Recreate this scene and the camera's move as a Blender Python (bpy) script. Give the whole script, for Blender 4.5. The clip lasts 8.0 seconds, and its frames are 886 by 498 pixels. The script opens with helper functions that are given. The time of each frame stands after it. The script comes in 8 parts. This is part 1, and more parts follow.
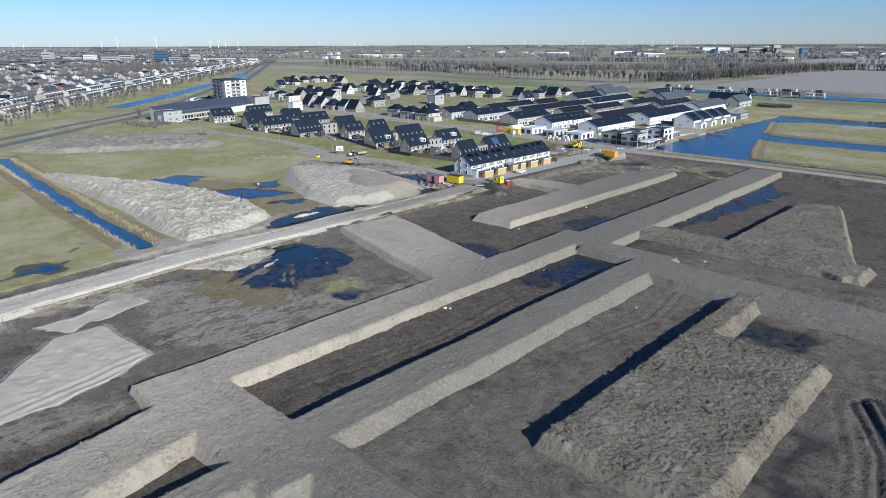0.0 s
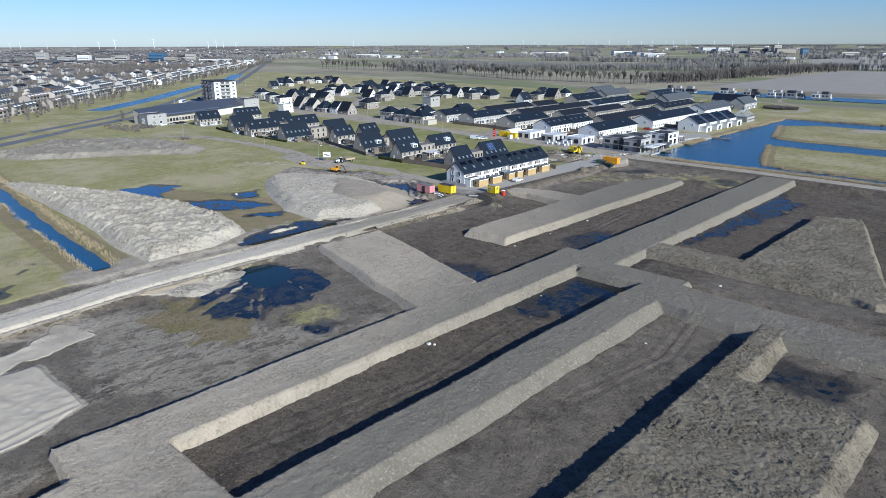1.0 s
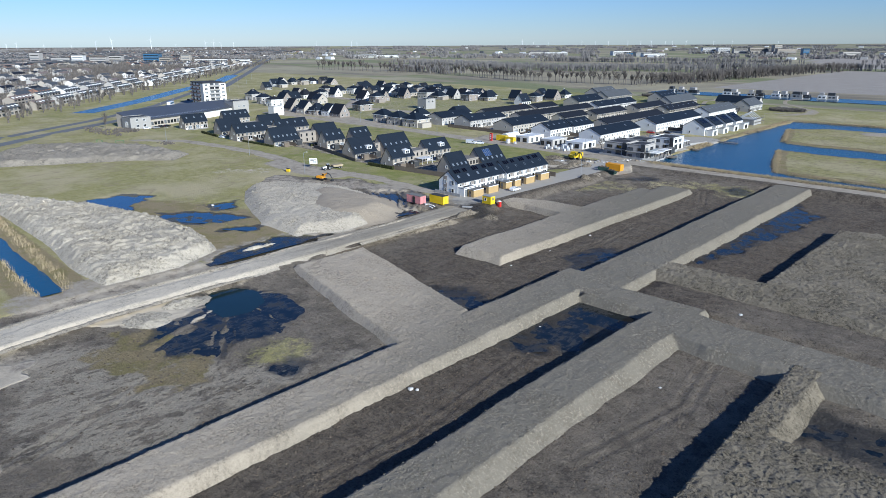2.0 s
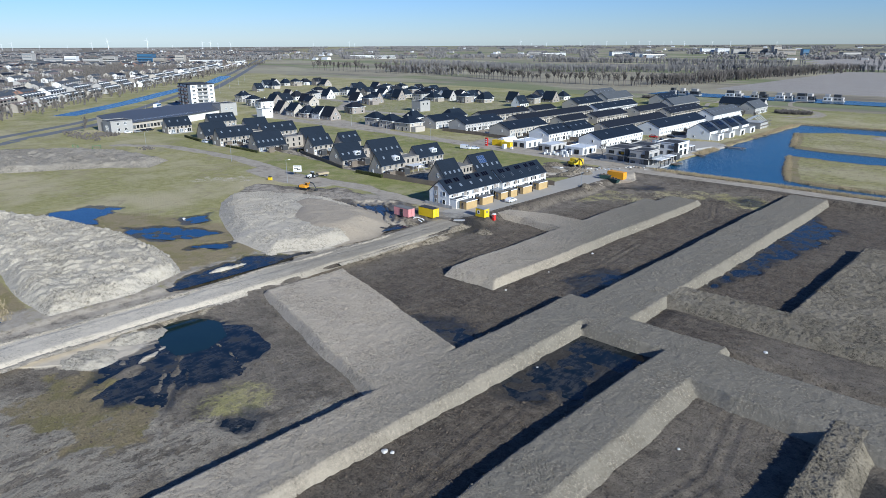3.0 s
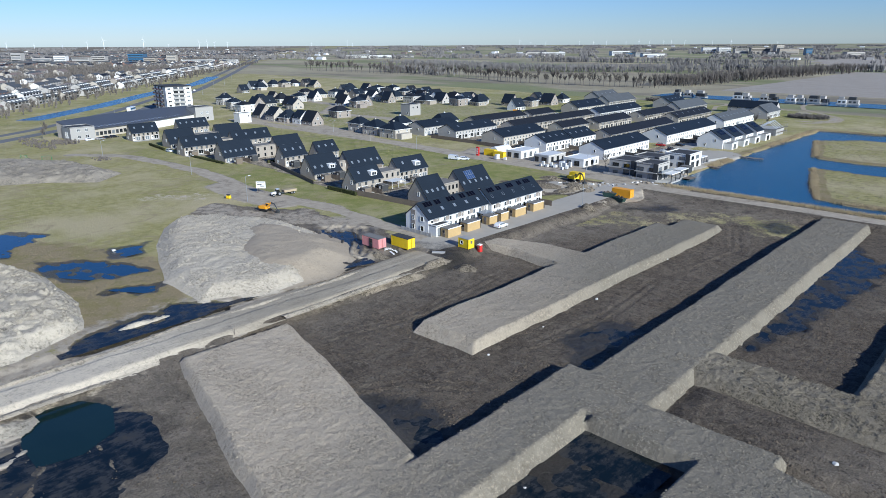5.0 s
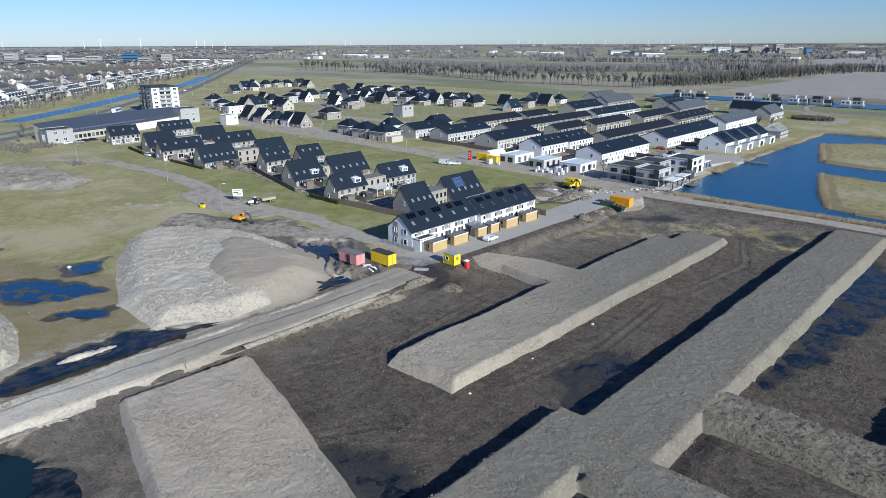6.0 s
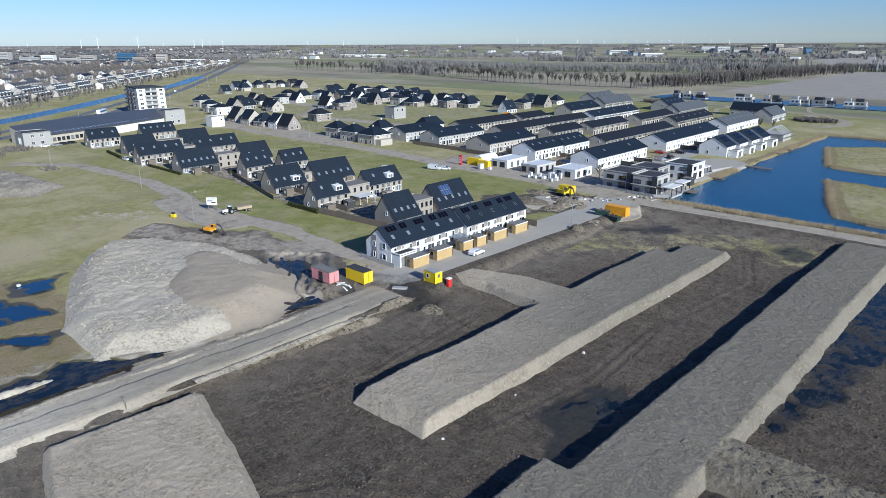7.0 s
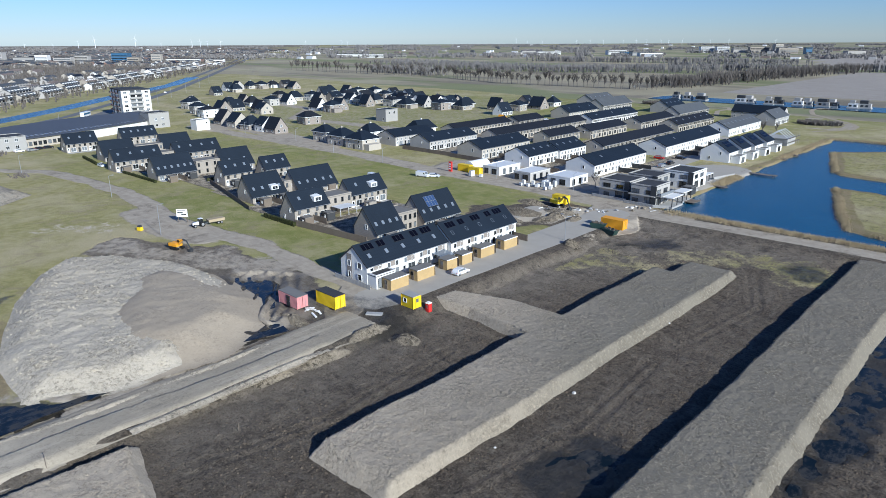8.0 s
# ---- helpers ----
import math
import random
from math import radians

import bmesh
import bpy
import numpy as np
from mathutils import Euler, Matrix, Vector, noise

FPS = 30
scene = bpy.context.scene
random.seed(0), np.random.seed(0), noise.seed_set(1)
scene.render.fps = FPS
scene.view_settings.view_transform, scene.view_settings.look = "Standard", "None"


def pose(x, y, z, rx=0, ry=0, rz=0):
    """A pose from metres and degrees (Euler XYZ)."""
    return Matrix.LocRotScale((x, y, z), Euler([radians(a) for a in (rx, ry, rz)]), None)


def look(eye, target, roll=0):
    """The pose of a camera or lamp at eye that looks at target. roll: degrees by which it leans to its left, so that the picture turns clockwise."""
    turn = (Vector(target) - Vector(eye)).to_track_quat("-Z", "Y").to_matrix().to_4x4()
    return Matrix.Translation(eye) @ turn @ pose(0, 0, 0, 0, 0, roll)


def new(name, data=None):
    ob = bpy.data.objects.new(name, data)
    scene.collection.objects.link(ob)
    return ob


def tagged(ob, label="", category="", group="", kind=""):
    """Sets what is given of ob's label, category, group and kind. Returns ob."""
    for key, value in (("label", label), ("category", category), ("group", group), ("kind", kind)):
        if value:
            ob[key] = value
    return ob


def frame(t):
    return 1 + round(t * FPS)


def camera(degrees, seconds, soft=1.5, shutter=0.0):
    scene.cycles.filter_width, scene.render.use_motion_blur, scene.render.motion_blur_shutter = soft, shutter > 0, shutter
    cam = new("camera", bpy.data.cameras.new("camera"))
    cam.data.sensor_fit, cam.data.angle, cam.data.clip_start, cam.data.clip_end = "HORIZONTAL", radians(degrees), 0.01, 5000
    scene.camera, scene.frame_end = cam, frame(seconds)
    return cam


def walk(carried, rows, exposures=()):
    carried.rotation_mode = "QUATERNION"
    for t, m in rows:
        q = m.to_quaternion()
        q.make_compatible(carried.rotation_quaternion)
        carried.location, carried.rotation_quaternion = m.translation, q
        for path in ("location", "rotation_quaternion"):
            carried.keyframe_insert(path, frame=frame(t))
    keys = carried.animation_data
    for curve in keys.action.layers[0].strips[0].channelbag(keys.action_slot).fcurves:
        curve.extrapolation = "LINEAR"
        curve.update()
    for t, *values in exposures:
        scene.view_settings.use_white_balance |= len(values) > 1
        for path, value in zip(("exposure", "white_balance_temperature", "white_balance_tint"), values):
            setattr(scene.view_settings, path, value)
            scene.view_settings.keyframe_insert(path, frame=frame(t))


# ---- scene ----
cam = camera(68.0, 8.0, soft=0.5)
METRES, EYE, TILT, LEAN, TURN = 119.9, 50.0, 0.0, 0.0, 44.0
ROWS = [
    (0.0, 0.0, 0.0, 0.0, -0.07, -17.77, 0.23),
    (0.5, 0.0118, 0.0674, -0.0, -0.1, -17.76, 0.23),
    (1.0, 0.0236, 0.1362, -0.0005, -0.13, -17.76, 0.24),
    (1.5, 0.0337, 0.2022, -0.0013, -0.16, -17.75, 0.25),
    (3.0, 0.0644, 0.4038, -0.0034, -0.36, -17.71, 0.26),
    (3.5, 0.0764, 0.4688, -0.003, -0.39, -17.69, 0.24),
    (4.0, 0.0889, 0.5355, -0.0029, -0.37, -17.71, 0.24),
    (4.5, 0.1004, 0.5989, -0.0034, -0.38, -17.73, 0.25),
    (6.0, 0.1434, 0.7698, -0.0056, -0.5, -17.81, 0.27),
    (6.5, 0.1606, 0.8182, -0.006, -0.54, -17.81, 0.27),
    (7.0, 0.1774, 0.8684, -0.0058, -0.57, -17.84, 0.25),
    (7.5, 0.194, 0.9198, -0.0044, -0.58, -17.86, 0.25),
    (8.0, 0.2113, 0.9752, -0.0035, -0.63, -17.85, 0.26),
]
walk(cam, [(t, pose(0, 0, EYE, TILT, LEAN, TURN) @ pose(METRES * x, METRES * y, METRES * z, 90 + pitch, roll, yaw)) for t, x, y, z, yaw, pitch, roll in ROWS],
     exposures=[(0.0, 0.36, 5370.0, 3.0), (8.0, 0.36, 5370.0, 3.0)])

# ---------------------------------------------------------------- light
SUN_EL, SUN_AZ = radians(24.0), radians(99.0)
sun_dir = Vector((math.sin(SUN_AZ) * math.cos(SUN_EL), math.cos(SUN_AZ) * math.cos(SUN_EL), math.sin(SUN_EL)))
world = bpy.data.worlds.new("world")
scene.world = world
world.use_nodes = True
wn, wl = world.node_tree.nodes, world.node_tree.links
sky = wn.new("ShaderNodeTexSky")
sky.sky_type, sky.sun_disc = "NISHITA", False
sky.sun_elevation, sky.sun_rotation = SUN_EL, SUN_AZ
sky.air_density, sky.dust_density, sky.ozone_density = 1.0, 0.0, 2.4
tint = wn.new("ShaderNodeMix")
tint.data_type, tint.blend_type = "RGBA", "MULTIPLY"
tint.inputs[0].default_value, tint.inputs[7].default_value = 1.0, (0.72, 0.86, 1.30, 1.0)
wl.new(sky.outputs[0], tint.inputs[6])
wl.new(tint.outputs[2], wn["Background"].inputs[0])
wn["Background"].inputs[1].default_value = 0.064
sun = new("sun", bpy.data.lights.new("sun", "SUN"))
sun.data.energy, sun.data.angle, sun.data.color = 5.0, radians(0.5), (1.0, 0.905, 0.785)
sun.matrix_world = look(sun_dir * 500, (0, 0, 0))

# ---------------------------------------------------------------- materials


class Mat:
    """A small writer for node materials."""

    def __init__(self, name):
        self.m = bpy.data.materials.new(name)
        self.m.use_nodes = True
        self.n, self.l = self.m.node_tree.nodes, self.m.node_tree.links
        self.b = self.n["Principled BSDF"]
        self.co = self.n.new("ShaderNodeNewGeometry").outputs["Position"]

    def put(self, value, socket):
        if hasattr(value, "is_output"):
            self.l.new(value, socket)
        else:
            socket.default_value = value

    def noise(self, scale, detail=4.0, rough=0.55, vec=None):
        t = self.n.new("ShaderNodeTexNoise")
        t.inputs["Scale"].default_value, t.inputs["Detail"].default_value, t.inputs["Roughness"].default_value = scale, detail, rough
        self.l.new(vec or self.co, t.inputs["Vector"])
        return t.outputs["Fac"]

    def cells(self, scale, vec=None):
        t = self.n.new("ShaderNodeTexVoronoi")
        t.inputs["Scale"].default_value = scale
        self.l.new(vec or self.co, t.inputs["Vector"])
        return t.outputs["Distance"]

    def stretch(self, sx, sy, sz, rz=0.0):
        t = self.n.new("ShaderNodeMapping")
        t.inputs["Scale"].default_value = (sx, sy, sz)
        t.inputs["Rotation"].default_value = (0, 0, rz)
        self.l.new(self.co, t.inputs["Vector"])
        return t.outputs[0]

    def ramp(self, fac, lo, hi, a=0.0, b=1.0):
        t = self.n.new("ShaderNodeMapRange")
        t.interpolation_type = "SMOOTHSTEP"
        self.put(fac, t.inputs[0])
        for i, v in enumerate((lo, hi, a, b)):
            t.inputs[i + 1].default_value = v
        return t.outputs[0]

    def mix(self, fac, a, b):
        t = self.n.new("ShaderNodeMix")
        t.data_type = "RGBA"
        self.put(fac, t.inputs[0])
        for v, s in ((a, t.inputs[6]), (b, t.inputs[7])):
            self.put((*v, 1.0) if isinstance(v, tuple) else v, s)
        return t.outputs[2]

    def math(self, op, a, b=0.0):
        t = self.n.new("ShaderNodeMath")
        t.operation = op
        self.put(a, t.inputs[0])
        self.put(b, t.inputs[1])
        return t.outputs[0]

    def attr(self, name):
        t = self.n.new("ShaderNodeAttribute")
        t.attribute_name = name
        return t.outputs["Fac"]

    def rand(self):
        return self.n.new("ShaderNodeObjectInfo").outputs["Random"]

    def done(self, colour, rough=0.9, metal=0.0, bump=None, depth=0.1, spec=0.3):
        self.put((*colour, 1.0) if isinstance(colour, tuple) else colour, self.b.inputs["Base Color"])
        self.put(rough, self.b.inputs["Roughness"])
        self.b.inputs["Metallic"].default_value = metal
        self.b.inputs["Specular IOR Level"].default_value = spec
        if bump is not None:
            t = self.n.new("ShaderNodeBump")
            t.inputs["Distance"].default_value = depth
            t.inputs["Strength"].default_value = 1.0
            self.l.new(bump, t.inputs["Height"])
            self.l.new(t.outputs[0], self.b.inputs["Normal"])
        return self.m


def plain(name, colour, rough=0.7, metal=0.0, vary=0.15, scale=1.5, spec=0.3):
    """A painted or coated surface with slight dirt at two scales and a small difference from thing to thing."""
    m = Mat(name)
    dark = tuple(c * (1 - vary) for c in colour)
    lite = tuple(min(1.0, c * (1 + vary)) for c in colour)
    c = m.mix(m.noise(scale, 5), dark, lite)
    c = m.mix(m.ramp(m.noise(scale * 0.15, 3), 0.4, 0.7, 0.0, 0.5), c, dark)
    c = m.mix(m.math("MULTIPLY", m.rand(), vary), c, tuple(v * 0.8 for v in colour))
    return m.done(c, rough, metal, m.noise(scale * 8, 3), 0.01, spec)


def masonry(name, colour, course=0.065, vary=0.25):
    """Brickwork seen from afar: fine courses and blotches."""
    m = Mat(name)
    w = m.n.new("ShaderNodeTexWave")
    w.wave_type, w.bands_direction = "BANDS", "Z"
    w.inputs["Scale"].default_value = 1.0 / (course * 20)
    w.inputs["Distortion"].default_value = 0.3
    m.l.new(m.co, w.inputs["Vector"])
    c = m.mix(m.noise(3.0, 5), tuple(v * (1 - vary) for v in colour), tuple(v * (1 + vary * 0.6) for v in colour))
    c = m.mix(m.ramp(w.outputs["Fac"], 0.0, 0.25, 0.35, 0.0), c, (0.5, 0.48, 0.45))
    c = m.mix(m.ramp(m.noise(0.25, 3), 0.45, 0.75, 0.0, 0.35), c, tuple(v * 0.7 for v in colour))
    c = m.mix(m.math("MULTIPLY", m.rand(), 0.25), c, tuple(v * 0.75 for v in colour))
    return m.done(c, 0.88, 0.0, w.outputs["Fac"], 0.008)


def tiled_roof(name, colour, rough=0.62):
    """Dark concrete tiles: courses across the slope, columns along it, some weathering."""
    m = Mat(name)
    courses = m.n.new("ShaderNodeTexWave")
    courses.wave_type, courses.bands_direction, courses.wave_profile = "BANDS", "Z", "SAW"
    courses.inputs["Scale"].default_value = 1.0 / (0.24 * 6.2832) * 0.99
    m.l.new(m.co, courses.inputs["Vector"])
    cols = m.n.new("ShaderNodeTexWave")
    cols.wave_type, cols.bands_direction = "BANDS", "Y"
    cols.inputs["Scale"].default_value = 1.0 / (0.3 * 6.2832)
    m.l.new(m.co, cols.inputs["Vector"])
    c = m.mix(m.noise(2.0, 5), tuple(v * 0.75 for v in colour), tuple(v * 1.25 for v in colour))
    c = m.mix(m.ramp(m.noise(0.2, 4), 0.45, 0.8, 0.0, 0.5), c, tuple(v * 1.5 for v in colour))
    c = m.mix(m.math("MULTIPLY", m.rand(), 0.4), c, tuple(v * 1.35 for v in colour))
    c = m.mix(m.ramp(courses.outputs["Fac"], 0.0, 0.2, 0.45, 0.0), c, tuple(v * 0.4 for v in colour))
    h = m.math("ADD", courses.outputs["Fac"], m.math("MULTIPLY", cols.outputs["Fac"], 0.5))
    return m.done(c, rough, 0.0, h, 0.02, 0.18)


def earth(name, dark, lite, clod=1.0, ruts=0.0, pale=(0.3, 0.28, 0.25), pale_amount=0.3, depth=0.12, lump=1.6, greyer=None, dusty=None):
    """Bare soil or sand with crumbs, broad damp and dry patches and faint machine tracks; crumb shade is coloured in.
    """
    m = Mat(name)
    big, mid = m.noise(0.05, 5), m.noise(0.5, 7, 0.72)
    warp = m.n.new("ShaderNodeVectorMath")
    warp.operation = "MULTIPLY_ADD"
    nz = m.n.new("ShaderNodeTexNoise")
    nz.inputs["Scale"].default_value = lump * 1.5
    m.l.new(m.co, nz.inputs["Vector"])
    m.l.new(nz.outputs["Color"], warp.inputs[0])
    warp.inputs[1].default_value = (0.7 / lump, 0.7 / lump, 0.7 / lump)
    m.l.new(m.co, warp.inputs[2])
    cell, crumb = m.cells(lump, warp.outputs[0]), m.cells(lump * 2.7, warp.outputs[0])
    c = m.mix(m.ramp(mid, 0.25, 0.75), dark, lite)
    c = m.mix(m.ramp(big, 0.42, 0.66, 0.0, pale_amount), c, pale)
    if greyer:
        # the fill turns greyer and more clayey towards the east
        sx = m.n.new("ShaderNodeSeparateXYZ")
        m.l.new(m.co, sx.inputs[0])
        east = m.ramp(m.math("ADD", m.math("ADD", sx.outputs[0], m.math("MULTIPLY", sx.outputs[1], 0.35)), m.math("MULTIPLY", big, 24.0)), -70, -28)
        c = m.mix(m.math("MULTIPLY", east, 0.9), c, m.mix(mid, greyer, tuple(v * 1.3 for v in greyer)))
    if dusty:
        # drier and paler towards the south
        sy = m.n.new("ShaderNodeSeparateXYZ")
        m.l.new(m.co, sy.inputs[0])
        south = m.ramp(m.math("ADD", sy.outputs[1], m.math("MULTIPLY", big, 30.0)), 105, 145, 0.8, 0.0)
        c = m.mix(south, c, dusty)
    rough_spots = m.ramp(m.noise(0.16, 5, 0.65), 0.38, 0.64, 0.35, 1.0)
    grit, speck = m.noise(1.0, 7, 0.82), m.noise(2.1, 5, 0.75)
    # dark gaps and pale crumb tops: uneven tone plus small shade put into the colour
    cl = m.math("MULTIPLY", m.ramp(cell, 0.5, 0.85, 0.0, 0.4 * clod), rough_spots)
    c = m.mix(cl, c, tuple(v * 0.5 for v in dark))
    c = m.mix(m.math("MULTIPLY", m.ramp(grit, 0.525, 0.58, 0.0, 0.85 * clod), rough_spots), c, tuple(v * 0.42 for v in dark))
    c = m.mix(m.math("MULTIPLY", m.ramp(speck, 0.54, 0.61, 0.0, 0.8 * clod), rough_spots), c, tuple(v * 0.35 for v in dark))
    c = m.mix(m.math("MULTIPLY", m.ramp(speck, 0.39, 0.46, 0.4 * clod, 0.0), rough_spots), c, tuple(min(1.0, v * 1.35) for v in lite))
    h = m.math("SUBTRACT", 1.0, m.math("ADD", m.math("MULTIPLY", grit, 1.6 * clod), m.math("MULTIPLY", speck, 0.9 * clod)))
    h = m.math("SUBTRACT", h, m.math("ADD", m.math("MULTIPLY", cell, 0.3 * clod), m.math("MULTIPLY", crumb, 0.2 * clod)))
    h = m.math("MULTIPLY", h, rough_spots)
    if ruts:
        r = m.noise(0.75, 6, 0.7, m.stretch(1.0, 0.07, 1.0, 0.03))
        c = m.mix(m.ramp(r, 0.54, 0.64, 0.0, 0.3 * ruts), c, tuple(v * 0.6 for v in dark))
        c = m.mix(m.ramp(r, 0.36, 0.45, 0.35 * ruts, 0.0), c, tuple(min(1, v * 1.2) for v in pale))
    return m.done(c, 0.95, 0.0, h, depth, 0.15)


def ground_material():
    m = Mat("ground_cover")
    big, mid, fine = m.noise(0.03, 5), m.noise(0.4, 6, 0.62), m.noise(2.0, 7, 0.68)
    tiny = m.noise(9.0, 5, 0.7)
    far = m.noise(0.006, 6, 0.6)
    ragged = m.math("ADD", m.math("MULTIPLY", m.math("SUBTRACT", mid, 0.5), 0.75), m.math("MULTIPLY", m.math("SUBTRACT", fine, 0.5), 0.45))

    def edge(name, soft=0.10):
        return m.ramp(m.math("ADD", m.attr(name), ragged), 0.5 - soft, 0.5 + soft)

    # bare peaty soil: broad damp and dry areas, scraped streaks, clods down to a hand's size with shade coloured in
    grit = m.noise(0.75, 8, 0.82)
    mud = m.mix(m.ramp(mid, 0.3, 0.72), (0.125, 0.100, 0.074), (0.195, 0.158, 0.118))
    mud = m.mix(m.ramp(big, 0.48, 0.66, 0.0, 0.5), mud, (0.205, 0.172, 0.132))
    mud = m.mix(m.attr("drier"), mud, m.mix(m.ramp(mid, 0.3, 0.7), (0.200, 0.168, 0.128), (0.320, 0.270, 0.206)))
    mud = m.mix(m.ramp(m.noise(0.11, 7, 0.72), 0.52, 0.64, 0.0, 0.6), mud, (0.060, 0.050, 0.041))
    streak = m.noise(0.9, 5, 0.65, m.stretch(1.0, 0.12, 1.0, 0.35))
    mud = m.mix(m.ramp(streak, 0.56, 0.66, 0.0, 0.5), mud, (0.20, 0.172, 0.132))
    scrape = m.noise(0.8, 7, 0.75, m.stretch(0.35, 1.0, 1.0, 0.9))
    mud = m.mix(m.ramp(scrape, 0.57, 0.64, 0.0, 0.6), mud, (0.23, 0.20, 0.157))
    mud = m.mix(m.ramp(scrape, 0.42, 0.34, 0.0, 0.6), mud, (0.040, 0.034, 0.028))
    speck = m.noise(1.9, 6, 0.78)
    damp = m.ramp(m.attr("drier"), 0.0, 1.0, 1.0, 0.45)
    # pale crests and dark hollows: damp soil tone plus clod shade painted in
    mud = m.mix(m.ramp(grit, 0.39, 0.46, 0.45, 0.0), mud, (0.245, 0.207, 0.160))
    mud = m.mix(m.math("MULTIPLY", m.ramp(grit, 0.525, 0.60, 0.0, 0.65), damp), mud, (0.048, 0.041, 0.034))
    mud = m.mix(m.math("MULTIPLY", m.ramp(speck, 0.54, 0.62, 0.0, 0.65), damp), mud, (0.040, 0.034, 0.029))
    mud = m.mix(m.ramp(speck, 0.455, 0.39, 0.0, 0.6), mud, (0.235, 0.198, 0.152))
    # pale cracked crust on parts of the soil, in thin wandering lines and flakes
    flake = m.math("ABSOLUTE", m.math("SUBTRACT", m.noise(0.32, 8, 0.74, m.stretch(1.0, 0.5, 1.0, 0.6)), 0.5))
    crust = m.math("MULTIPLY", edge("crust", 0.2), m.ramp(flake, 0.03, 0.08, 1.0, 0.0))
    col = m.mix(m.math("MULTIPLY", crust, 0.9), mud, (0.44, 0.380, 0.290))
    # rough winter grass, tan to green
    g = m.mix(m.ramp(mid, 0.3, 0.7), (0.285, 0.262, 0.094), (0.415, 0.365, 0.160))
    g = m.mix(m.ramp(m.noise(0.035, 6, 0.65), 0.42, 0.64), g, (0.48, 0.405, 0.232))
    g = m.mix(m.ramp(m.noise(0.5, 4, 0.6, m.stretch(1.0, 0.15, 1.0, 0.9)), 0.55, 0.68, 0.0, 0.35), g, (0.50, 0.425, 0.255))
    g = m.mix(m.math("MULTIPLY", m.attr("lush"), m.ramp(m.noise(0.13, 5, 0.65), 0.35, 0.62, 1.0, 0.35)), g, m.mix(fine, (0.170, 0.188, 0.042), (0.280, 0.284, 0.082)))
    # bare brown wheel marks and thin spots
    worn = m.math("ABSOLUTE", m.math("SUBTRACT", m.noise(0.045, 3, 0.5, m.stretch(1.0, 0.55, 1.0, 0.4)), 0.5))
    g = m.mix(m.math("MULTIPLY", m.ramp(worn, 0.006, 0.024, 1.0, 0.0), m.ramp(mid, 0.42, 0.6, 0.1, 0.6)), g, (0.30, 0.245, 0.150))
    g = m.mix(m.ramp(m.noise(0.09, 7, 0.75), 0.56, 0.70, 0.0, 0.5), g, (0.33, 0.282, 0.178))
    g = m.mix(m.ramp(tiny, 0.5, 0.8, 0.0, 0.4), g, (0.20, 0.19, 0.085))
    col = m.mix(edge("grass"), col, g)
    # dead reed and straw
    straw = m.mix(fine, (0.22, 0.170, 0.090), (0.40, 0.322, 0.186))
    straw = m.mix(m.ramp(m.noise(0.16, 6, 0.7), 0.46, 0.60, 0.0, 0.65), straw, (0.235, 0.205, 0.075))
    col = m.mix(edge("straw"), col, straw)
    # far fields
    f1 = m.mix(m.ramp(far, 0.35, 0.65), (0.30, 0.258, 0.18), (0.42, 0.368, 0.24))
    f1 = m.mix(m.ramp(m.noise(0.02, 4, 0.6, m.stretch(0.25, 1.0, 1.0, 0.2)), 0.5, 0.66, 0.0, 0.6), f1, (0.17, 0.145, 0.115))
    f1 = m.mix(m.ramp(m.noise(0.12, 4, 0.6, m.stretch(0.12, 1.0, 1.0)), 0.5, 0.7, 0.0, 0.5), f1, (0.40, 0.35, 0.24))
    f1 = m.mix(m.ramp(m.noise(0.004, 3, 0.5, m.stretch(0.6, 1.6, 1.0, 0.1)), 0.5, 0.56, 0.0, 0.7), f1, m.mix(far, (0.17, 0.20, 0.075), (0.24, 0.265, 0.11)))
    col = m.mix(edge("field", 0.06), col, f1)
    pl = m.mix(m.ramp(m.noise(0.9, 3, 0.5, m.stretch(0.04, 1.0, 1.0, 0.3)), 0.4, 0.6), (0.33, 0.288, 0.24), (0.43, 0.382, 0.322))
    col = m.mix(edge("plough", 0.05), col, pl)
    # pale sand and dried clay
    s = m.mix(m.ramp(mid, 0.3, 0.7), (0.50, 0.425, 0.318), (0.575, 0.495, 0.375))
    s = m.mix(m.ramp(fine, 0.58, 0.85, 0.0, 0.3), s, (0.30, 0.27, 0.23))
    col = m.mix(edge("sand", 0.08), col, s)
    # trodden dirt roads
    d = m.mix(m.ramp(mid, 0.3, 0.7), (0.355, 0.302, 0.230), (0.455, 0.390, 0.300))
    d = m.mix(m.ramp(m.noise(0.8, 4, 0.6, m.stretch(0.12, 1.0, 1.0)), 0.5, 0.7, 0.0, 0.35), d, (0.30, 0.255, 0.195))
    d = m.mix(m.ramp(m.noise(0.14, 7, 0.72), 0.53, 0.66, 0.0, 0.7), d, (0.19, 0.158, 0.118))
    col = m.mix(edge("dirt", 0.10), col, d)
    # paving
    p = m.mix(mid, (0.37, 0.335, 0.28), (0.46, 0.418, 0.352))
    col = m.mix(m.ramp(m.attr("paved"), 0.45, 0.55), col, p)
    wet = edge("wet", 0.2)
    col = m.mix(m.math("MULTIPLY", wet, 0.75), col, (0.022, 0.022, 0.022))
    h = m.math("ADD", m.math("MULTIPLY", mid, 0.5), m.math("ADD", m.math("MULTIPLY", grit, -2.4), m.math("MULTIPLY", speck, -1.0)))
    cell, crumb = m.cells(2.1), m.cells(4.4)
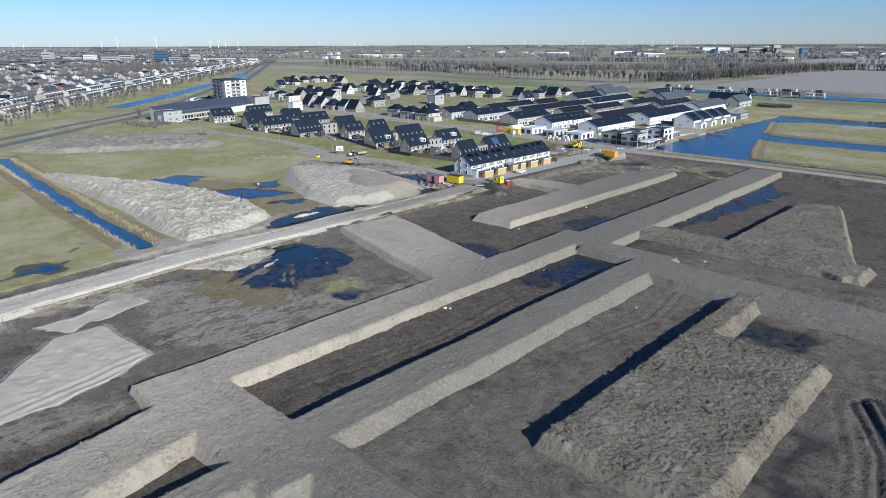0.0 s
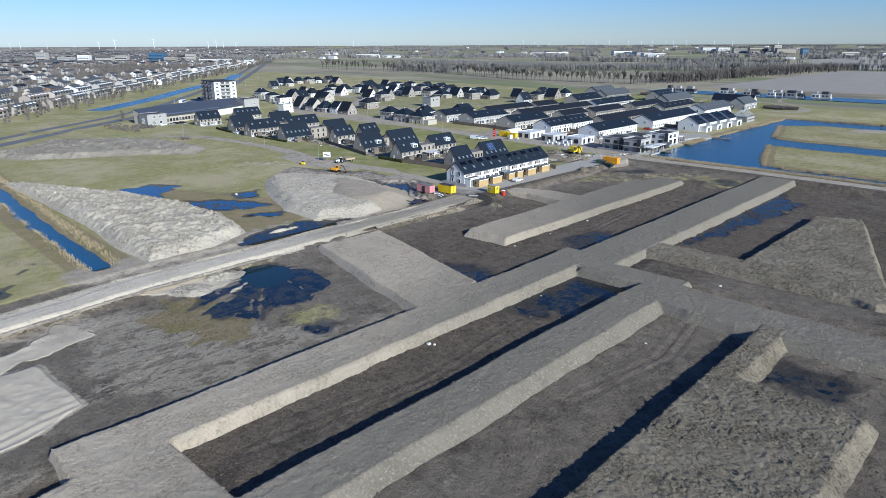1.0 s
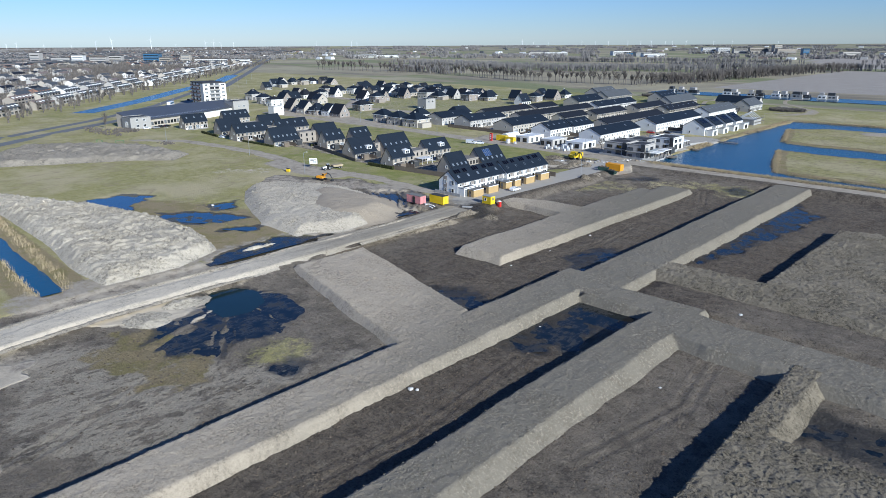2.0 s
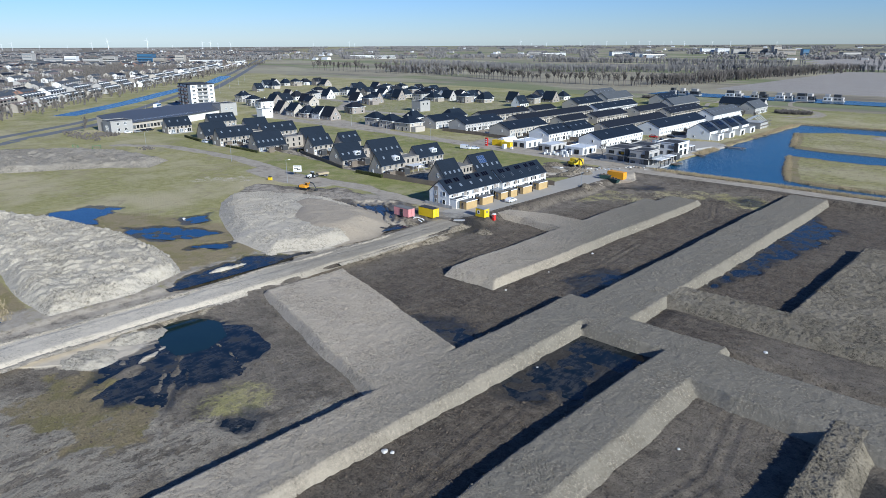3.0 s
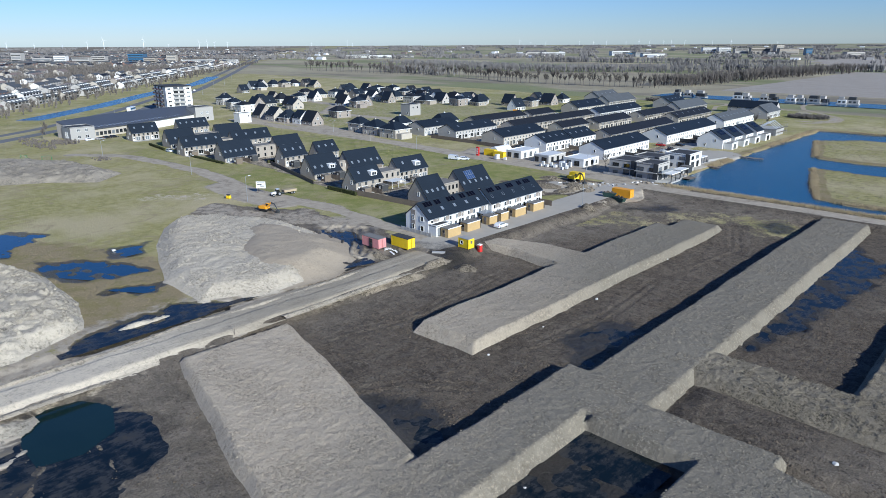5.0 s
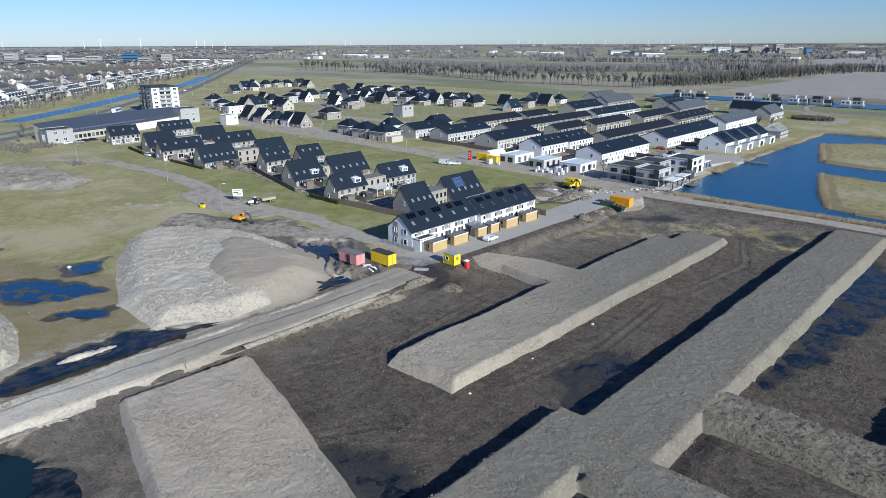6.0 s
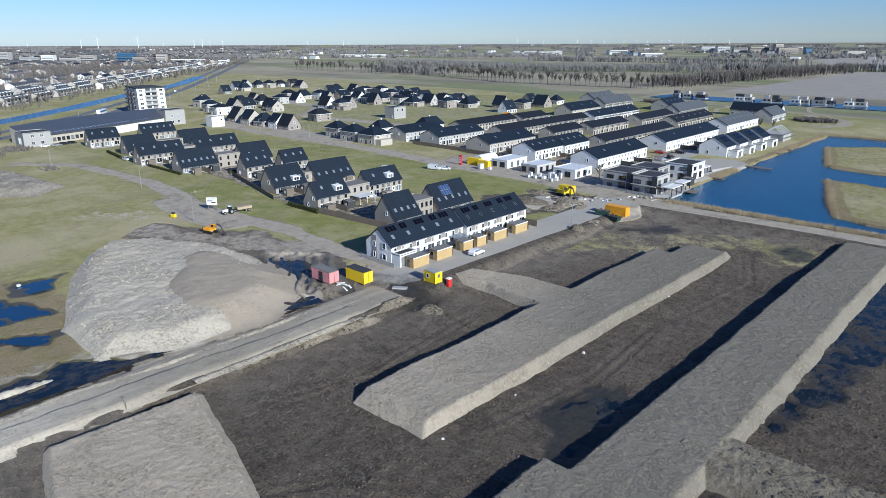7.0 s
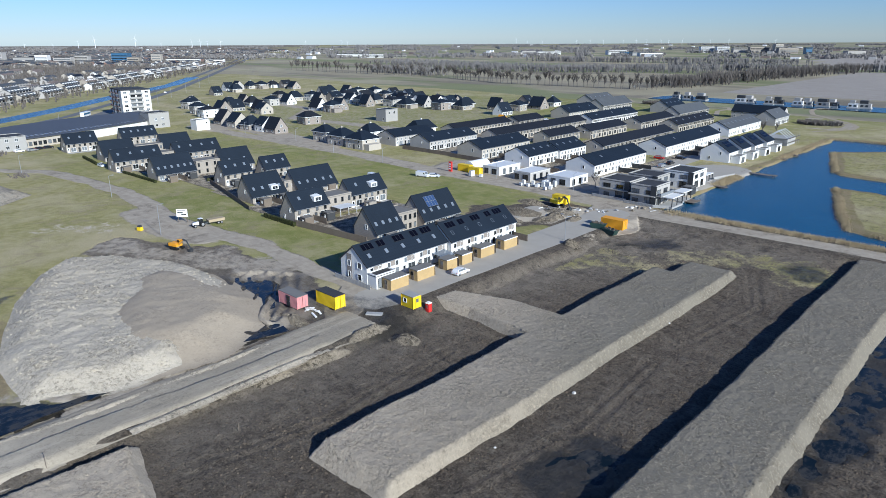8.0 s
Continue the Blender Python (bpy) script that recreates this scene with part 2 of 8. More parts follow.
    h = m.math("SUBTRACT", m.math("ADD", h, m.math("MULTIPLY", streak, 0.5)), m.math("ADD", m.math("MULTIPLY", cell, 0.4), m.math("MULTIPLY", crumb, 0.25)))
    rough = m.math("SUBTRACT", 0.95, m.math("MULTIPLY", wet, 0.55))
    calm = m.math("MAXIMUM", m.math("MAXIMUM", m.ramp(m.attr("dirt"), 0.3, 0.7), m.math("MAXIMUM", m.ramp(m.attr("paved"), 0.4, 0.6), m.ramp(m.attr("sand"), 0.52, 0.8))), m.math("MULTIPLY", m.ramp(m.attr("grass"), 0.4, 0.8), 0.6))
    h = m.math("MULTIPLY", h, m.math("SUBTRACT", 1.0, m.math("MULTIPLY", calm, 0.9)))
    # gaps between crumbs darkened in the colour, in place of fine shade
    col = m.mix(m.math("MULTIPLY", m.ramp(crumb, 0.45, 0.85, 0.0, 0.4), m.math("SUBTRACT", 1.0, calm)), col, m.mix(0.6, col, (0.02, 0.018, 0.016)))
    return m.done(col, rough, 0.0, h, 0.36, 0.2)


def water_material():
    m = Mat("water_surface")
    m.b.inputs["IOR"].default_value = 1.33
    c = m.mix(m.noise(0.08, 4), (0.008, 0.062, 0.125), (0.014, 0.080, 0.155))
    h = m.math("ADD", m.noise(1.3, 4, 0.6, m.stretch(1.0, 0.5, 1.0, 0.7)), m.math("MULTIPLY", m.noise(5.0, 3), 0.35))
    return m.done(c, 0.22, 0.0, h, 0.06, 0.35)


def puddle_material():
    m = Mat("puddle_surface")
    m.b.inputs["IOR"].default_value = 1.33
    # shallow water with films and tongues of mud showing through
    film = m.ramp(m.math("ADD", m.math("MULTIPLY", m.noise(0.28, 6, 0.7), 0.65), m.math("MULTIPLY", m.noise(1.1, 5, 0.7, m.stretch(1.0, 0.35, 1.0, 0.5)), 0.45)), 0.46, 0.72)
    c = m.mix(film, (0.006, 0.011, 0.014), m.mix(m.noise(1.6, 5), (0.045, 0.042, 0.037), (0.085, 0.077, 0.064)))
    return m.done(c, m.math("ADD", 0.05, m.math("MULTIPLY", film, 0.6)), 0.0, m.noise(1.5, 4), 0.012, 0.4)


def pool_material(name, deep, lite):
    m = Mat(name)
    m.b.inputs["IOR"].default_value = 1.33
    return m.done(m.mix(m.noise(0.3, 5), deep, lite), 0.10, 0.0, m.noise(2.0, 4), 0.02, 0.5)


def glass_material():
    m = Mat("window_glass")
    # paler panes: white curtains and reflected sky put into the base colour
    c = m.mix(m.ramp(m.rand(), 0.25, 1.0), (0.012, 0.015, 0.018), (0.20, 0.215, 0.23))
    return m.done(c, 0.06, 0.0, None, 0, 0.7)


def leafless_material(name, dark, lite):
    m = Mat(name)
    r = m.n.new("ShaderNodeNewGeometry").outputs["Random Per Island"]
    return m.done(m.mix(r, dark, lite), 0.9)


GROUND = ground_material()
WATER, PUDDLE, GLASS = water_material(), puddle_material(), glass_material()
TWIG = leafless_material("bare_twigs", (0.115, 0.101, 0.089), (0.185, 0.165, 0.147))
# far woods only: twigs coloured paler and greyer to stand in for haze
HAZETWIG = leafless_material("hazed_bare_twigs", (0.190, 0.178, 0.170), (0.260, 0.246, 0.235))
POOL = pool_material("rain_pool", (0.007, 0.032, 0.076), (0.012, 0.046, 0.098))
GREENPOOL = pool_material("dark_green_pond", (0.006, 0.018, 0.018), (0.012, 0.028, 0.026))
PALEROOF = plain("pale_roof_film", (0.66, 0.67, 0.68), 0.7, vary=0.08)
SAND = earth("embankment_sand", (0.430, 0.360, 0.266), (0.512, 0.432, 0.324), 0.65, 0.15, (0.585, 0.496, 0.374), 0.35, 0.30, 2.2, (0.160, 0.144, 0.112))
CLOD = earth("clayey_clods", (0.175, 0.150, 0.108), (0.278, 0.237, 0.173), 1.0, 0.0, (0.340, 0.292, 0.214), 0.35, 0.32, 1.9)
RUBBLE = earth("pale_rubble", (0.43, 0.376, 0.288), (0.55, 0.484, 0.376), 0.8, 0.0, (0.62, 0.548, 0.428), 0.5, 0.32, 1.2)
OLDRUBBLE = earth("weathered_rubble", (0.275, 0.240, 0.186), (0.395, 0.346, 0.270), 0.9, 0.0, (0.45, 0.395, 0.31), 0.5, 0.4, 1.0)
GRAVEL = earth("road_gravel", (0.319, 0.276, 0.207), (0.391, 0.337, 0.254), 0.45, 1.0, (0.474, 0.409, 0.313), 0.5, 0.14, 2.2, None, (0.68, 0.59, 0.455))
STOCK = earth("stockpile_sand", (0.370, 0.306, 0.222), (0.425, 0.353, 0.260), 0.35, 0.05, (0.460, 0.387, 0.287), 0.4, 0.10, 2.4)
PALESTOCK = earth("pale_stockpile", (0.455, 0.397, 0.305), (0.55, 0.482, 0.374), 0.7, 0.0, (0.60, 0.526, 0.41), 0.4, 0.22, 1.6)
WHITE = plain("white_render", (0.74, 0.73, 0.70), 0.8, vary=0.06)
CREAM = masonry("cream_brick", (0.49, 0.442, 0.37))
BEIGE = masonry("beige_brick", (0.36, 0.318, 0.265))
GREYBRICK = masonry("grey_brown_brick", (0.30, 0.26, 0.225))
PALEBRICK = masonry("pale_grey_brick", (0.46, 0.435, 0.40))
REDBRICK = masonry("red_brick", (0.32, 0.17, 0.12))
CLAD = plain("grey_cladding", (0.37, 0.355, 0.33), 0.6, vary=0.1)
DARKCLAD = plain("dark_cladding", (0.055, 0.057, 0.06), 0.55, vary=0.2)
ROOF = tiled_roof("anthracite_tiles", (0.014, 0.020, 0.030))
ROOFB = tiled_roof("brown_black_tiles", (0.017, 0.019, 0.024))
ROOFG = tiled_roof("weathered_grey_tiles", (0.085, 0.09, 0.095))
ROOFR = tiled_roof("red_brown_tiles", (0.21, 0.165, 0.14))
FLATROOF = plain("bitumen_roof", (0.20, 0.19, 0.175), 0.9, vary=0.15, scale=0.8)
DARKFLAT = plain("dark_bitumen", (0.055, 0.055, 0.058), 0.85, vary=0.2, scale=0.8)
FRAMEW = plain("white_frame", (0.82, 0.82, 0.80), 0.5, vary=0.04)
FRAMED = plain("dark_frame", (0.04, 0.042, 0.045), 0.5)
PANEL = plain("solar_panel", (0.003, 0.003, 0.006), 0.25, vary=0.1, spec=0.25)
PANELB = plain("blue_solar_panel", (0.045, 0.075, 0.16), 0.15, vary=0.1, spec=0.6)
WOOD = plain("shed_planks", (0.50, 0.355, 0.165), 0.75, vary=0.15, scale=3)
OLDWOOD = plain("weathered_wood", (0.19, 0.155, 0.12), 0.85, vary=0.25, scale=3)
YELLOW = plain("yellow_paint", (0.80, 0.56, 0.015), 0.5, vary=0.08)
ORANGE = plain("orange_paint", (0.80, 0.36, 0.02), 0.5, vary=0.08)
PINK = plain("faded_red_paint", (0.62, 0.27, 0.26), 0.6, vary=0.12)
RED = plain("red_paint", (0.55, 0.035, 0.03), 0.5, vary=0.1)
BLUE = plain("blue_paint", (0.03, 0.13, 0.36), 0.45, vary=0.1)
GREEN = plain("green_paint", (0.05, 0.22, 0.08), 0.5, vary=0.1)
STEEL = plain("galvanised_steel", (0.42, 0.43, 0.44), 0.45, 0.6, vary=0.12)
TYRE = plain("tyre_rubber", (0.02, 0.02, 0.02), 0.85, vary=0.2)
CARW = plain("white_car_paint", (0.80, 0.80, 0.80), 0.2, vary=0.03, spec=0.6)
CARD = plain("dark_car_paint", (0.02, 0.021, 0.025), 0.2, vary=0.1, spec=0.6)
CARR = plain("red_car_paint", (0.42, 0.02, 0.02), 0.2, vary=0.05, spec=0.6)
CARS = plain("silver_car_paint", (0.45, 0.46, 0.47), 0.25, 0.5, vary=0.05)
HEDGE = earth("clipped_hedge", (0.03, 0.038, 0.012), (0.07, 0.075, 0.03), 1.5, 0.0, (0.09, 0.08, 0.04), 0.3, 0.2)
REED = plain("dry_reed", (0.42, 0.34, 0.21), 0.95, vary=0.3, scale=2)
ASPHALT = plain("asphalt", (0.17, 0.17, 0.172), 0.9, vary=0.2, scale=0.3)
CONCRETE = plain("grey_concrete", (0.40, 0.39, 0.37), 0.9, vary=0.15)
TURBINE = plain("turbine_white", (0.82, 0.83, 0.84), 0.5, vary=0.02)
BLUEGLASS = plain("blue_glass_front", (0.06, 0.15, 0.27), 0.15, vary=0.1, spec=0.7)

# ---------------------------------------------------------------- mesh helpers


class Geo:
    """Collects faces with material slots and turns them into one mesh."""

    def __init__(self):
        self.v, self.f, self.k = [], [], []

    def face(self, pts, k=0):
        n = len(self.v)
        self.v.extend(tuple(p) for p in pts)
        self.f.append(tuple(range(n, n + len(pts))))
        self.k.append(k)

    def solid(self, lower, upper, k=0):
        """A closed body between two rings of the same length (lower counter-clockwise from above)."""
        n, c = len(self.v), len(lower)
        self.v.extend(tuple(p) for p in lower)
        self.v.extend(tuple(p) for p in upper)
        self.f.append(tuple(range(n + c - 1, n - 1, -1)))
        self.f.append(tuple(range(n + c, n + 2 * c)))
        for i in range(c):
            j = (i + 1) % c
            self.f.append((n + i, n + j, n + c + j, n + c + i))
        self.k.extend([k] * (c + 2))

    def box(self, x0, x1, y0, y1, z0, z1, k=0, taper=0.0):
        r = lambda z, t: [(x0 + t, y0 + t, z), (x1 - t, y0 + t, z), (x1 - t, y1 - t, z), (x0 + t, y1 - t, z)]
        self.solid(r(z0, 0.0), r(z1, taper), k)

    def prism(self, prof, y0, y1, k=0):
        """An (x, z) outline, counter-clockwise seen from -y, drawn out along y."""
        self.solid([(x, y1, z) for x, z in prof], [(x, y0, z) for x, z in prof], k)

    def prism_x(self, prof, x0, x1, k=0):
        """A (y, z) outline drawn out along x."""
        self.solid([(x0, y, z) for y, z in prof], [(x1, y, z) for y, z in prof], k)

    def tube(self, a, b, r0, r1=None, n=8, k=0):
        a, b = Vector(a), Vector(b)
        r1 = r0 if r1 is None else r1
        q = (b - a).to_track_quat("Z", "Y")
        ring = lambda c, r: [c + q @ Vector((r * math.cos(6.28319 * i / n), r * math.sin(6.28319 * i / n), 0)) for i in range(n)]
        self.solid(ring(a, r0), ring(b, r1), k)

    def mesh(self, name, mats, smooth=False):
        me = bpy.data.meshes.new(name)
        me.from_pydata(self.v, [], self.f)
        for m in mats:
            me.materials.append(m)
        me.polygons.foreach_set("material_index", self.k)
        if smooth:
            me.polygons.foreach_set("use_smooth", [True] * len(self.f))
        me.update()
        return me


def part(name, geo, mats, parent, label="", at=None):
    """One mesh object under a thing or part. geo: a Geo or a ready mesh; at: its pose in the parent."""
    me = geo if isinstance(geo, bpy.types.Mesh) else geo.mesh(name, mats if isinstance(mats, (list, tuple)) else [mats])
    ob = new(name, me)
    ob.parent = parent
    if at is not None:
        ob.matrix_local = at
    if label:
        ob["label"] = label
    return ob


def thing(name, m, label, category, group="", kind=""):
    ob = new(name)
    ob.matrix_world = m
    ob.empty_display_size = 0.5
    return tagged(ob, label, category, group, kind)


def lattice(x, y, seed):
    t = np.random.RandomState(seed).rand(256, 256)
    i, j = np.floor(x).astype(int), np.floor(y).astype(int)
    u, v = x - i, y - j
    u, v = u * u * (3 - 2 * u), v * v * (3 - 2 * v)
    a, b, c, d = t[i % 256, j % 256], t[(i + 1) % 256, j % 256], t[i % 256, (j + 1) % 256], t[(i + 1) % 256, (j + 1) % 256]
    return (a * (1 - u) + b * u) * (1 - v) + (c * (1 - u) + d * u) * v - 0.5


def fbm(x, y, size, seed=1, octaves=4, gain=0.5):
    s, amp = 0.0, 1.0
    for o in range(octaves):
        s = s + amp * lattice(x / size * 2 ** o + 17.3 * o, y / size * 2 ** o - 9.1 * o, seed + o)
        amp *= gain
    return s


def smooth(e0, e1, v):
    t = np.clip((v - e0) / (e1 - e0), 0, 1)
    return t * t * (3 - 2 * t)


def away_line(x, y, pts):
    """Distance to a polyline."""
    d = np.full(np.shape(x), 1e9)
    for (ax, ay), (bx, by) in zip(pts, pts[1:]):
        ex, ey = bx - ax, by - ay
        t = np.clip(((x - ax) * ex + (y - ay) * ey) / (ex * ex + ey * ey), 0, 1)
        d = np.minimum(d, np.hypot(x - ax - t * ex, y - ay - t * ey))
    return d


def away_poly(x, y, pts):
    """Signed distance to a closed outline, negative inside."""
    ring = list(pts) + [pts[0]]
    d = away_line(x, y, ring)
    inside = np.zeros(np.shape(x), bool)
    for (ax, ay), (bx, by) in zip(ring, ring[1:]):
        if ay != by:
            inside ^= ((ay > y) != (by > y)) & (x < (bx - ax) * (y - ay) / (by - ay) + ax)
    return np.where(inside, -d, d)


def away_rect(x, y, x0, x1, y0, y1):
    dx, dy = np.maximum(x0 - x, x - x1), np.maximum(y0 - y, y - y1)
    return np.minimum(np.maximum(dx, dy), 0) + np.hypot(np.maximum(dx, 0), np.maximum(dy, 0))


def sheet(name, xs, ys, z, keep, mats, attrs=None, place=None):
    """A grid mesh over xs and ys with heights z; keep marks the cells that exist."""
    nx, ny = len(xs), len(ys)
    gx, gy = np.meshgrid(xs, ys, indexing="ij")
    if place is not None:
        gx, gy = place
    idx = np.arange(nx * ny).reshape(nx, ny)
    quads = np.stack([idx[:-1, :-1], idx[1:, :-1], idx[1:, 1:], idx[:-1, 1:]], -1)[keep]
    used = np.unique(quads)
    remap = np.zeros(nx * ny, int)
    remap[used] = np.arange(len(used))
    co = np.stack([gx, gy, z], -1).reshape(-1, 3)[used]
    me = bpy.data.meshes.new(name)
    me.vertices.add(len(co))
    me.vertices.foreach_set("co", co.astype(np.float32).ravel())
    me.loops.add(quads.size)
    me.loops.foreach_set("vertex_index", remap[quads].ravel().astype(np.int32))
    me.polygons.add(len(quads))
    me.polygons.foreach_set("loop_start", np.arange(0, quads.size, 4, dtype=np.int32))
    me.polygons.foreach_set("use_smooth", np.full(len(quads), True))
    for m in mats:
        me.materials.append(m)
    for key, val in (attrs or {}).items():
        a = me.attributes.new(key, "FLOAT", "POINT")
        a.data.foreach_set("value", val.ravel()[used].astype(np.float32))
    me.update(calc_edges=True)
    return me

# ---------------------------------------------------------------- the ground
FLOOR = -1.7
ROAD = [(-140, -60), (-147, 20), (-152.5, 65), (-153, 110), (-153.5, 150), (-154, 172)]
ACCESS = [(-154, 170), (-166, 183), (-182, 183), (-204, 185), (-222, 183), (-246, 181), (-273, 184), (-291, 186), (-326, 184), (-352, 180), (-372, 165)]
ROWROAD = [(-140, 280), (-163, 281), (-200, 284), (-235, 284), (-290, 288), (-343, 288), (-392, 286), (-442, 288)]
FRONT = [(-156.5, 182), (-156, 215), (-155.5, 245), (-156, 272)]
LAKEPATH = [(-156, 277), (-100, 279.5), (-60, 279), (40, 277), (300, 272)]
HIGHWAY = [(-330, 15), (-402, 104), (-440, 150), (-472, 194), (-510, 233), (-545, 268), (-729, 411), (-947, 563), (-1493, 937), (-2600, 1700)]
CANAL = [(-538, 193), (-560, 216), (-608, 264), (-692, 336), (-810, 446), (-935, 534), (-1220, 745)]
DITCH = [(-345, 73), (-300, 69), (-225, 64), (-166, 62.5)]
ISLANDS = [[(-118, 356), (-101, 299), (-95, 297), (60, 291), (60, 352), (-100, 355)], [(-138, 435), (-126, 386), (-122, 381), (-107, 379), (60, 374), (60, 458), (-121, 452)]]
DEEP = [(-143, 84), (-145, 87), (-144, 91), (-139, 93), (-133, 91), (-131, 87), (-132, 83), (-137, 83)]
POND = [(-145, 84), (-143, 94), (-133, 95), (-121, 94), (-116, 89), (-115, 84), (-118, 80), (-114, 73), (-127, 66), (-136, 72), (-137, 80)]
PUDDLES = [
    ("pit", FLOOR, [(-87, 112), (-86, 138.5), (-73, 138.5), (-74, 118), (-80, 112)]),
    ("pit", FLOOR, [(-110, 121), (-108, 127), (-98, 121), (-98, 115), (-102, 116)]),
    ("pit", FLOOR, [(-102, 158), (-101, 171), (-95, 171), (-95, 150)]),
    ("pit", FLOOR, [(-84, 246), (-79, 254), (-70, 240), (-72, 205), (-78, 176), (-79.5, 206)]),
    ("pit", FLOOR, [(-40, 114), (-39, 127), (-27, 122), (-27, 115)]),
    ("pit", FLOOR, [(-20, 76), (-19, 88), (-16, 88), (-16, 75)]),
    ("flat", -0.05, [(-188, 167), (-182, 174), (-169, 165), (-170, 160)]),
    ("flat", -0.05, [(-167, 151), (-167, 158), (-162, 161), (-157.5, 160), (-160, 150)]),
    ("flat", -0.05, [(-167, 116), (-162, 123), (-158.5, 129), (-158.5, 119), (-160, 112)]),
    ("flat", -0.05, [(-161, 95), (-166, 110), (-160, 123), (-157.5, 117), (-157.5, 95)]),
    ("flat", -0.05, [(-249, 95), (-247, 108), (-238, 114), (-226, 103), (-233, 94)]),
    ("flat", -0.05, [(-218, 105), (-205, 116), (-189, 123), (-189, 114), (-203, 105)]),
    ("flat", -0.05, [(-213, 122), (-212, 132), (-205, 127), (-205, 119)]),
    ("flat", -0.05, [(-185, 110), (-180, 121), (-175, 117)]),
    ("pit", FLOOR + 0.3, [(-103, 257), (-100, 262), (-96, 260), (-99, 255)]),
    ("pit", FLOOR + 0.4, [(-141, 250), (-132, 261), (-128, 258), (-133, 251)]),
    ("flat", -0.05, [(-170, 44), (-180, 52), (-163, 40), (-158, 20), (-163, 22)]),
    ("pit", FLOOR, [(-148, 175.5), (-146.5, 178.5), (-141.5, 176.5), (-143, 173.5)]),
]


TRACKS = [
    [(-15, 104), (-9, 92), (-6, 78), (-3, 60)], [(-14, 106), (-7.6, 92), (-4.4, 78), (-1.5, 60)], [(-17, 102), (-12, 88), (-9, 70)],
    [(-186, 172), (-178, 167.5), (-172, 162), (-167, 158), (-163, 157)], [(-183, 174.5), (-175, 169), (-169, 163), (-164, 159.5), (-162, 160)], [(-188, 169.5), (-180, 165), (-174, 160), (-168, 155.5), (-164, 154)], [(-180, 176), (-172, 171), (-166.5, 165), (-164, 162)],
    [(-132, 83), (-113, 72), (-104, 67)], [(-126, 87), (-114, 84)],
    [(-188, 174), (-180, 169), (-175, 160), (-166, 152)], [(-184, 176), (-174, 168), (-168, 158), (-160, 152)], [(-178, 176), (-168, 166), (-158, 164)],
    [(-142, 248), (-128, 256), (-112, 258), (-98, 262)], [(-138, 244), (-124, 250), (-108, 252)], [(-104, 210), (-101, 232), (-108, 250)], [(-106, 150), (-103, 172), (-105, 196)], [(-134, 130), (-130, 150), (-133, 176)],
    [(-146, 240), (-130, 248), (-112, 247), (-98, 252)], [(-148, 246), (-134, 252), (-116, 254), (-97, 266)], [(-150, 258), (-138, 262), (-120, 262), (-98, 268)], [(-226, 166), (-212, 170), (-196, 172)], [(-224, 162), (-208, 168), (-192, 176)], [(-118, 118), (-112, 128), (-104, 134)], [(-80, 50), (-76, 80), (-79, 108)], [(-56, 90), (-52, 112), (-55, 130)], [(-30, 140), (-50, 141), (-72, 142)], [(-100, 6), (-108, 44), (-116, 60)],
]


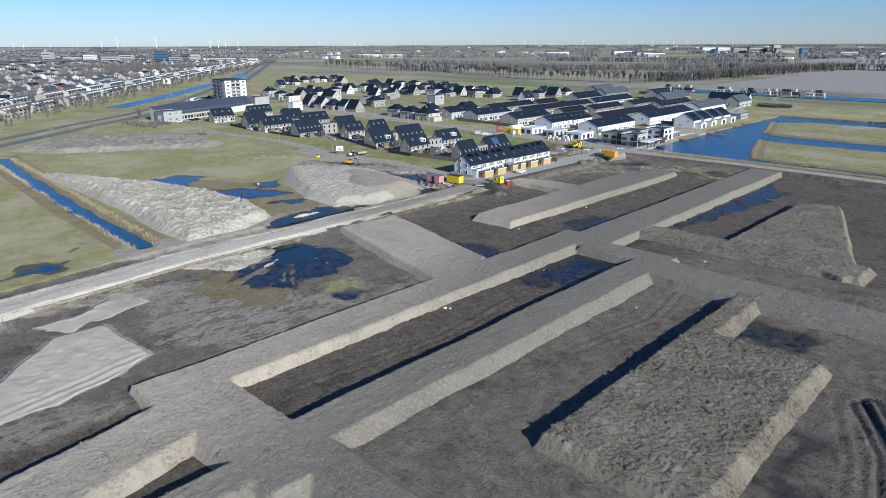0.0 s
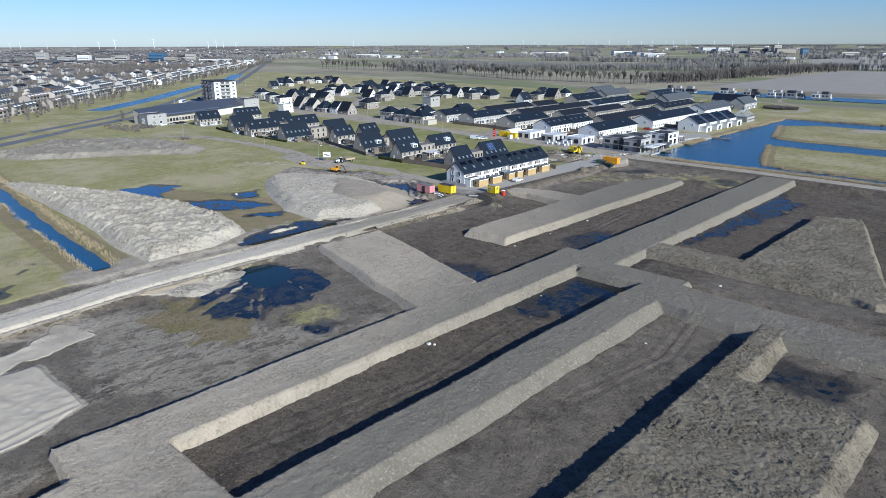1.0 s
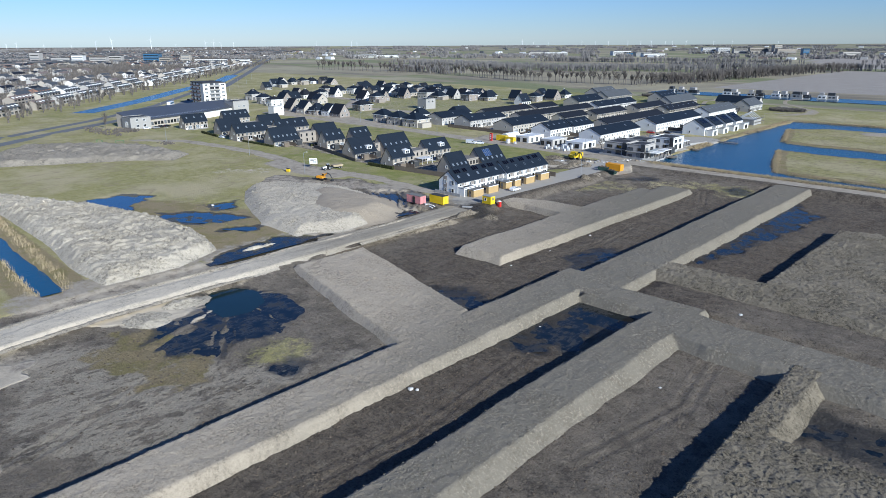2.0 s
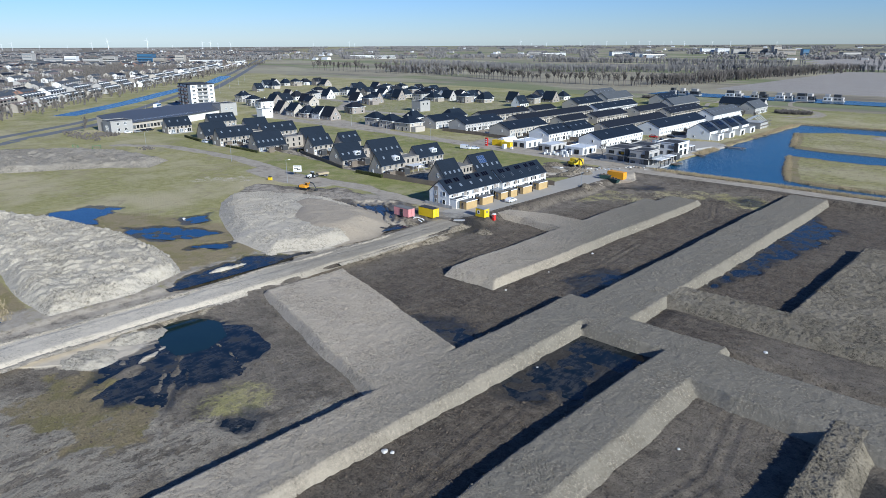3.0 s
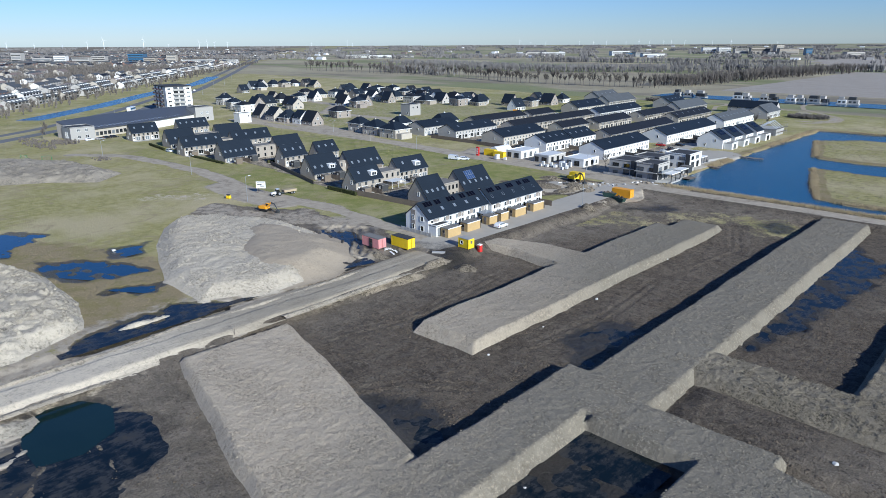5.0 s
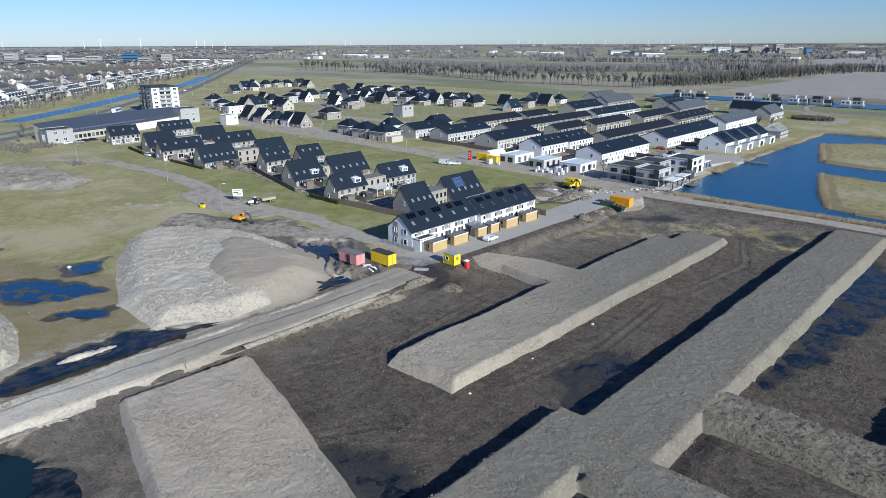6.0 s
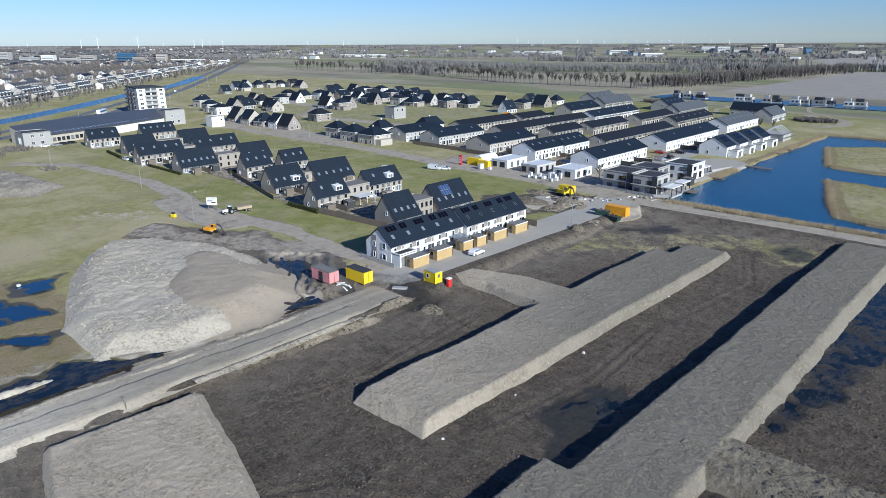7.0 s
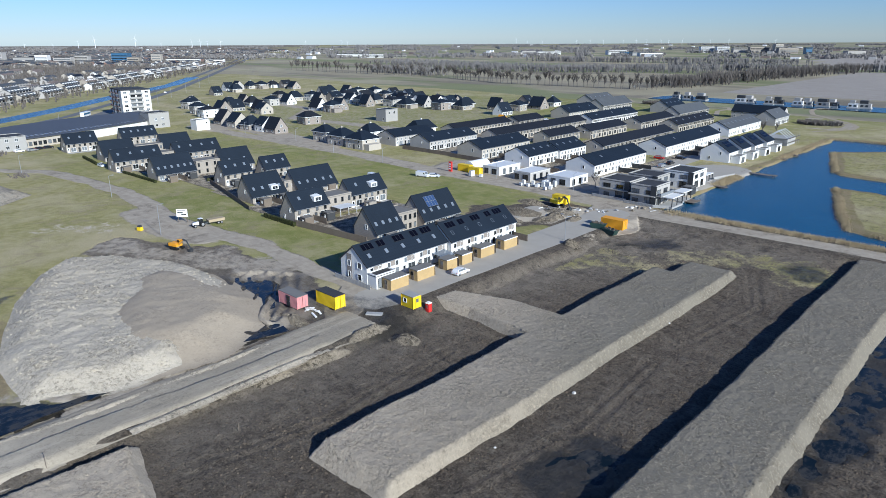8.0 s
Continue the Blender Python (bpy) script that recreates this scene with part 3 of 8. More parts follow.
def surface(x, y):
    """Height of the bare ground and the cover on it."""
    low = fbm(x, y, 24, 3)
    lump = fbm(x, y, 3.2, 11, 3)
    wob = fbm(x, y, 9, 21, 3)
    crumb = fbm(x, y, 1.6, 41, 2) + fbm(x * 0.5, y, 5, 43, 2)
    far = np.hypot(x + 150, y - 150)
    calm = 1 - smooth(350, 700, far)
    inside = -away_rect(x, y, -147.5, 900, -900, 273) + wob * 2.0
    dig = smooth(-1.0, 2.5, inside)
    floor = np.full(np.shape(x), FLOOR)
    west = smooth(-90, -93, x) * smooth(122, 116, y)
    floor = floor + west * (0.35 + 0.55 * smooth(-138, -147, x))
    floor = floor + 0.8 * smooth(-80, -76, x) * smooth(145, 147.5, y) * smooth(159, 156, y)
    floor = floor + 0.9 * smooth(238, 262, y) * smooth(-92, -98, x)
    z = 0.10 * low * calm
    clod = np.abs(fbm(x, y, 1.9, 51, 2)) + 0.6 * np.abs(fbm(x, y, 0.9, 53, 2)) - 0.2
    z = z * (1 - dig) + dig * (floor + (0.25 * low + 0.16 * lump + 0.22 * clod * smooth(-0.25, 0.15, wob + low)) * calm)
    rd = away_line(x, y, ROAD)
    z = z * (1 - smooth(7.8, 5.5, rd)) + smooth(7.8, 5.5, rd) * (-0.45)
    # water bodies
    cn = away_line(x, y, CANAL) - 9.5
    dt = away_line(x, y, DITCH) - 2.2
    isle = np.minimum(away_poly(x, y, ISLANDS[0]), away_poly(x, y, ISLANDS[1]))
    lk = np.maximum(away_rect(x, y, -147.5, 60, 288, 478), -isle) + wob * 2.0
    east = away_rect(x, y, -330, 600, 641, 672)
    z = z - 1.3 * smooth(1.6, -1.0, dt + wob * 1.4) - 1.9 * smooth(1.5, -2.5, lk) - 1.6 * smooth(3, -4, east)
    pn = np.minimum(away_poly(x, y, POND), away_poly(x, y, [(-106, 76.5), (-104, 83.5), (-101.5, 84), (-101, 77.5)])) + wob * 5.5
    # tracks fan out from the deep pool
    bear, reach = np.arctan2(y - 89, x + 139), np.hypot(y - 89, x + 139)
    track = lattice(bear * 9 + 40, reach * 0.05 + 3, 61) + 0.6 * lattice(bear * 24 + 90, reach * 0.12, 62)
    z = z - (0.38 + 0.34 * track + 0.16 * crumb + 0.1 * lump) * smooth(2.5, -3.0, pn) - 1.2 * smooth(1.2, -1.6, away_poly(x, y, DEEP) + wob * 1.5)
    wet = 0.8 * smooth(3.0, -1.0, pn) * smooth(-0.45, 0.1, track)
    for kind, level, pts in PUDDLES:
        near = away_poly(x, y, pts) + wob * 5.0 + lump * 3.0
        z = z - ((0.20 if kind == "pit" else 0.36) + 0.30 * crumb) * smooth(1.2, -1.8, near)
        wet = np.maximum(wet, np.maximum(smooth(1.8, -1.0, near), 0.6 * smooth(6.0, -1.0, near) if kind == "pit" else 0))
    # ruts of heavy wheels
    for i, pts in enumerate(TRACKS):
        d = np.abs(away_line(x, y, pts) - 1.0)
        churned = 3 <= i < 7
        z = z - (0.30 if i < 2 or churned else 0.09) * smooth(1.2 if churned else 0.95, 0.1, d) + (0.24 if churned else 0.07) * smooth(1.0 if churned else 0.5, 0.0, np.abs(d - (1.6 if churned else 0.9)))
        wet = np.maximum(wet, (0.75 if i < 2 else 0.25 * smooth(-0.3, 0.2, low)) * smooth(0.7, 0.2, d))
    # what grows or lies on it
    c = {}
    out = 1 - dig
    grass = out * smooth(-147, -152, x + 0 * y) + out * smooth(286, 292, y)
    c["crust"] = dig * west * np.maximum(0.75 * smooth(9, -5, away_poly(x, y, [(-141, 52), (-134, 62), (-112, 72), (-98, 90), (-97, 46), (-108, 40), (-122, 46)]) + wob * 8), 0.6 * smooth(3, -3, away_poly(x, y, [(-100, 14), (-100, 24), (-91, 34), (-87, 24), (-86, 4), (-98, 4)]) + wob * 5))
    c["drier"] = np.clip(0.95 * west + 0.75 * smooth(-66, -58, x) * smooth(170, 150, y) + 0.5 * smooth(-60, -56, x) * smooth(72, 62, y) + 0.35 * west, 0, 1)
    dry = 0.8 * smooth(-128, -147, x) * smooth(126, 132, y) + 0.9 * smooth(10, -8, away_poly(x, y, [(-147, 205), (-147, 272), (-96, 272), (-96, 258), (-122, 250), (-132, 225)]) + wob * 10) + 0.5 * smooth(4, -6, away_poly(x, y, [(-59, 46), (-59, 62), (-50, 60), (-44, 46)]) + wob * 6)
    dry = dig * dry + 0.75 * smooth(22, 8, away_line(x, y, [(-236, 158), (-210, 168), (-190, 172), (-170, 170)]) + wob * 12)
    c["drier"] = np.clip(c["drier"] + dry, 0, 1)
    c["lush"] = np.clip(smooth(26, 8, away_line(x, y, [(-262, 194), (-228, 195), (-195, 196)])) + smooth(18, 6, away_line(x, y, [(-330, 275), (-250, 272), (-185, 262)])) * 0.8
                        + smooth(60, 30, away_line(x, y, [(-330, 575), (-200, 585), (-60, 600)])) * 0.7 + smooth(10, 3, np.abs(cn - 14)) * 0.5 + 0.7 * smooth(10, -20, away_poly(x, y, [(-560, 340), (-480, 310), (-380, 300), (-180, 320), (-160, 620), (-340, 620), (-545, 520)])) + 0.5 * smooth(6, -2, away_rect(x, y, -420, -158, 186, 276)), 0, 1)
    c["grass"] = np.clip(grass, 0, 1)
    strawy = smooth(4.5, 1, np.abs(lk - 1.5)) * smooth(284, 287, y) + smooth(5, 1, np.abs(dt - 2)) + smooth(22, 6, away_line(x, y, [(-235, 96), (-205, 112), (-185, 116), (-168, 104)])) * 0.8
    strawy = strawy + 0.62 * smooth(5, -2, away_poly(x, y, [(-139, 63), (-135, 70), (-124, 70), (-114, 71), (-107, 68), (-111, 62), (-120, 60), (-131, 60)]) + wob * 9 + lump * 3)
    c["straw"] = np.clip(strawy, 0, 0.85)
    c["grass"] = np.where(isle < 0, 0.62, c["grass"])
    c["grass"] = np.maximum(c["grass"], 0.52 * dig * smooth(22, 2, away_line(x, y, [(-146, 232), (-128, 240), (-118, 252), (-100, 258)]) + wob * 14) + 0.53 * smooth(8, -3, away_poly(x, y, [(-115, 76), (-117, 83), (-112, 88), (-106, 86), (-106, 80), (-110, 74)]) + wob * 3))
    
    fields = smooth(590, 600, y + 0.06 * (x + 500)) * smooth(-1000, -960, x + 0.4 * (y - 600))
    fields = np.maximum(fields, smooth(900, 980, far + 30 * low))
    c["field"] = fields
    pl = smooth(-310, -300, x - 0.02 * (y - 700)) * smooth(716, 722, y - 0.03 * (x + 250)) * smooth(1210, 1190, y)
    pl = np.maximum(pl, smooth(-340, -320, x + 0.35 * (y - 1250)) * smooth(1290, 1310, y) * smooth(1900, 1880, y))
    c["plough"] = pl
    # pale sand: spills west of the embankments, house plots, spoil round the heaps
    sand = smooth(2.5, -1.5, away_poly(x, y, [(-126, 29), (-125.5, 37), (-114, 38.3), (-107, 38.5), (-103, 31), (-100.5, 22), (-101, 12), (-102, -10), (-112, -10), (-113, 17)]) + wob * 1.2)
    sand = np.maximum(sand, smooth(1.5, -1.5, away_poly(x, y, [(-133.4, 27.8), (-134.5, 34), (-140.4, 44.7), (-136.4, 50.8), (-132, 48.3), (-128.8, 38), (-127.5, 32)]) + wob * 2 + lump * 2.2))
    sand = np.maximum(sand, 0.85 * smooth(3, -1, away_poly(x, y, [(-147, 62), (-148, 76), (-143, 84), (-135, 82), (-134, 77), (-137, 69)]) + wob * 5))
    sand = np.maximum(sand, 0.6 * smooth(3, -3, away_poly(x, y, [(-152, 258), (-151, 246), (-146, 246), (-144, 254)]) + wob * 8))
    sand = np.maximum(sand, 0.7 * smooth(10, 3, away_line(x, y, [(-176, 246), (-168, 262), (-160, 268)]) + wob * 10))
    sand = np.maximum(sand, 0.47 * smooth(4, -2, away_poly(x, y, [(-263, 152), (-256, 164), (-246, 168), (-240, 162), (-252, 152)]) + wob * 9 + lump * 3))
    sand = np.maximum(sand, 0.54 * smooth(13, 7, rd + lump * 3) * smooth(108, 98, y) * smooth(-158, -150, x))
    c["sand"] = sand
    dirt = np.max([smooth(4.4, 2.0, away_line(x, y, ACCESS) + wob * 1.6), smooth(6.2, 3.6, away_line(x, y, ROWROAD) + wob * 2), smooth(4.2, 2.4, away_line(x, y, LAKEPATH)),
                   0.8 * smooth(9, 4, away_line(x, y, [(-260, 178), (-235, 176), (-222, 178)])),
                   0.9 * smooth(26, 14, away_line(x, y, [(-230, 300), (-190, 300), (-165, 300)])),
                   smooth(9, 6, away_line(x, y, [(-160, 285), (-156, 272), (-150, 262)])),
                   0.9 * smooth(10, 5, away_line(x, y, [(-440, 300), (-400, 302), (-360, 298), (-320, 292)])),
                   0.8 * smooth(7, 3, away_line(x, y, [(-545, 400), (-470, 392), (-430, 350), (-330, 360)])),
                   0.44 * smooth(14, -6, away_poly(x, y, [(-570, 335), (-480, 305), (-385, 296), (-345, 330), (-335, 440), (-345, 535), (-545, 512), (-580, 470)]) + wob * 16),
                   0.85 * smooth(3.5, 2.0, away_line(x, y, [(-175, 512), (-160, 514), (-153, 530), (-158, 550), (-190, 572), (-240, 590)])),
                   0.75 * smooth(12, 4, away_line(x, y, [(-96, 440), (-60, 480), (-40, 560), (-60, 640)])),
                   0.55 * smooth(7, -9, away_poly(x, y, [(-147, -30), (-148, 62), (-138, 60), (-131, 46), (-134, 22), (-122, -30)]) + wob * 12), 0.55 * smooth(13, 2, away_line(x, y, [(-232, 158), (-214, 167), (-196, 173), (-180, 176)]) + wob * 16),
                   0.6 * smooth(14, 4, away_line(x, y, [(-162, 60), (-160, 130), (-166, 165), (-190, 176)]))], axis=0)
    c["dirt"] = dirt * (1 - 0.9 * (wet > 0.6))
    pave = np.max([smooth(5.5, 5.2, away_line(x, y, FRONT)), 
                   smooth(4, 3.7, away_line(x, y, [(-177, 345), (-177, 440), (-205, 450)])), smooth(3.5, 3.2, away_line(x, y, [(-232, 318), (-232, 430)])),
                   smooth(3.5, 3.2, away_line(x, y, [(-262, 318), (-260, 350), (-282, 356), (-285, 430)])), smooth(3.5, 3.2, away_line(x, y, [(-206, 318), (-204, 440)])),
                   smooth(11, 10.5, away_line(x, y, [(-160, 318), (-158, 360)])), smooth(3, 2.7, away_line(x, y, [(-176, 222), (-176, 262)]))], axis=0)
    c["paved"] = pave
    churn = smooth(16, 4, away_line(x, y, [(-190, 160), (-178, 172), (-165, 166), (-150, 176)]) + wob * 8)
    c["grass"] = c["grass"] * (1 - churn) * (1 - smooth(9, 5, rd))
    c["grass"] = c["grass"] * (1 - smooth(12, 5, away_line(x, y, [(-228, 160), (-210, 168), (-190, 172)]) + wob * 8))
    c["grass"] = c["grass"] * (1 - smooth(15, 8, away_line(x, y, [(-178, 250), (-170, 262), (-158, 268)]) + wob * 8)) * (1 - smooth(7, 4, away_line(x, y, [(-149.5, 176), (-149.5, 246), (-152, 258)])))
    beds = np.max([smooth(0.6, -0.4, away_rect(x, y, *r)) for r in ((-212.5, -184, 203, 239), (-243, -214, 202, 240), (-272, -240, 206, 238), (-299, -268, 208, 240), (-330, -296, 204, 243), (-362, -326, 204, 244), (-163, -157.5, 184, 234),
                                                                    (-244, -229, 315, 352), (-217, -199, 315, 436), (-187, -178, 316, 436), (-295, -256, 316, 440), (-240, -220, 356, 500), (-266, -250, 440, 500))], axis=0)
    c["grass"] = c["grass"] * (1 - 0.6 * beds)
    # gardens and pavements of the old town across the canal
    town = smooth(42, 58, -0.646 * (x + 560) - 0.762 * (y - 216)) * smooth(-470, -500, x)
    c["grass"] = c["grass"] * (1 - 0.62 * town)
    c["field"] = c["field"] * (1 - town)
    c["drier"] = np.maximum(np.maximum(c["drier"], beds), town)
    c["sand"] = np.maximum(c["sand"], 0.48 * beds)
    c["wet"] = np.maximum(wet, 0.55 * churn)
    return z, c


def spaced(fine0, fine1, step, mid0, mid1, midstep, lo, hi):
    """Grid lines: fine in the middle, coarser outside, growing to the horizon."""
    a = list(np.arange(fine0, fine1 + 1e-6, step))
    left, right, s = [fine0], [a[-1]], midstep
    while left[-1] > lo:
        if left[-1] < mid0:
            s *= 1.12
        left.append(left[-1] - s)
    s = midstep
    while right[-1] < hi:
        if right[-1] > mid1:
            s *= 1.12
        right.append(right[-1] + s)
    return np.array(left[:0:-1] + a + right[1:])


gxs = spaced(-190, 2, 0.40, -460, 60, 2.0, -9000, 7000)
gys = spaced(18, 286, 0.40, -20, 480, 2.0, -5000, 9000)
GX, GY = np.meshgrid(gxs, gys, indexing="ij")
gz, cover = surface(GX, GY)
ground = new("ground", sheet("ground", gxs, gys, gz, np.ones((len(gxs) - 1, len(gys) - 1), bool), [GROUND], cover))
tagged(ground, "flat reclaimed land with dark soil, winter grass and dirt roads", "ground", kind="structure")


def flat_water(name, pts, z, mat, label):
    g = Geo()
    g.face([(x, y, z) for x, y in pts])
    return tagged(new(name, g.mesh(name, [mat])), label, "water", kind="structure")


def ribbon(pts, w):
    """Outline of a band of half width w along a polyline."""
    left, right = [], []
    for i, (x, y) in enumerate(pts):
        a, b = pts[max(i - 1, 0)], pts[min(i + 1, len(pts) - 1)]
        d = Vector((b[0] - a[0], b[1] - a[1])).normalized()
        left.append((x - d.y * w, y + d.x * w))
        right.append((x + d.y * w, y - d.x * w))
    return right + left[::-1]


flat_water("water", [(-153, 284), (64, 284), (64, 482), (-153, 482)], -0.6, WATER, "deep blue rippled lake between grassy islands")
flat_water("water", ribbon(CANAL[:-1], 8.5), 0.06, WATER, "straight blue canal along the main road")
for off, w in ((0, 4.2), (17, 3.4)):
    g = Geo()
    g.face([(x, y, 0.05) for x, y in ribbon([(px - off * 0.646, py - off * 0.762) for px, py in HIGHWAY], w)])
    tagged(new("road", g.mesh("road", [ASPHALT])), "grey asphalt carriageway of the main road", "road", kind="structure")
flat_water("water", ribbon(DITCH, 4.5), -0.62, WATER, "narrow blue drainage ditch with straw-coloured banks")
flat_water("water", [(-335, 638), (600, 638), (600, 675), (-335, 675)], -0.6, WATER, "distant blue waterway with moored houseboats")
flat_water("pond", [(cx + (x - cx) * 1.25, cy + (y - cy) * 1.25) for cx, cy in [(-138, 88)] for x, y in DEEP], -1.535, GREENPOOL, "small deep dark green pond with muddy rim")
flat_water("water", [(-148, 60), (-148, 98), (-98, 98), (-98, 60)], -1.55, PUDDLE, "shallow dark pond on bare soil with muddy rims")
for i, (kind, level, pts) in enumerate(PUDDLES):
    cx, cy = sum(p[0] for p in pts) / len(pts), sum(p[1] for p in pts) / len(pts)
    flat_water("puddle", [(cx + (x - cx) * 1.15, cy + (y - cy) * 1.15) for x, y in pts], level - (0.19 if kind == "pit" else 0.12) - 0.006 * i, PUDDLE if kind == "pit" or cy > 145 or (cx > -170 and cy > 60) else POOL,
               "shallow dark rain puddle on bare soil" if kind == "pit" else "shallow blue rain pool in rough grass")

for pts in ([(-334, 614), (-322, 597), (-310, 590), (-296, 588), (-276, 594), (-246, 598), (-241, 585), (-243, 570), (-233, 542)],
            [(-186, 644), (-194, 637), (-197, 625), (-195, 612), (-188, 590), (-178, 578), (-166, 562), (-157, 551), (-151, 538), (-150, 524), (-156, 512), (-164, 500)]):
    g = Geo()
    g.face([(x, y, 0.08) for x, y in ribbon(pts, 1.6)])
    tagged(new("footpath", g.mesh("footpath", [STOCK])), "winding pale gravel footpath through the park", "path", kind="structure")

# ---------------------------------------------------------------- embankments and heaps


HEAPS = []


def heap(name, inside, box, top, base, mat, label, category, step=0.45, rough=0.10, clod=0.0, seed=5, round_edge=0.0, clod_size=1.5):
    """An earth body; inside(x, y) gives 0 at its foot and 1 on its crest."""
    xs, ys = np.arange(box[0], box[1], step), np.arange(box[2], box[3], step)
    x, y = np.meshgrid(xs, ys, indexing="ij")
    r = np.random.RandomState(seed)
    x, y = x + (r.rand(*x.shape) - 0.5) * step * 0.55, y + (r.rand(*x.shape) - 0.5) * step * 0.55
    h = inside(x + fbm(x, y, 14, seed, 4) * 0.55, y + fbm(x, y, 14, seed + 9, 4) * 0.55)
    lift = np.clip(h, 0, 1)
    lift = lift if not round_edge else lift * (1 - round_edge) + smooth(0, 1, lift) * round_edge
    bumps = rough * (0.8 * fbm(x, y, 9, seed + 2, 3) + 0.35 * fbm(x, y, 1.5, seed + 5, 2))
    if clod:
        k = np.abs(fbm(x, y, clod_size, seed + 30, 2)) + 0.5 * np.abs(fbm(x, y, clod_size * 0.42, seed + 40, 2))
        bumps = bumps + clod * (k * 1.5 - 0.3)
    z = base - 0.35 + (top - base + 0.35) * lift + bumps * smooth(0.0, 0.9, h)
    keep = (h[:-1, :-1] > 0) | (h[1:, :-1] > 0) | (h[1:, 1:] > 0) | (h[:-1, 1:] > 0)
    ob = tagged(new(name, sheet(name, xs, ys, z, keep, [mat], None, (x, y))), label, category)
    HEAPS.append((ob.data, mat))
    return ob


def bank(x, y, x0, x1, y0, y1, west=0.8, east=3.0, south=1.6, north=1.6):
    """Ramp from the foot of a rectangular bank (0) up to its crest (1)."""
    return np.minimum(np.minimum((x - x0) / west, (x1 - x) / east), np.minimum((y - y0) / south, (y1 - y) / north))


def poly_bank(x, y, pts, w):
    return -away_poly(x, y, pts) / w


def network(x, y):
    u = x + 0.19 * (y - 32)
    v = y + 0.17 * (np.clip(x, -82, -56) + 81)
    return np.max([
        bank(x, y, -96.5, -84.9, 30, 150, 0.8, 1.7, 0.9),
        bank(u, y, -88.3, -74.2, -60, 40, 0.8, 2.8),
        bank(x, y, -94, -56, 29.6, 43.4, 0.8, 2.5, 2.4, 1.0),
        bank(x, y, -68.5, -58.5, -60, 40, 1.0, 3.6),
        bank(x, y, -66, -38, 35.0, 45.6, 2.0, 3.0, 2.5, 2.4),
        bank(x, y, -71.3, -60.2, 30, 143, 0.8, 2.8),
        bank(x, y, -92.9, -79.0, 136.8, 275, 0.8, 1.8, 1.5),
        bank(x, y, -86, -62, 136.4, 147, 1.0, 1.0, 1.3, 1.5),
        bank(x, v, -86, 120, 132.5, 147.6, 1.0, 1.0, 1.8, 2.0) - 4.0 * smooth(-64, -70, x) * smooth(140, 138, y),
        poly_bank(x, y, [(-144.6, 105.6), (-144, 129), (-95, 116), (-90, 100), (-95, 93.6)], 2.0),
    ], axis=0)


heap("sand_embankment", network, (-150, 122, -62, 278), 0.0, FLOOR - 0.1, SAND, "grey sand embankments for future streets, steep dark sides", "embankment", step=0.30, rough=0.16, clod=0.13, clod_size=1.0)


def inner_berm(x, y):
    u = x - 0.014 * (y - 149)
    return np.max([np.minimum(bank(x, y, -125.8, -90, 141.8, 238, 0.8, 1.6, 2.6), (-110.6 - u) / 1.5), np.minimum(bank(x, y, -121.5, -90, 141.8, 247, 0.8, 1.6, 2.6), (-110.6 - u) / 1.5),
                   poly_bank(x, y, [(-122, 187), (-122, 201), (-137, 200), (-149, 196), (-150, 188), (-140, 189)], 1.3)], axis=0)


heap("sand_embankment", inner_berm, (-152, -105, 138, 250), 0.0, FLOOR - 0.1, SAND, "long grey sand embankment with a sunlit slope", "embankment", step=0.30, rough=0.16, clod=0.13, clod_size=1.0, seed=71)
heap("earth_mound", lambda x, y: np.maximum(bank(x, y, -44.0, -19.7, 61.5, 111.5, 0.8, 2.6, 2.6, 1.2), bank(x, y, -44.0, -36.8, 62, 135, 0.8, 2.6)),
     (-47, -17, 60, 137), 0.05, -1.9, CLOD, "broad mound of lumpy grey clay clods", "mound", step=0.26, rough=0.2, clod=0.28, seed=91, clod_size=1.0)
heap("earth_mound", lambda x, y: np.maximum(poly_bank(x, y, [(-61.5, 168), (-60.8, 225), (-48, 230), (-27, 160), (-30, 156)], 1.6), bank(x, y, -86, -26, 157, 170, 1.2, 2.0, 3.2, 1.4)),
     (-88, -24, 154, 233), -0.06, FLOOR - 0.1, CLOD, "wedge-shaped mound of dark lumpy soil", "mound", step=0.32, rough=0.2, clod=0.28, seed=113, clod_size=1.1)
heap("road_bed", lambda x, y: (np.where(x < np.interp(y, [p[1] for p in ROAD], [p[0] for p in ROAD]), 4.3, 7.6) - away_line(x, y, ROAD)) / 1.6, (-170, -130, -62, 174), -0.30, -0.5, GRAVEL, "pale dusty gravel haul road with wheel tracks", "road", step=0.5, rough=0.17, seed=131)
PILE = [(-231, 147), (-222, 138), (-207, 129), (-180, 119), (-163, 119), (-157.5, 131), (-157, 142), (-166, 154), (-172, 163), (-188, 167), (-206, 166), (-222, 158)]
heap("rubble_mound", lambda x, y: poly_bank(x, y, PILE, 6.5), (-234, -154, 116, 170), 1.95, 0.0, PALESTOCK, "flat-topped heap of pale clay rubble beside the haul road", "rubble heap", rough=0.5, clod=0.26, seed=151, round_edge=0.8, clod_size=1.1)
TAN = [(-209, 163), (-206, 148), (-188, 136), (-170, 130), (-157.5, 136), (-156, 148), (-162, 160), (-174, 166.5), (-194, 168)]
heap("sand_stockpile", lambda x, y: poly_bank(x, y, TAN, 11.0), (-210, -152, 129, 171), 2.55, 0.1, STOCK, "smooth tan sand stockpile levelled on top of rubble", "sand pile", rough=0.3, seed=153, round_edge=0.9)
ROADX = lambda y: np.interp(y, [p[1] for p in ROAD], [p[0] for p in ROAD])
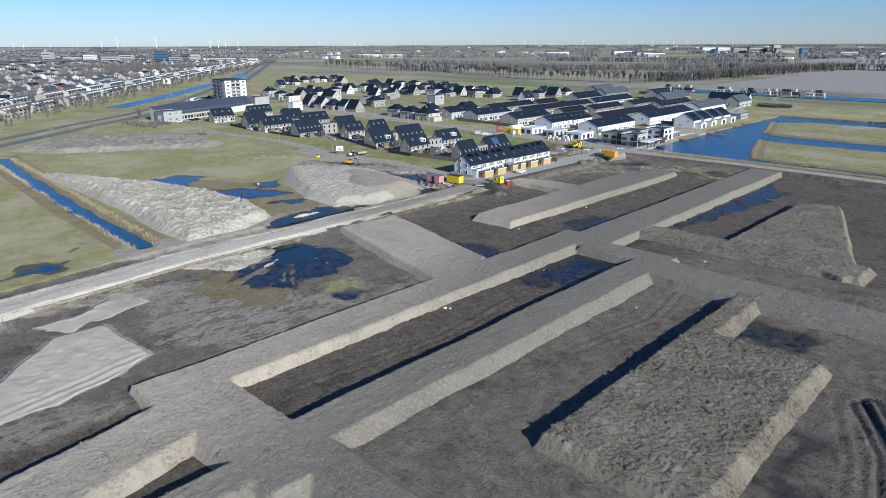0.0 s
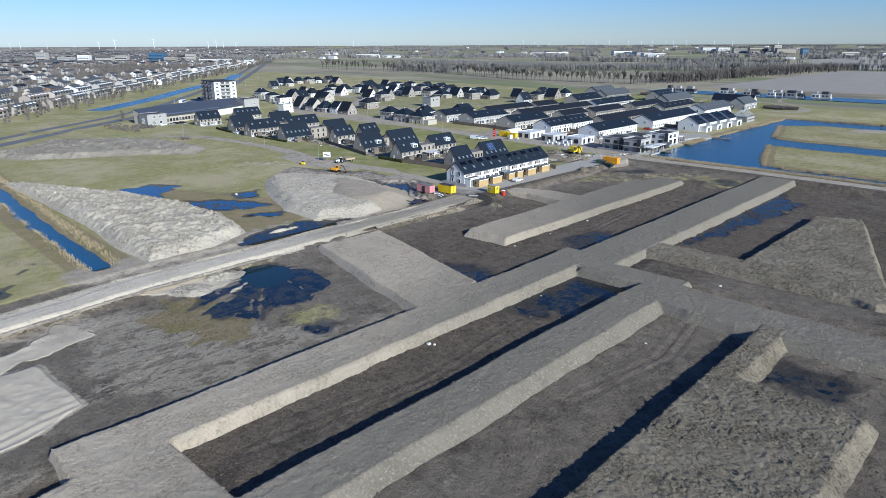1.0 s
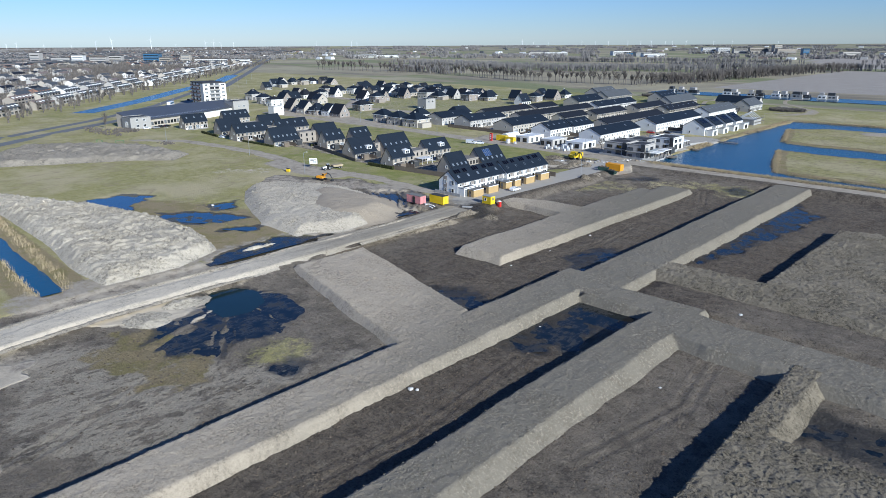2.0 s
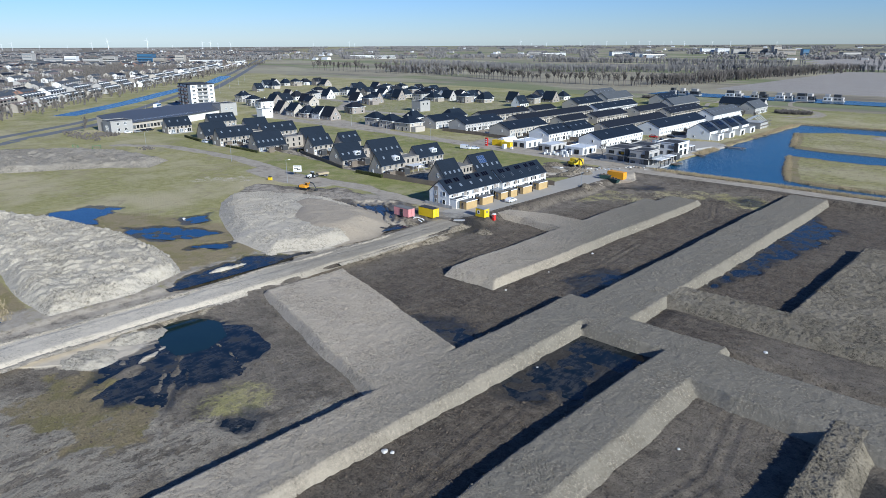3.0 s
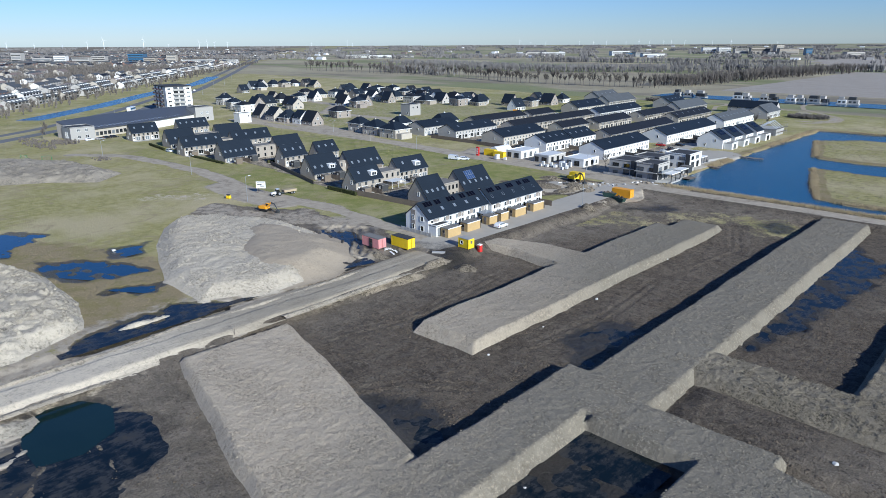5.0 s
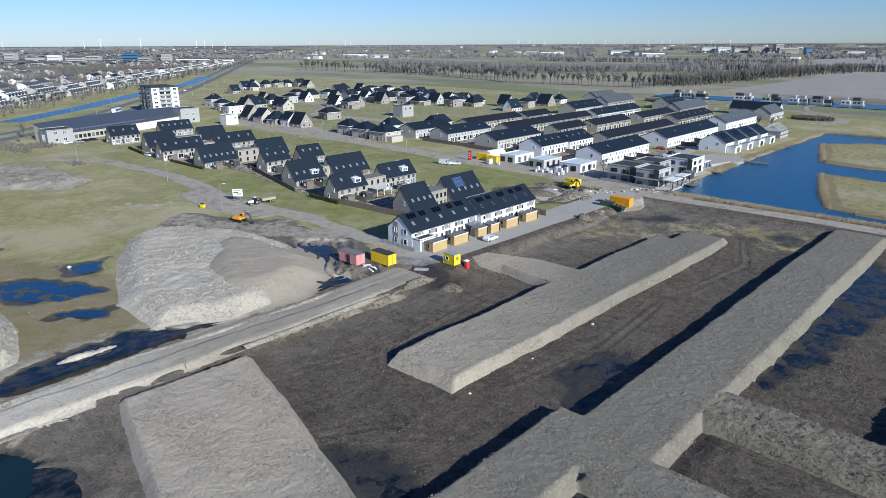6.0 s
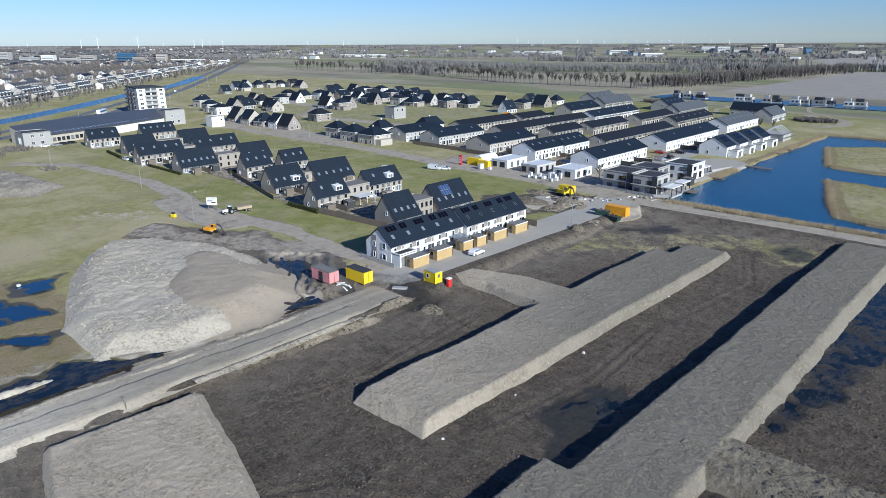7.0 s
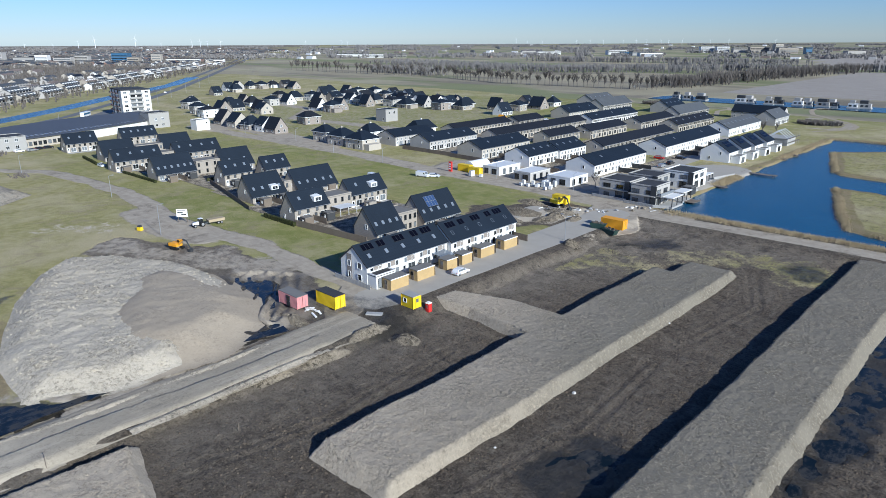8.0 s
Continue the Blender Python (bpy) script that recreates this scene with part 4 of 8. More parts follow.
WINDROW = earth("pale_gravel_ridge", (0.412, 0.352, 0.264), (0.494, 0.424, 0.322), 1.0, 0.0, (0.556, 0.478, 0.368), 0.5, 0.2, 2.4)
for off, half, top, y0, y1, txt in ((-1.8, 0.6, -0.06, -50, 166, "low pale ridge of loose gravel along the haul road edge"), (8.3, 0.6, -0.14, 30, 106, "pale crumbly gravel ridge above the pit"), (7.2, 0.8, 0.0, 128, 170, "pale crumbly gravel ridge above the pit")):
    heap("gravel_ridge", lambda x, y, off=off, half=half, y1=y1: -1.8 * smooth(y1 - 18, y1 - 2, y) + (half - np.abs(x - ROADX(y) - off + 1.6 * fbm(x * 0.3, y, 16, 7, 3))) / half * 1.3 - 0.12 * fbm(x, y, 3, 19, 2), (-165, -128, y0, y1), top, 0.0, WINDROW, txt, "gravel ridge", 0.4, 0.3, 0.1, 19, 0.6)
heap("road_shoulder", lambda x, y: np.min([(x - ROADX(y) - 0.6 + 2.2 * fbm(x * 0.3, y, 22, 61, 4)) / 0.5, (7.3 - x + ROADX(y) + 0.8 * fbm(x, y, 8, 63, 3)) / 1.4, (166 - y) / 4], axis=0), (-156, -128, -62, 168), -0.08, -0.45, GRAVEL, "raised pale gravel shoulder with a ragged edge along the haul road", "road", step=0.4, rough=0.2, seed=137)
HEAP = [(-296, 72), (-262, 86), (-232, 98), (-202, 105), (-181, 105), (-166, 101), (-160, 88), (-160, 70), (-172, 69), (-200, 71), (-240, 72), (-270, 71)]
heap("rubble_mound", lambda x, y: poly_bank(x, y, HEAP, 5.0), (-300, -156, 66, 108), 2.2, 0.0, RUBBLE, "long heap of pale dried clay rubble", "rubble heap", rough=0.9, clod=0.85, seed=171, round_edge=0.7, clod_size=2.2)
FARHEAP = [(-364, 78), (-370, 94), (-392, 118), (-372, 146), (-345, 160), (-310, 165), (-297, 150), (-310, 138), (-336, 92)]
heap("rubble_mound", lambda x, y: poly_bank(x, y, FARHEAP, 7.0), (-396, -292, 74, 170), 2.0, 0.0, OLDRUBBLE, "low spread heap of pale rubble in grass", "rubble heap", step=0.8, rough=0.7, clod=0.9, seed=191, round_edge=0.7, clod_size=3.0)

# ---------------------------------------------------------------- houses
_cache = {}
FACING = {"E": 0, "N": 90, "W": 180, "S": -90}


def lattice_frame(ys, zs, open_cells, x0, x1, glazed=False):
    """One welded frame facing +x: the cells between ys and zs are solid but for the open ones."""
    g, at = Geo(), {}

    def v(x, j, k):
        if (x, j, k) not in at:
            at[x, j, k] = len(g.v)
            g.v.append((x, ys[j], zs[k]))
        return at[x, j, k]

    solid = lambda j, k: 0 <= j < len(ys) - 1 and 0 <= k < len(zs) - 1 and (j, k) not in open_cells
    for j in range(len(ys) - 1):
        for k in range(len(zs) - 1):
            if not solid(j, k):
                continue
            g.f.append((v(x1, j, k), v(x1, j + 1, k), v(x1, j + 1, k + 1), v(x1, j, k + 1)))
            for dj, dk, p, q in ((-1, 0, (j, k + 1), (j, k)), (1, 0, (j + 1, k), (j + 1, k + 1)), (0, -1, (j, k), (j + 1, k)), (0, 1, (j + 1, k + 1), (j, k + 1))):
                if not solid(j + dj, k + dk):
                    g.f.append((v(x0, *p), v(x0, *q), v(x1, *q), v(x1, *p)))
    g.k = [0] * len(g.f)
    if glazed:
        for j, k in open_cells:
            g.f.append((v(x0, j, k), v(x0, j + 1, k), v(x0, j + 1, k + 1), v(x0, j, k + 1)))
            g.k.append(1)
    return g


def window_mesh(w, h, trim, rich=False):
    key = ("w", round(w, 2), round(h, 2), trim.name, rich)
    if key not in _cache:
        t = 0.07
        n = max(1, int(w / 0.75)) if w > 1.2 else 1
        ys = [-w / 2]
        for i in range(n):
            ys += [-w / 2 + w * i / n + (t if i == 0 else 0.04), -w / 2 + w * (i + 1) / n - (t if i == n - 1 else 0.04)]
        ys.append(w / 2)
        g = lattice_frame(ys, [-0.05, t, h - t, h], [(1 + 2 * i, 1) for i in range(n)], -0.05 if rich else 0.0, 0.07, not rich)
        q = Geo()
        q.box(-0.05, 0.01, -w / 2 + t * 0.5, w / 2 - t * 0.5, t * 0.5, h - t * 0.5)
        _cache[key] = (g.mesh("window", [trim] if rich else [trim, GLASS]), q.mesh("pane", [GLASS]))
    return _cache[key]


def window(parent, x, y, z, w, h, face="E", trim=None, rich=False, name="window"):
    a, b = window_mesh(w, h, trim or FRAMEW, rich)
    ob = part(name, a, None, parent, at=pose(x, y, z, 0, 0, FACING[face]))
    if rich:
        part("pane", b, None, ob)
    return ob


def door(parent, x, y, z, face="E", mat=None, w=0.95, h=2.1):
    mat = mat or FRAMED
    key = ("d", mat.name, w, h)
    if key not in _cache:
        g = Geo()
        g.box(-0.05, 0.04, -w / 2, w / 2, 0.02, h)
        g.box(0.04, 0.06, -w / 2 + 0.15, w / 2 - 0.15, h * 0.55, h - 0.2, 1)
        g.box(0.04, 0.09, w / 2 - 0.14, w / 2 - 0.1, 0.95, 1.1, 2)
        _cache[key] = g.mesh("door", [mat, GLASS, STEEL])
    return part("door", _cache[key], None, parent, at=pose(x, y, z, 0, 0, FACING[face]))


def slope_pose(xr, zr, xe, ze, s, y, lift):
    """A place on a roof slope: s from ridge (0) to eaves (1)."""
    d = Vector((xe - xr, 0, ze - zr)).normalized()
    sign = 1 if xe > xr else -1
    yv = Vector((0, sign, 0))
    nrm = d.cross(yv)
    p = Vector((xr + (xe - xr) * s, y, zr + (ze - zr) * s)) + nrm * lift
    m = Matrix((d, yv, nrm)).transposed().to_4x4()
    m.translation = p
    return m


def skylight(parent, m):
    """A roof window: frame with its pane."""
    if "sky" not in _cache:
        g = lattice_frame([-0.38, -0.33, 0.33, 0.38], [-0.55, -0.5, 0.5, 0.55], {(1, 1)}, -0.05, 0.08)
        q = Geo()
        q.box(-0.05, 0.05, -0.345, 0.345, -0.515, 0.515)
        _cache["sky"] = (g.mesh("skylight", [STEEL]), q.mesh("pane", [SKYGLASS]))
    ob = part("skylight", _cache["sky"][0], None, parent, at=m @ pose(0, 0, 0, 0, -90, 0))
    part("pane", _cache["sky"][1], None, ob)
    return ob


def solar(parent, m, n, k, mat):
    """A field of n by k panels, each a part of its own."""
    key = ("pv", mat.name)
    if key not in _cache:
        g = Geo()
        g.box(-0.815, 0.815, -0.495, 0.495, 0.03, 0.10, 1)
        g.box(-0.78, 0.78, -0.46, 0.46, 0.10, 0.105)
        _cache[key] = g.mesh("solar_panel", [mat, STEEL if mat is PANELB else FRAMED])
    for i in range(n):
        for j in range(k):
            part("solar_panel", _cache[key], None, parent, at=m @ pose((i - (n - 1) / 2) * 1.66, (j - (k - 1) / 2) * 1.02, 0))


SKYGLASS = plain("skylight_glass", (0.20, 0.23, 0.27), 0.08, vary=0.1, spec=0.8)


def gable_house(x0, x1, y0, y1, eave, ridge, label, category="terraced house", name="terraced_house", wall=None, roof=None, xr=None, eave_w=None,
                unit=5.0, style="row", lights=0, gable="two", group="", verge=True, low=False, rich=False, base=None, trim=None, mat_base=None):
    """A house or a row with its ridge along y; the garden front faces +x, a gable faces -y."""
    wall, roof = wall or BEIGE, roof or ROOF
    cx, cy = (x0 + x1) / 2, (y0 + y1) / 2
    t = thing(name, pose(cx, cy, 0), label, category, group)
    a, b, w, l = x0 - cx, x1 - cx, x1 - x0, y1 - y0
    r = 0.0 if xr is None else xr - cx
    ew = eave if eave_w is None else eave_w
    g = Geo()
    g.prism([(a, -0.4), (b, -0.4), (b, eave - 0.1), (r, ridge - 0.3), (a, ew - 0.1)], -l / 2, l / 2)
    part("wall", g, [wall], t)
    if mat_base:
        g = Geo()
        g.box(b, b + 0.03, -l / 2, l / 2, -0.3, 2.65)
        part("plinth", g, [mat_base], t)
    o, th = 0.35, 0.22
    se, sw = (ridge - eave) / (b - r), (ridge - ew) / (r - a)
    g = Geo()
    ze, zw = eave - o * se, ew - o * sw
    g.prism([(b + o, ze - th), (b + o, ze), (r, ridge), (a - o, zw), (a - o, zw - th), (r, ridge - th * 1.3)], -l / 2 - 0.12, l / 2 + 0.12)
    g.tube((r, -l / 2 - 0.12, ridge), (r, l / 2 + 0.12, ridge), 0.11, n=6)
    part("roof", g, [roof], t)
    if verge:
        for y in (-l / 2 - 0.19, l / 2 + 0.12):
            g = Geo()
            g.prism([(b + o, ze - th - 0.06), (b + o, ze + 0.04), (r, ridge + 0.05), (a - o, zw + 0.04), (a - o, zw - th - 0.06), (r, ridge - th * 1.3 - 0.08)], y, y + 0.07)
            part("verge", g, [FRAMED], t)
    g = Geo()
    g.tube((b + o + 0.05, -l / 2, ze - 0.1), (b + o + 0.05, l / 2, ze - 0.1), 0.07, n=6)
    part("gutter", g, [STEEL], t)
    n = max(1, round(l / unit))
    u = l / n
    for i in range(n):
        y = -l / 2 + (i + 0.5) * u
        if style == "row":
            if eave > 3.6:
                window(t, b + 0.02, y - u * 0.24, 2.55, 0.9, 1.2, "E", FRAMED if wall is BEIGE else trim, rich)
                window(t, b + 0.02, y + u * 0.24, 2.55, 0.9, 1.2, "E", FRAMED if wall is BEIGE else trim, rich)
            door(t, b + 0.02 + (0.03 if mat_base else 0), y - u * 0.32, 0, "E", FRAMED if i % 2 else FRAMEW)
            window(t, b + 0.02 + (0.03 if mat_base else 0), y + u * 0.14, 0.35, 2.2, 1.85, "E", trim, rich)
        elif style == "white":
            window(t, b + 0.02, y - u * 0.24, 2.75, 0.7, 1.1, "E", trim)
            window(t, b + 0.02, y + u * 0.22, 2.75, 0.7, 1.1, "E", trim)
            door(t, b + 0.02, y - u * 0.3, 0, "E", FRAMEW)
            window(t, b + 0.02, y + u * 0.15, 0.7, 1.5, 1.4, "E", trim)
        elif style == "long":
            for k in (-0.36, -0.12, 0.12, 0.36):
                window(t, b + 0.02, y + u * k, 2.55, 0.7, 1.05, "E", FRAMED)
            door(t, b + 0.02, y - u * 0.3, 0, "E", FRAMED)
            window(t, b + 0.02, y + u * 0.15, 0.5, 1.8, 1.6, "E", FRAMED)
        elif style == "low":
            window(t, b + 0.02, y - u * 0.22, 0.2, 1.6, min(1.7, eave - 0.55), "E", trim, rich)
            window(t, b + 0.02, y + u * 0.22, 0.2, 1.6, min(1.7, eave - 0.55), "E", trim, rich)
    if gable in ("two", "four"):
        window(t, r - w * 0.18, -l / 2 - 0.02, 0.8, 0.8, 1.3, "S", FRAMEW, rich)
        window(t, r + w * 0.2, -l / 2 - 0.02, 3.0, 0.8, 1.3, "S", FRAMEW, rich)
    if gable == "one":
        window(t, r + w * 0.12, -l / 2 - 0.02, 2.7, 0.9, 1.3, "S", FRAMEW, rich)
    for i in range(lights):
        y = -l / 2 + (i + 0.5) * l / lights
        skylight(t, slope_pose(r, ridge, b, eave, 0.68 if style == "low" else 0.45, y, 0.0))
    return t


def flat_block(x0, x1, y0, y1, h, label, name="house_annex", category="house annex", wall=None, top=None, wins=(), trim=None, z0=0.0, group="", parapet=0.25):
    cx, cy = (x0 + x1) / 2, (y0 + y1) / 2
    t = thing(name, pose(cx, cy, z0), label, category, group)
    a, b, c, d = x0 - cx, x1 - cx, y0 - cy, y1 - cy
    g = Geo()
    g.box(a, b, c, d, -0.3, h - 0.02)
    part("wall", g, [wall or CREAM], t)
    g = Geo()
    g.box(a - 0.06, b + 0.06, c - 0.06, d + 0.06, h - 0.02, h + 0.12)
    for p in ((a - 0.06, a + 0.2, c - 0.06, d + 0.06), (b - 0.2, b + 0.06, c - 0.06, d + 0.06), (a + 0.2, b - 0.2, c - 0.06, c + 0.2), (a + 0.2, b - 0.2, d - 0.2, d + 0.06)):
        g.box(*p, h + 0.12, h + 0.12 + parapet, 1)
    part("roof", g, [top or FLATROOF, wall or CREAM], t)
    for face, u, z, w, hh in wins:
        if face == "E":
            window(t, b + 0.02, u, z, w, hh, "E", trim)
        else:
            window(t, u, c - 0.02, z, w, hh, "S", trim)
    return t


# the new terrace beside the site: two staggered halves of five houses
near = gable_house(-171.6, -163.0, 184.2, 208.6, 4.5, 8.0, "white terrace with black roof, brown brick panels and solar panels", wall=WHITE, style="row", lights=0, gable="none", rich=True, group="new terrace")
far_half = gable_house(-170.4, -161.8, 208.8, 233.4, 4.55, 8.15, "white terrace with black roof set slightly forward", wall=WHITE, style="row", lights=0, gable="none", rich=True, group="new terrace")
for t, h in ((near, 24.4), (far_half, 24.6)):
    for i in range(5):
        y = -h / 2 + (i + 0.5) * h / 5
        g = Geo()
        g.box(4.28, 4.34, y - (0.66 if i % 2 else 0.7), y + (0.66 if i % 2 else 1.75), 2.7, 4.2)
        part("brick_panel", g, [GREYBRICK], t, "brown-grey brick panel between windows")
        skylight(t, slope_pose(0, 8.0, 4.3, 4.5, 0.62, y - 0.3, 0.0))
    for y, n in ((-h / 2 + 3.0, 3), (-h / 2 + 6.8, 2), (-h / 2 + 12.0, 3), (-h / 2 + 16.8, 2), (-h / 2 + 20.5, 3)):
        solar(t, slope_pose(0, 8.0, 4.3, 4.5, 0.22, y, 0.03), 1, n, PANEL)
g = Geo()
g.box(-2.2, -0.6, -12.26, -12.2, 0.1, 6.0)
part("brick_panel", g, [GREYBRICK], near, "brown-grey brick strip on the gable")
for x, z in ((-1.4, 0.7), (-1.4, 3.3), (2.0, 0.7), (2.0, 3.3)):
    window(near, x, -12.28, z, 0.9 if x < 0 else 1.3, 1.4, "S", FRAMEW, True)
flat_block(-163.0, -160.2, 184.3, 189.6, 2.7, "white garden extension with flat roof and glazed front", wall=WHITE, top=DARKFLAT, wins=(("E", -1.2, 0.15, 2.0, 2.1), ("E", 1.2, 0.15, 2.0, 2.1)), trim=FRAMED)

# cluster of older houses with big black roofs
BIG = "beige brick house under a tall black tiled roof"
CAT = "house with long black catslide roof down to the ground floor"
for x0, x1, y0, y1, xr, low, n in (
        (-402, -390, 201, 215, -397, False, 3), (-404, -392, 227, 244, -398.5, False, 5), (-367, -354, 204, 217.5, -361.5, True, 2), (-339, -327, 198, 217, -333.5, False, 4),
        (-312, -299, 202, 217, -306.5, True, 6), (-339, -328, 223, 243, -334, False, 4), (-367, -354, 230, 243.5, -362, True, 1), (-309, -296.5, 227, 240, -303.5, True, 2),
        (-284, -272, 214, 225, -278.5, False, 3), (-257, -243, 206.5, 219, -252, True, 4), (-281, -270, 229, 239.5, -276, False, 3), (-253, -240, 222, 238, -247, True, 5),
        (-224, -212.5, 202, 214, -218.5, False, 2), (-226, -215, 224, 238.5, -221, False, 2), (-196.5, -184.5, 206, 215.5, -190, True, 4), (-196.5, -184, 223, 237.5, -190, True, 5)):
    xr = xr + 2.5 if x0 == -257 else xr
    key, x0, x1 = (x0, y0), xr - 3.8, xr + (5.2 if low else 3.7)
    k = gable_house(x0, x1, y0, y1, 2.4 if low else 4.3, 8.4, CAT if low else BIG, "house", "house", BEIGE, ROOF, xr, 3.0 if low else 2.3,
                    5.2, "low" if low else "row", n, "two" if not low else "one", "black-roofed cluster", rich=x0 > -262)
    g = Geo()
    g.box((x1 - x0) / 2 + 0.02, (x1 - x0) / 2 + 2.6, -(y1 - y0) / 2 + 0.2, (y1 - y0) / 2 - 0.2, -0.2, 0.08)
    part("patio", g, [CONCRETE], k, "pale paved patio along the house")
    if key == (-196.5, 223):
        solar(k, slope_pose(xr - (x0 + x1) / 2, 8.4, (x1 - x0) / 2, 2.4, 0.36, -1.5, 0.03), 2, 4, PANELB)
    if key in ((-224, 202), (-226, 224), (-257, 206.5)):
        m = Geo()
        m.prism([(0.4, 4.9), (3.4, 4.9), (3.4, 6.3), (0.4, 6.6)], -1.3, 1.3)
        dm = part("dormer", m, [FRAMEW], k, "white boxed dormer", at=pose((xr - (x0 + x1) / 2) + (0.2 if y0 != 206.5 else 1.6), 2.2, 0.3 if y0 != 206.5 else -1.6))
        part("pane", window_mesh(2.0, 1.1, FRAMEW, False)[0], None, dm, at=pose(3.42, 0, 5.0))
for x0, x1, y0, y1 in ((-309, -301.5, 217.2, 229), (-252.5, -245.5, 219.2, 229), (-224, -216.8, 214.2, 223.8), (-195, -187.4, 215.7, 222.8), (-339, -331.5, 217.2, 222.8), (-363, -357, 217.7, 229.5)):
    h = (y1 - y0) / 2
    flat_block(x0, x1, y0, y1, 4.9, "beige brick link with flat gravel roof and tall windows", "link_house", "house", BEIGE, FLATROOF,
               tuple(("E", -h + 0.9 + i * (2 * h - 1.8) / 3, z, 0.85, 1.4) for i in range(4) for z in (0.5, 3.0)), FRAMED, group="black-roofed cluster")

# streets of terraces towards the lake
CREAMROW, WHITEROW = "cream brick terrace with dark roof and many windows", "white terrace with black roof and small windows"
for x0, x1, y0, y1, e, r, wall, roof, style, lbl, n in (
        (-256, -242, 315, 349, 4.6, 7.6, CREAM, ROOF, "row", CREAMROW, 2), (-199.5, -187, 314, 354, 4.7, 7.6, WHITE, ROOF, "white", WHITEROW, 2), (-200, -187, 372.5, 431, 4.7, 7.6, WHITE, ROOF, "white", WHITEROW, 2),
        (-203, -190, 450.5, 497, 4.4, 7.6, WHITE, ROOFG, "white", "white terrace with weathered grey roof and dormers", 9), (-309, -296, 315, 342, 4.6, 7.4, PALEBRICK, ROOF, "row", CREAMROW, 1),
        (-287, -274, 316, 349, 4.5, 7.4, PALEBRICK, ROOF, "row", CREAMROW, 3), (-305, -294, 356, 403, 4.2, 6.6, CREAM, ROOFB, "long", CREAMROW, 0), (-302, -291, 406, 430, 4.2, 6.6, CREAM, ROOFB, "long", CREAMROW, 0),
        (-276, -266, 355, 436, 4.2, 6.6, CREAM, ROOFB, "long", CREAMROW, 0), (-253, -243, 367, 393, 4.2, 6.6, CREAM, ROOFB, "long", CREAMROW, 0), (-250, -239, 397, 434, 4.2, 6.6, CREAM, ROOFB, "long", CREAMROW, 0),
        (-220, -209.5, 359, 428, 4.2, 6.6, CREAM, ROOFB, "long", CREAMROW, 0), (-248, -237, 447, 488, 4.2, 6.6, CREAM, ROOFB, "long", CREAMROW, 0), (-228, -217, 450, 498, 4.2, 6.8, CREAM, ROOFB, "long", CREAMROW, 6),
        (-275, -264, 440, 494, 4.4, 7.2, WHITE, ROOF, "long", WHITEROW, 3), (-308, -294, 462, 497, 4.2, 8.0, CREAM, ROOF, "row", CREAMROW, 3), (-312, -299, 512, 552, 4.4, 8.6, PALEBRICK, ROOFG, "long", CREAMROW, 0),
        (-338, -324, 540, 572, 4.4, 8.6, PALEBRICK, ROOFG, "row", CREAMROW, 5), (-251, -239, 500, 544, 4.4, 8.4, PALEBRICK, ROOFG, "long", CREAMROW, 0), (-276, -262, 535, 560, 4.4, 8.4, PALEBRICK, ROOF, "row", CREAMROW, 4),
        (-199, -187, 512, 536, 4.4, 8.4, PALEBRICK, ROOFG, "row", "grey brick house row near the water", 1)):
    gable_house(x0, x1, y0, y1, e, r, lbl, wall=wall, roof=roof, style=style, lights=n, gable="one", group="terraces by the lake")
gable_house(-229, -216.6, 314, 334, 4.6, 7.7, "white terrace with black roof and brick panels", wall=WHITE, lights=4, gable="two", group="terraces by the lake")
gable_house(-228, -215.4, 334.2, 354, 4.6, 7.8, "white terrace with black roof set forward", wall=WHITE, lights=4, gable="two", group="terraces by the lake")
for i in range(4):
    y = 376 + i * 13.2
    k = gable_house(-173.5 + i * 0.5, -161.5 + i * 0.5, y, y + 9.5, 4.6, 8.3, "white waterside house with black solar roof", "house", "waterside_house", WHITE, ROOF, unit=9.5, lights=1, gable="two", group="waterside houses")
    solar(k, slope_pose(0, 8.3, 6, 4.6, 0.42, 1.0, 0.03), 2, 6, PANEL)
    flat_block(-161.2 + i * 0.5, -157.5 + i * 0.5, y + 1, y + 8, 2.8, "white garden room with flat roof", wall=WHITE, top=FLATROOF, wins=(("E", 0, 0.2, 3.0, 2.2),), trim=FRAMED)
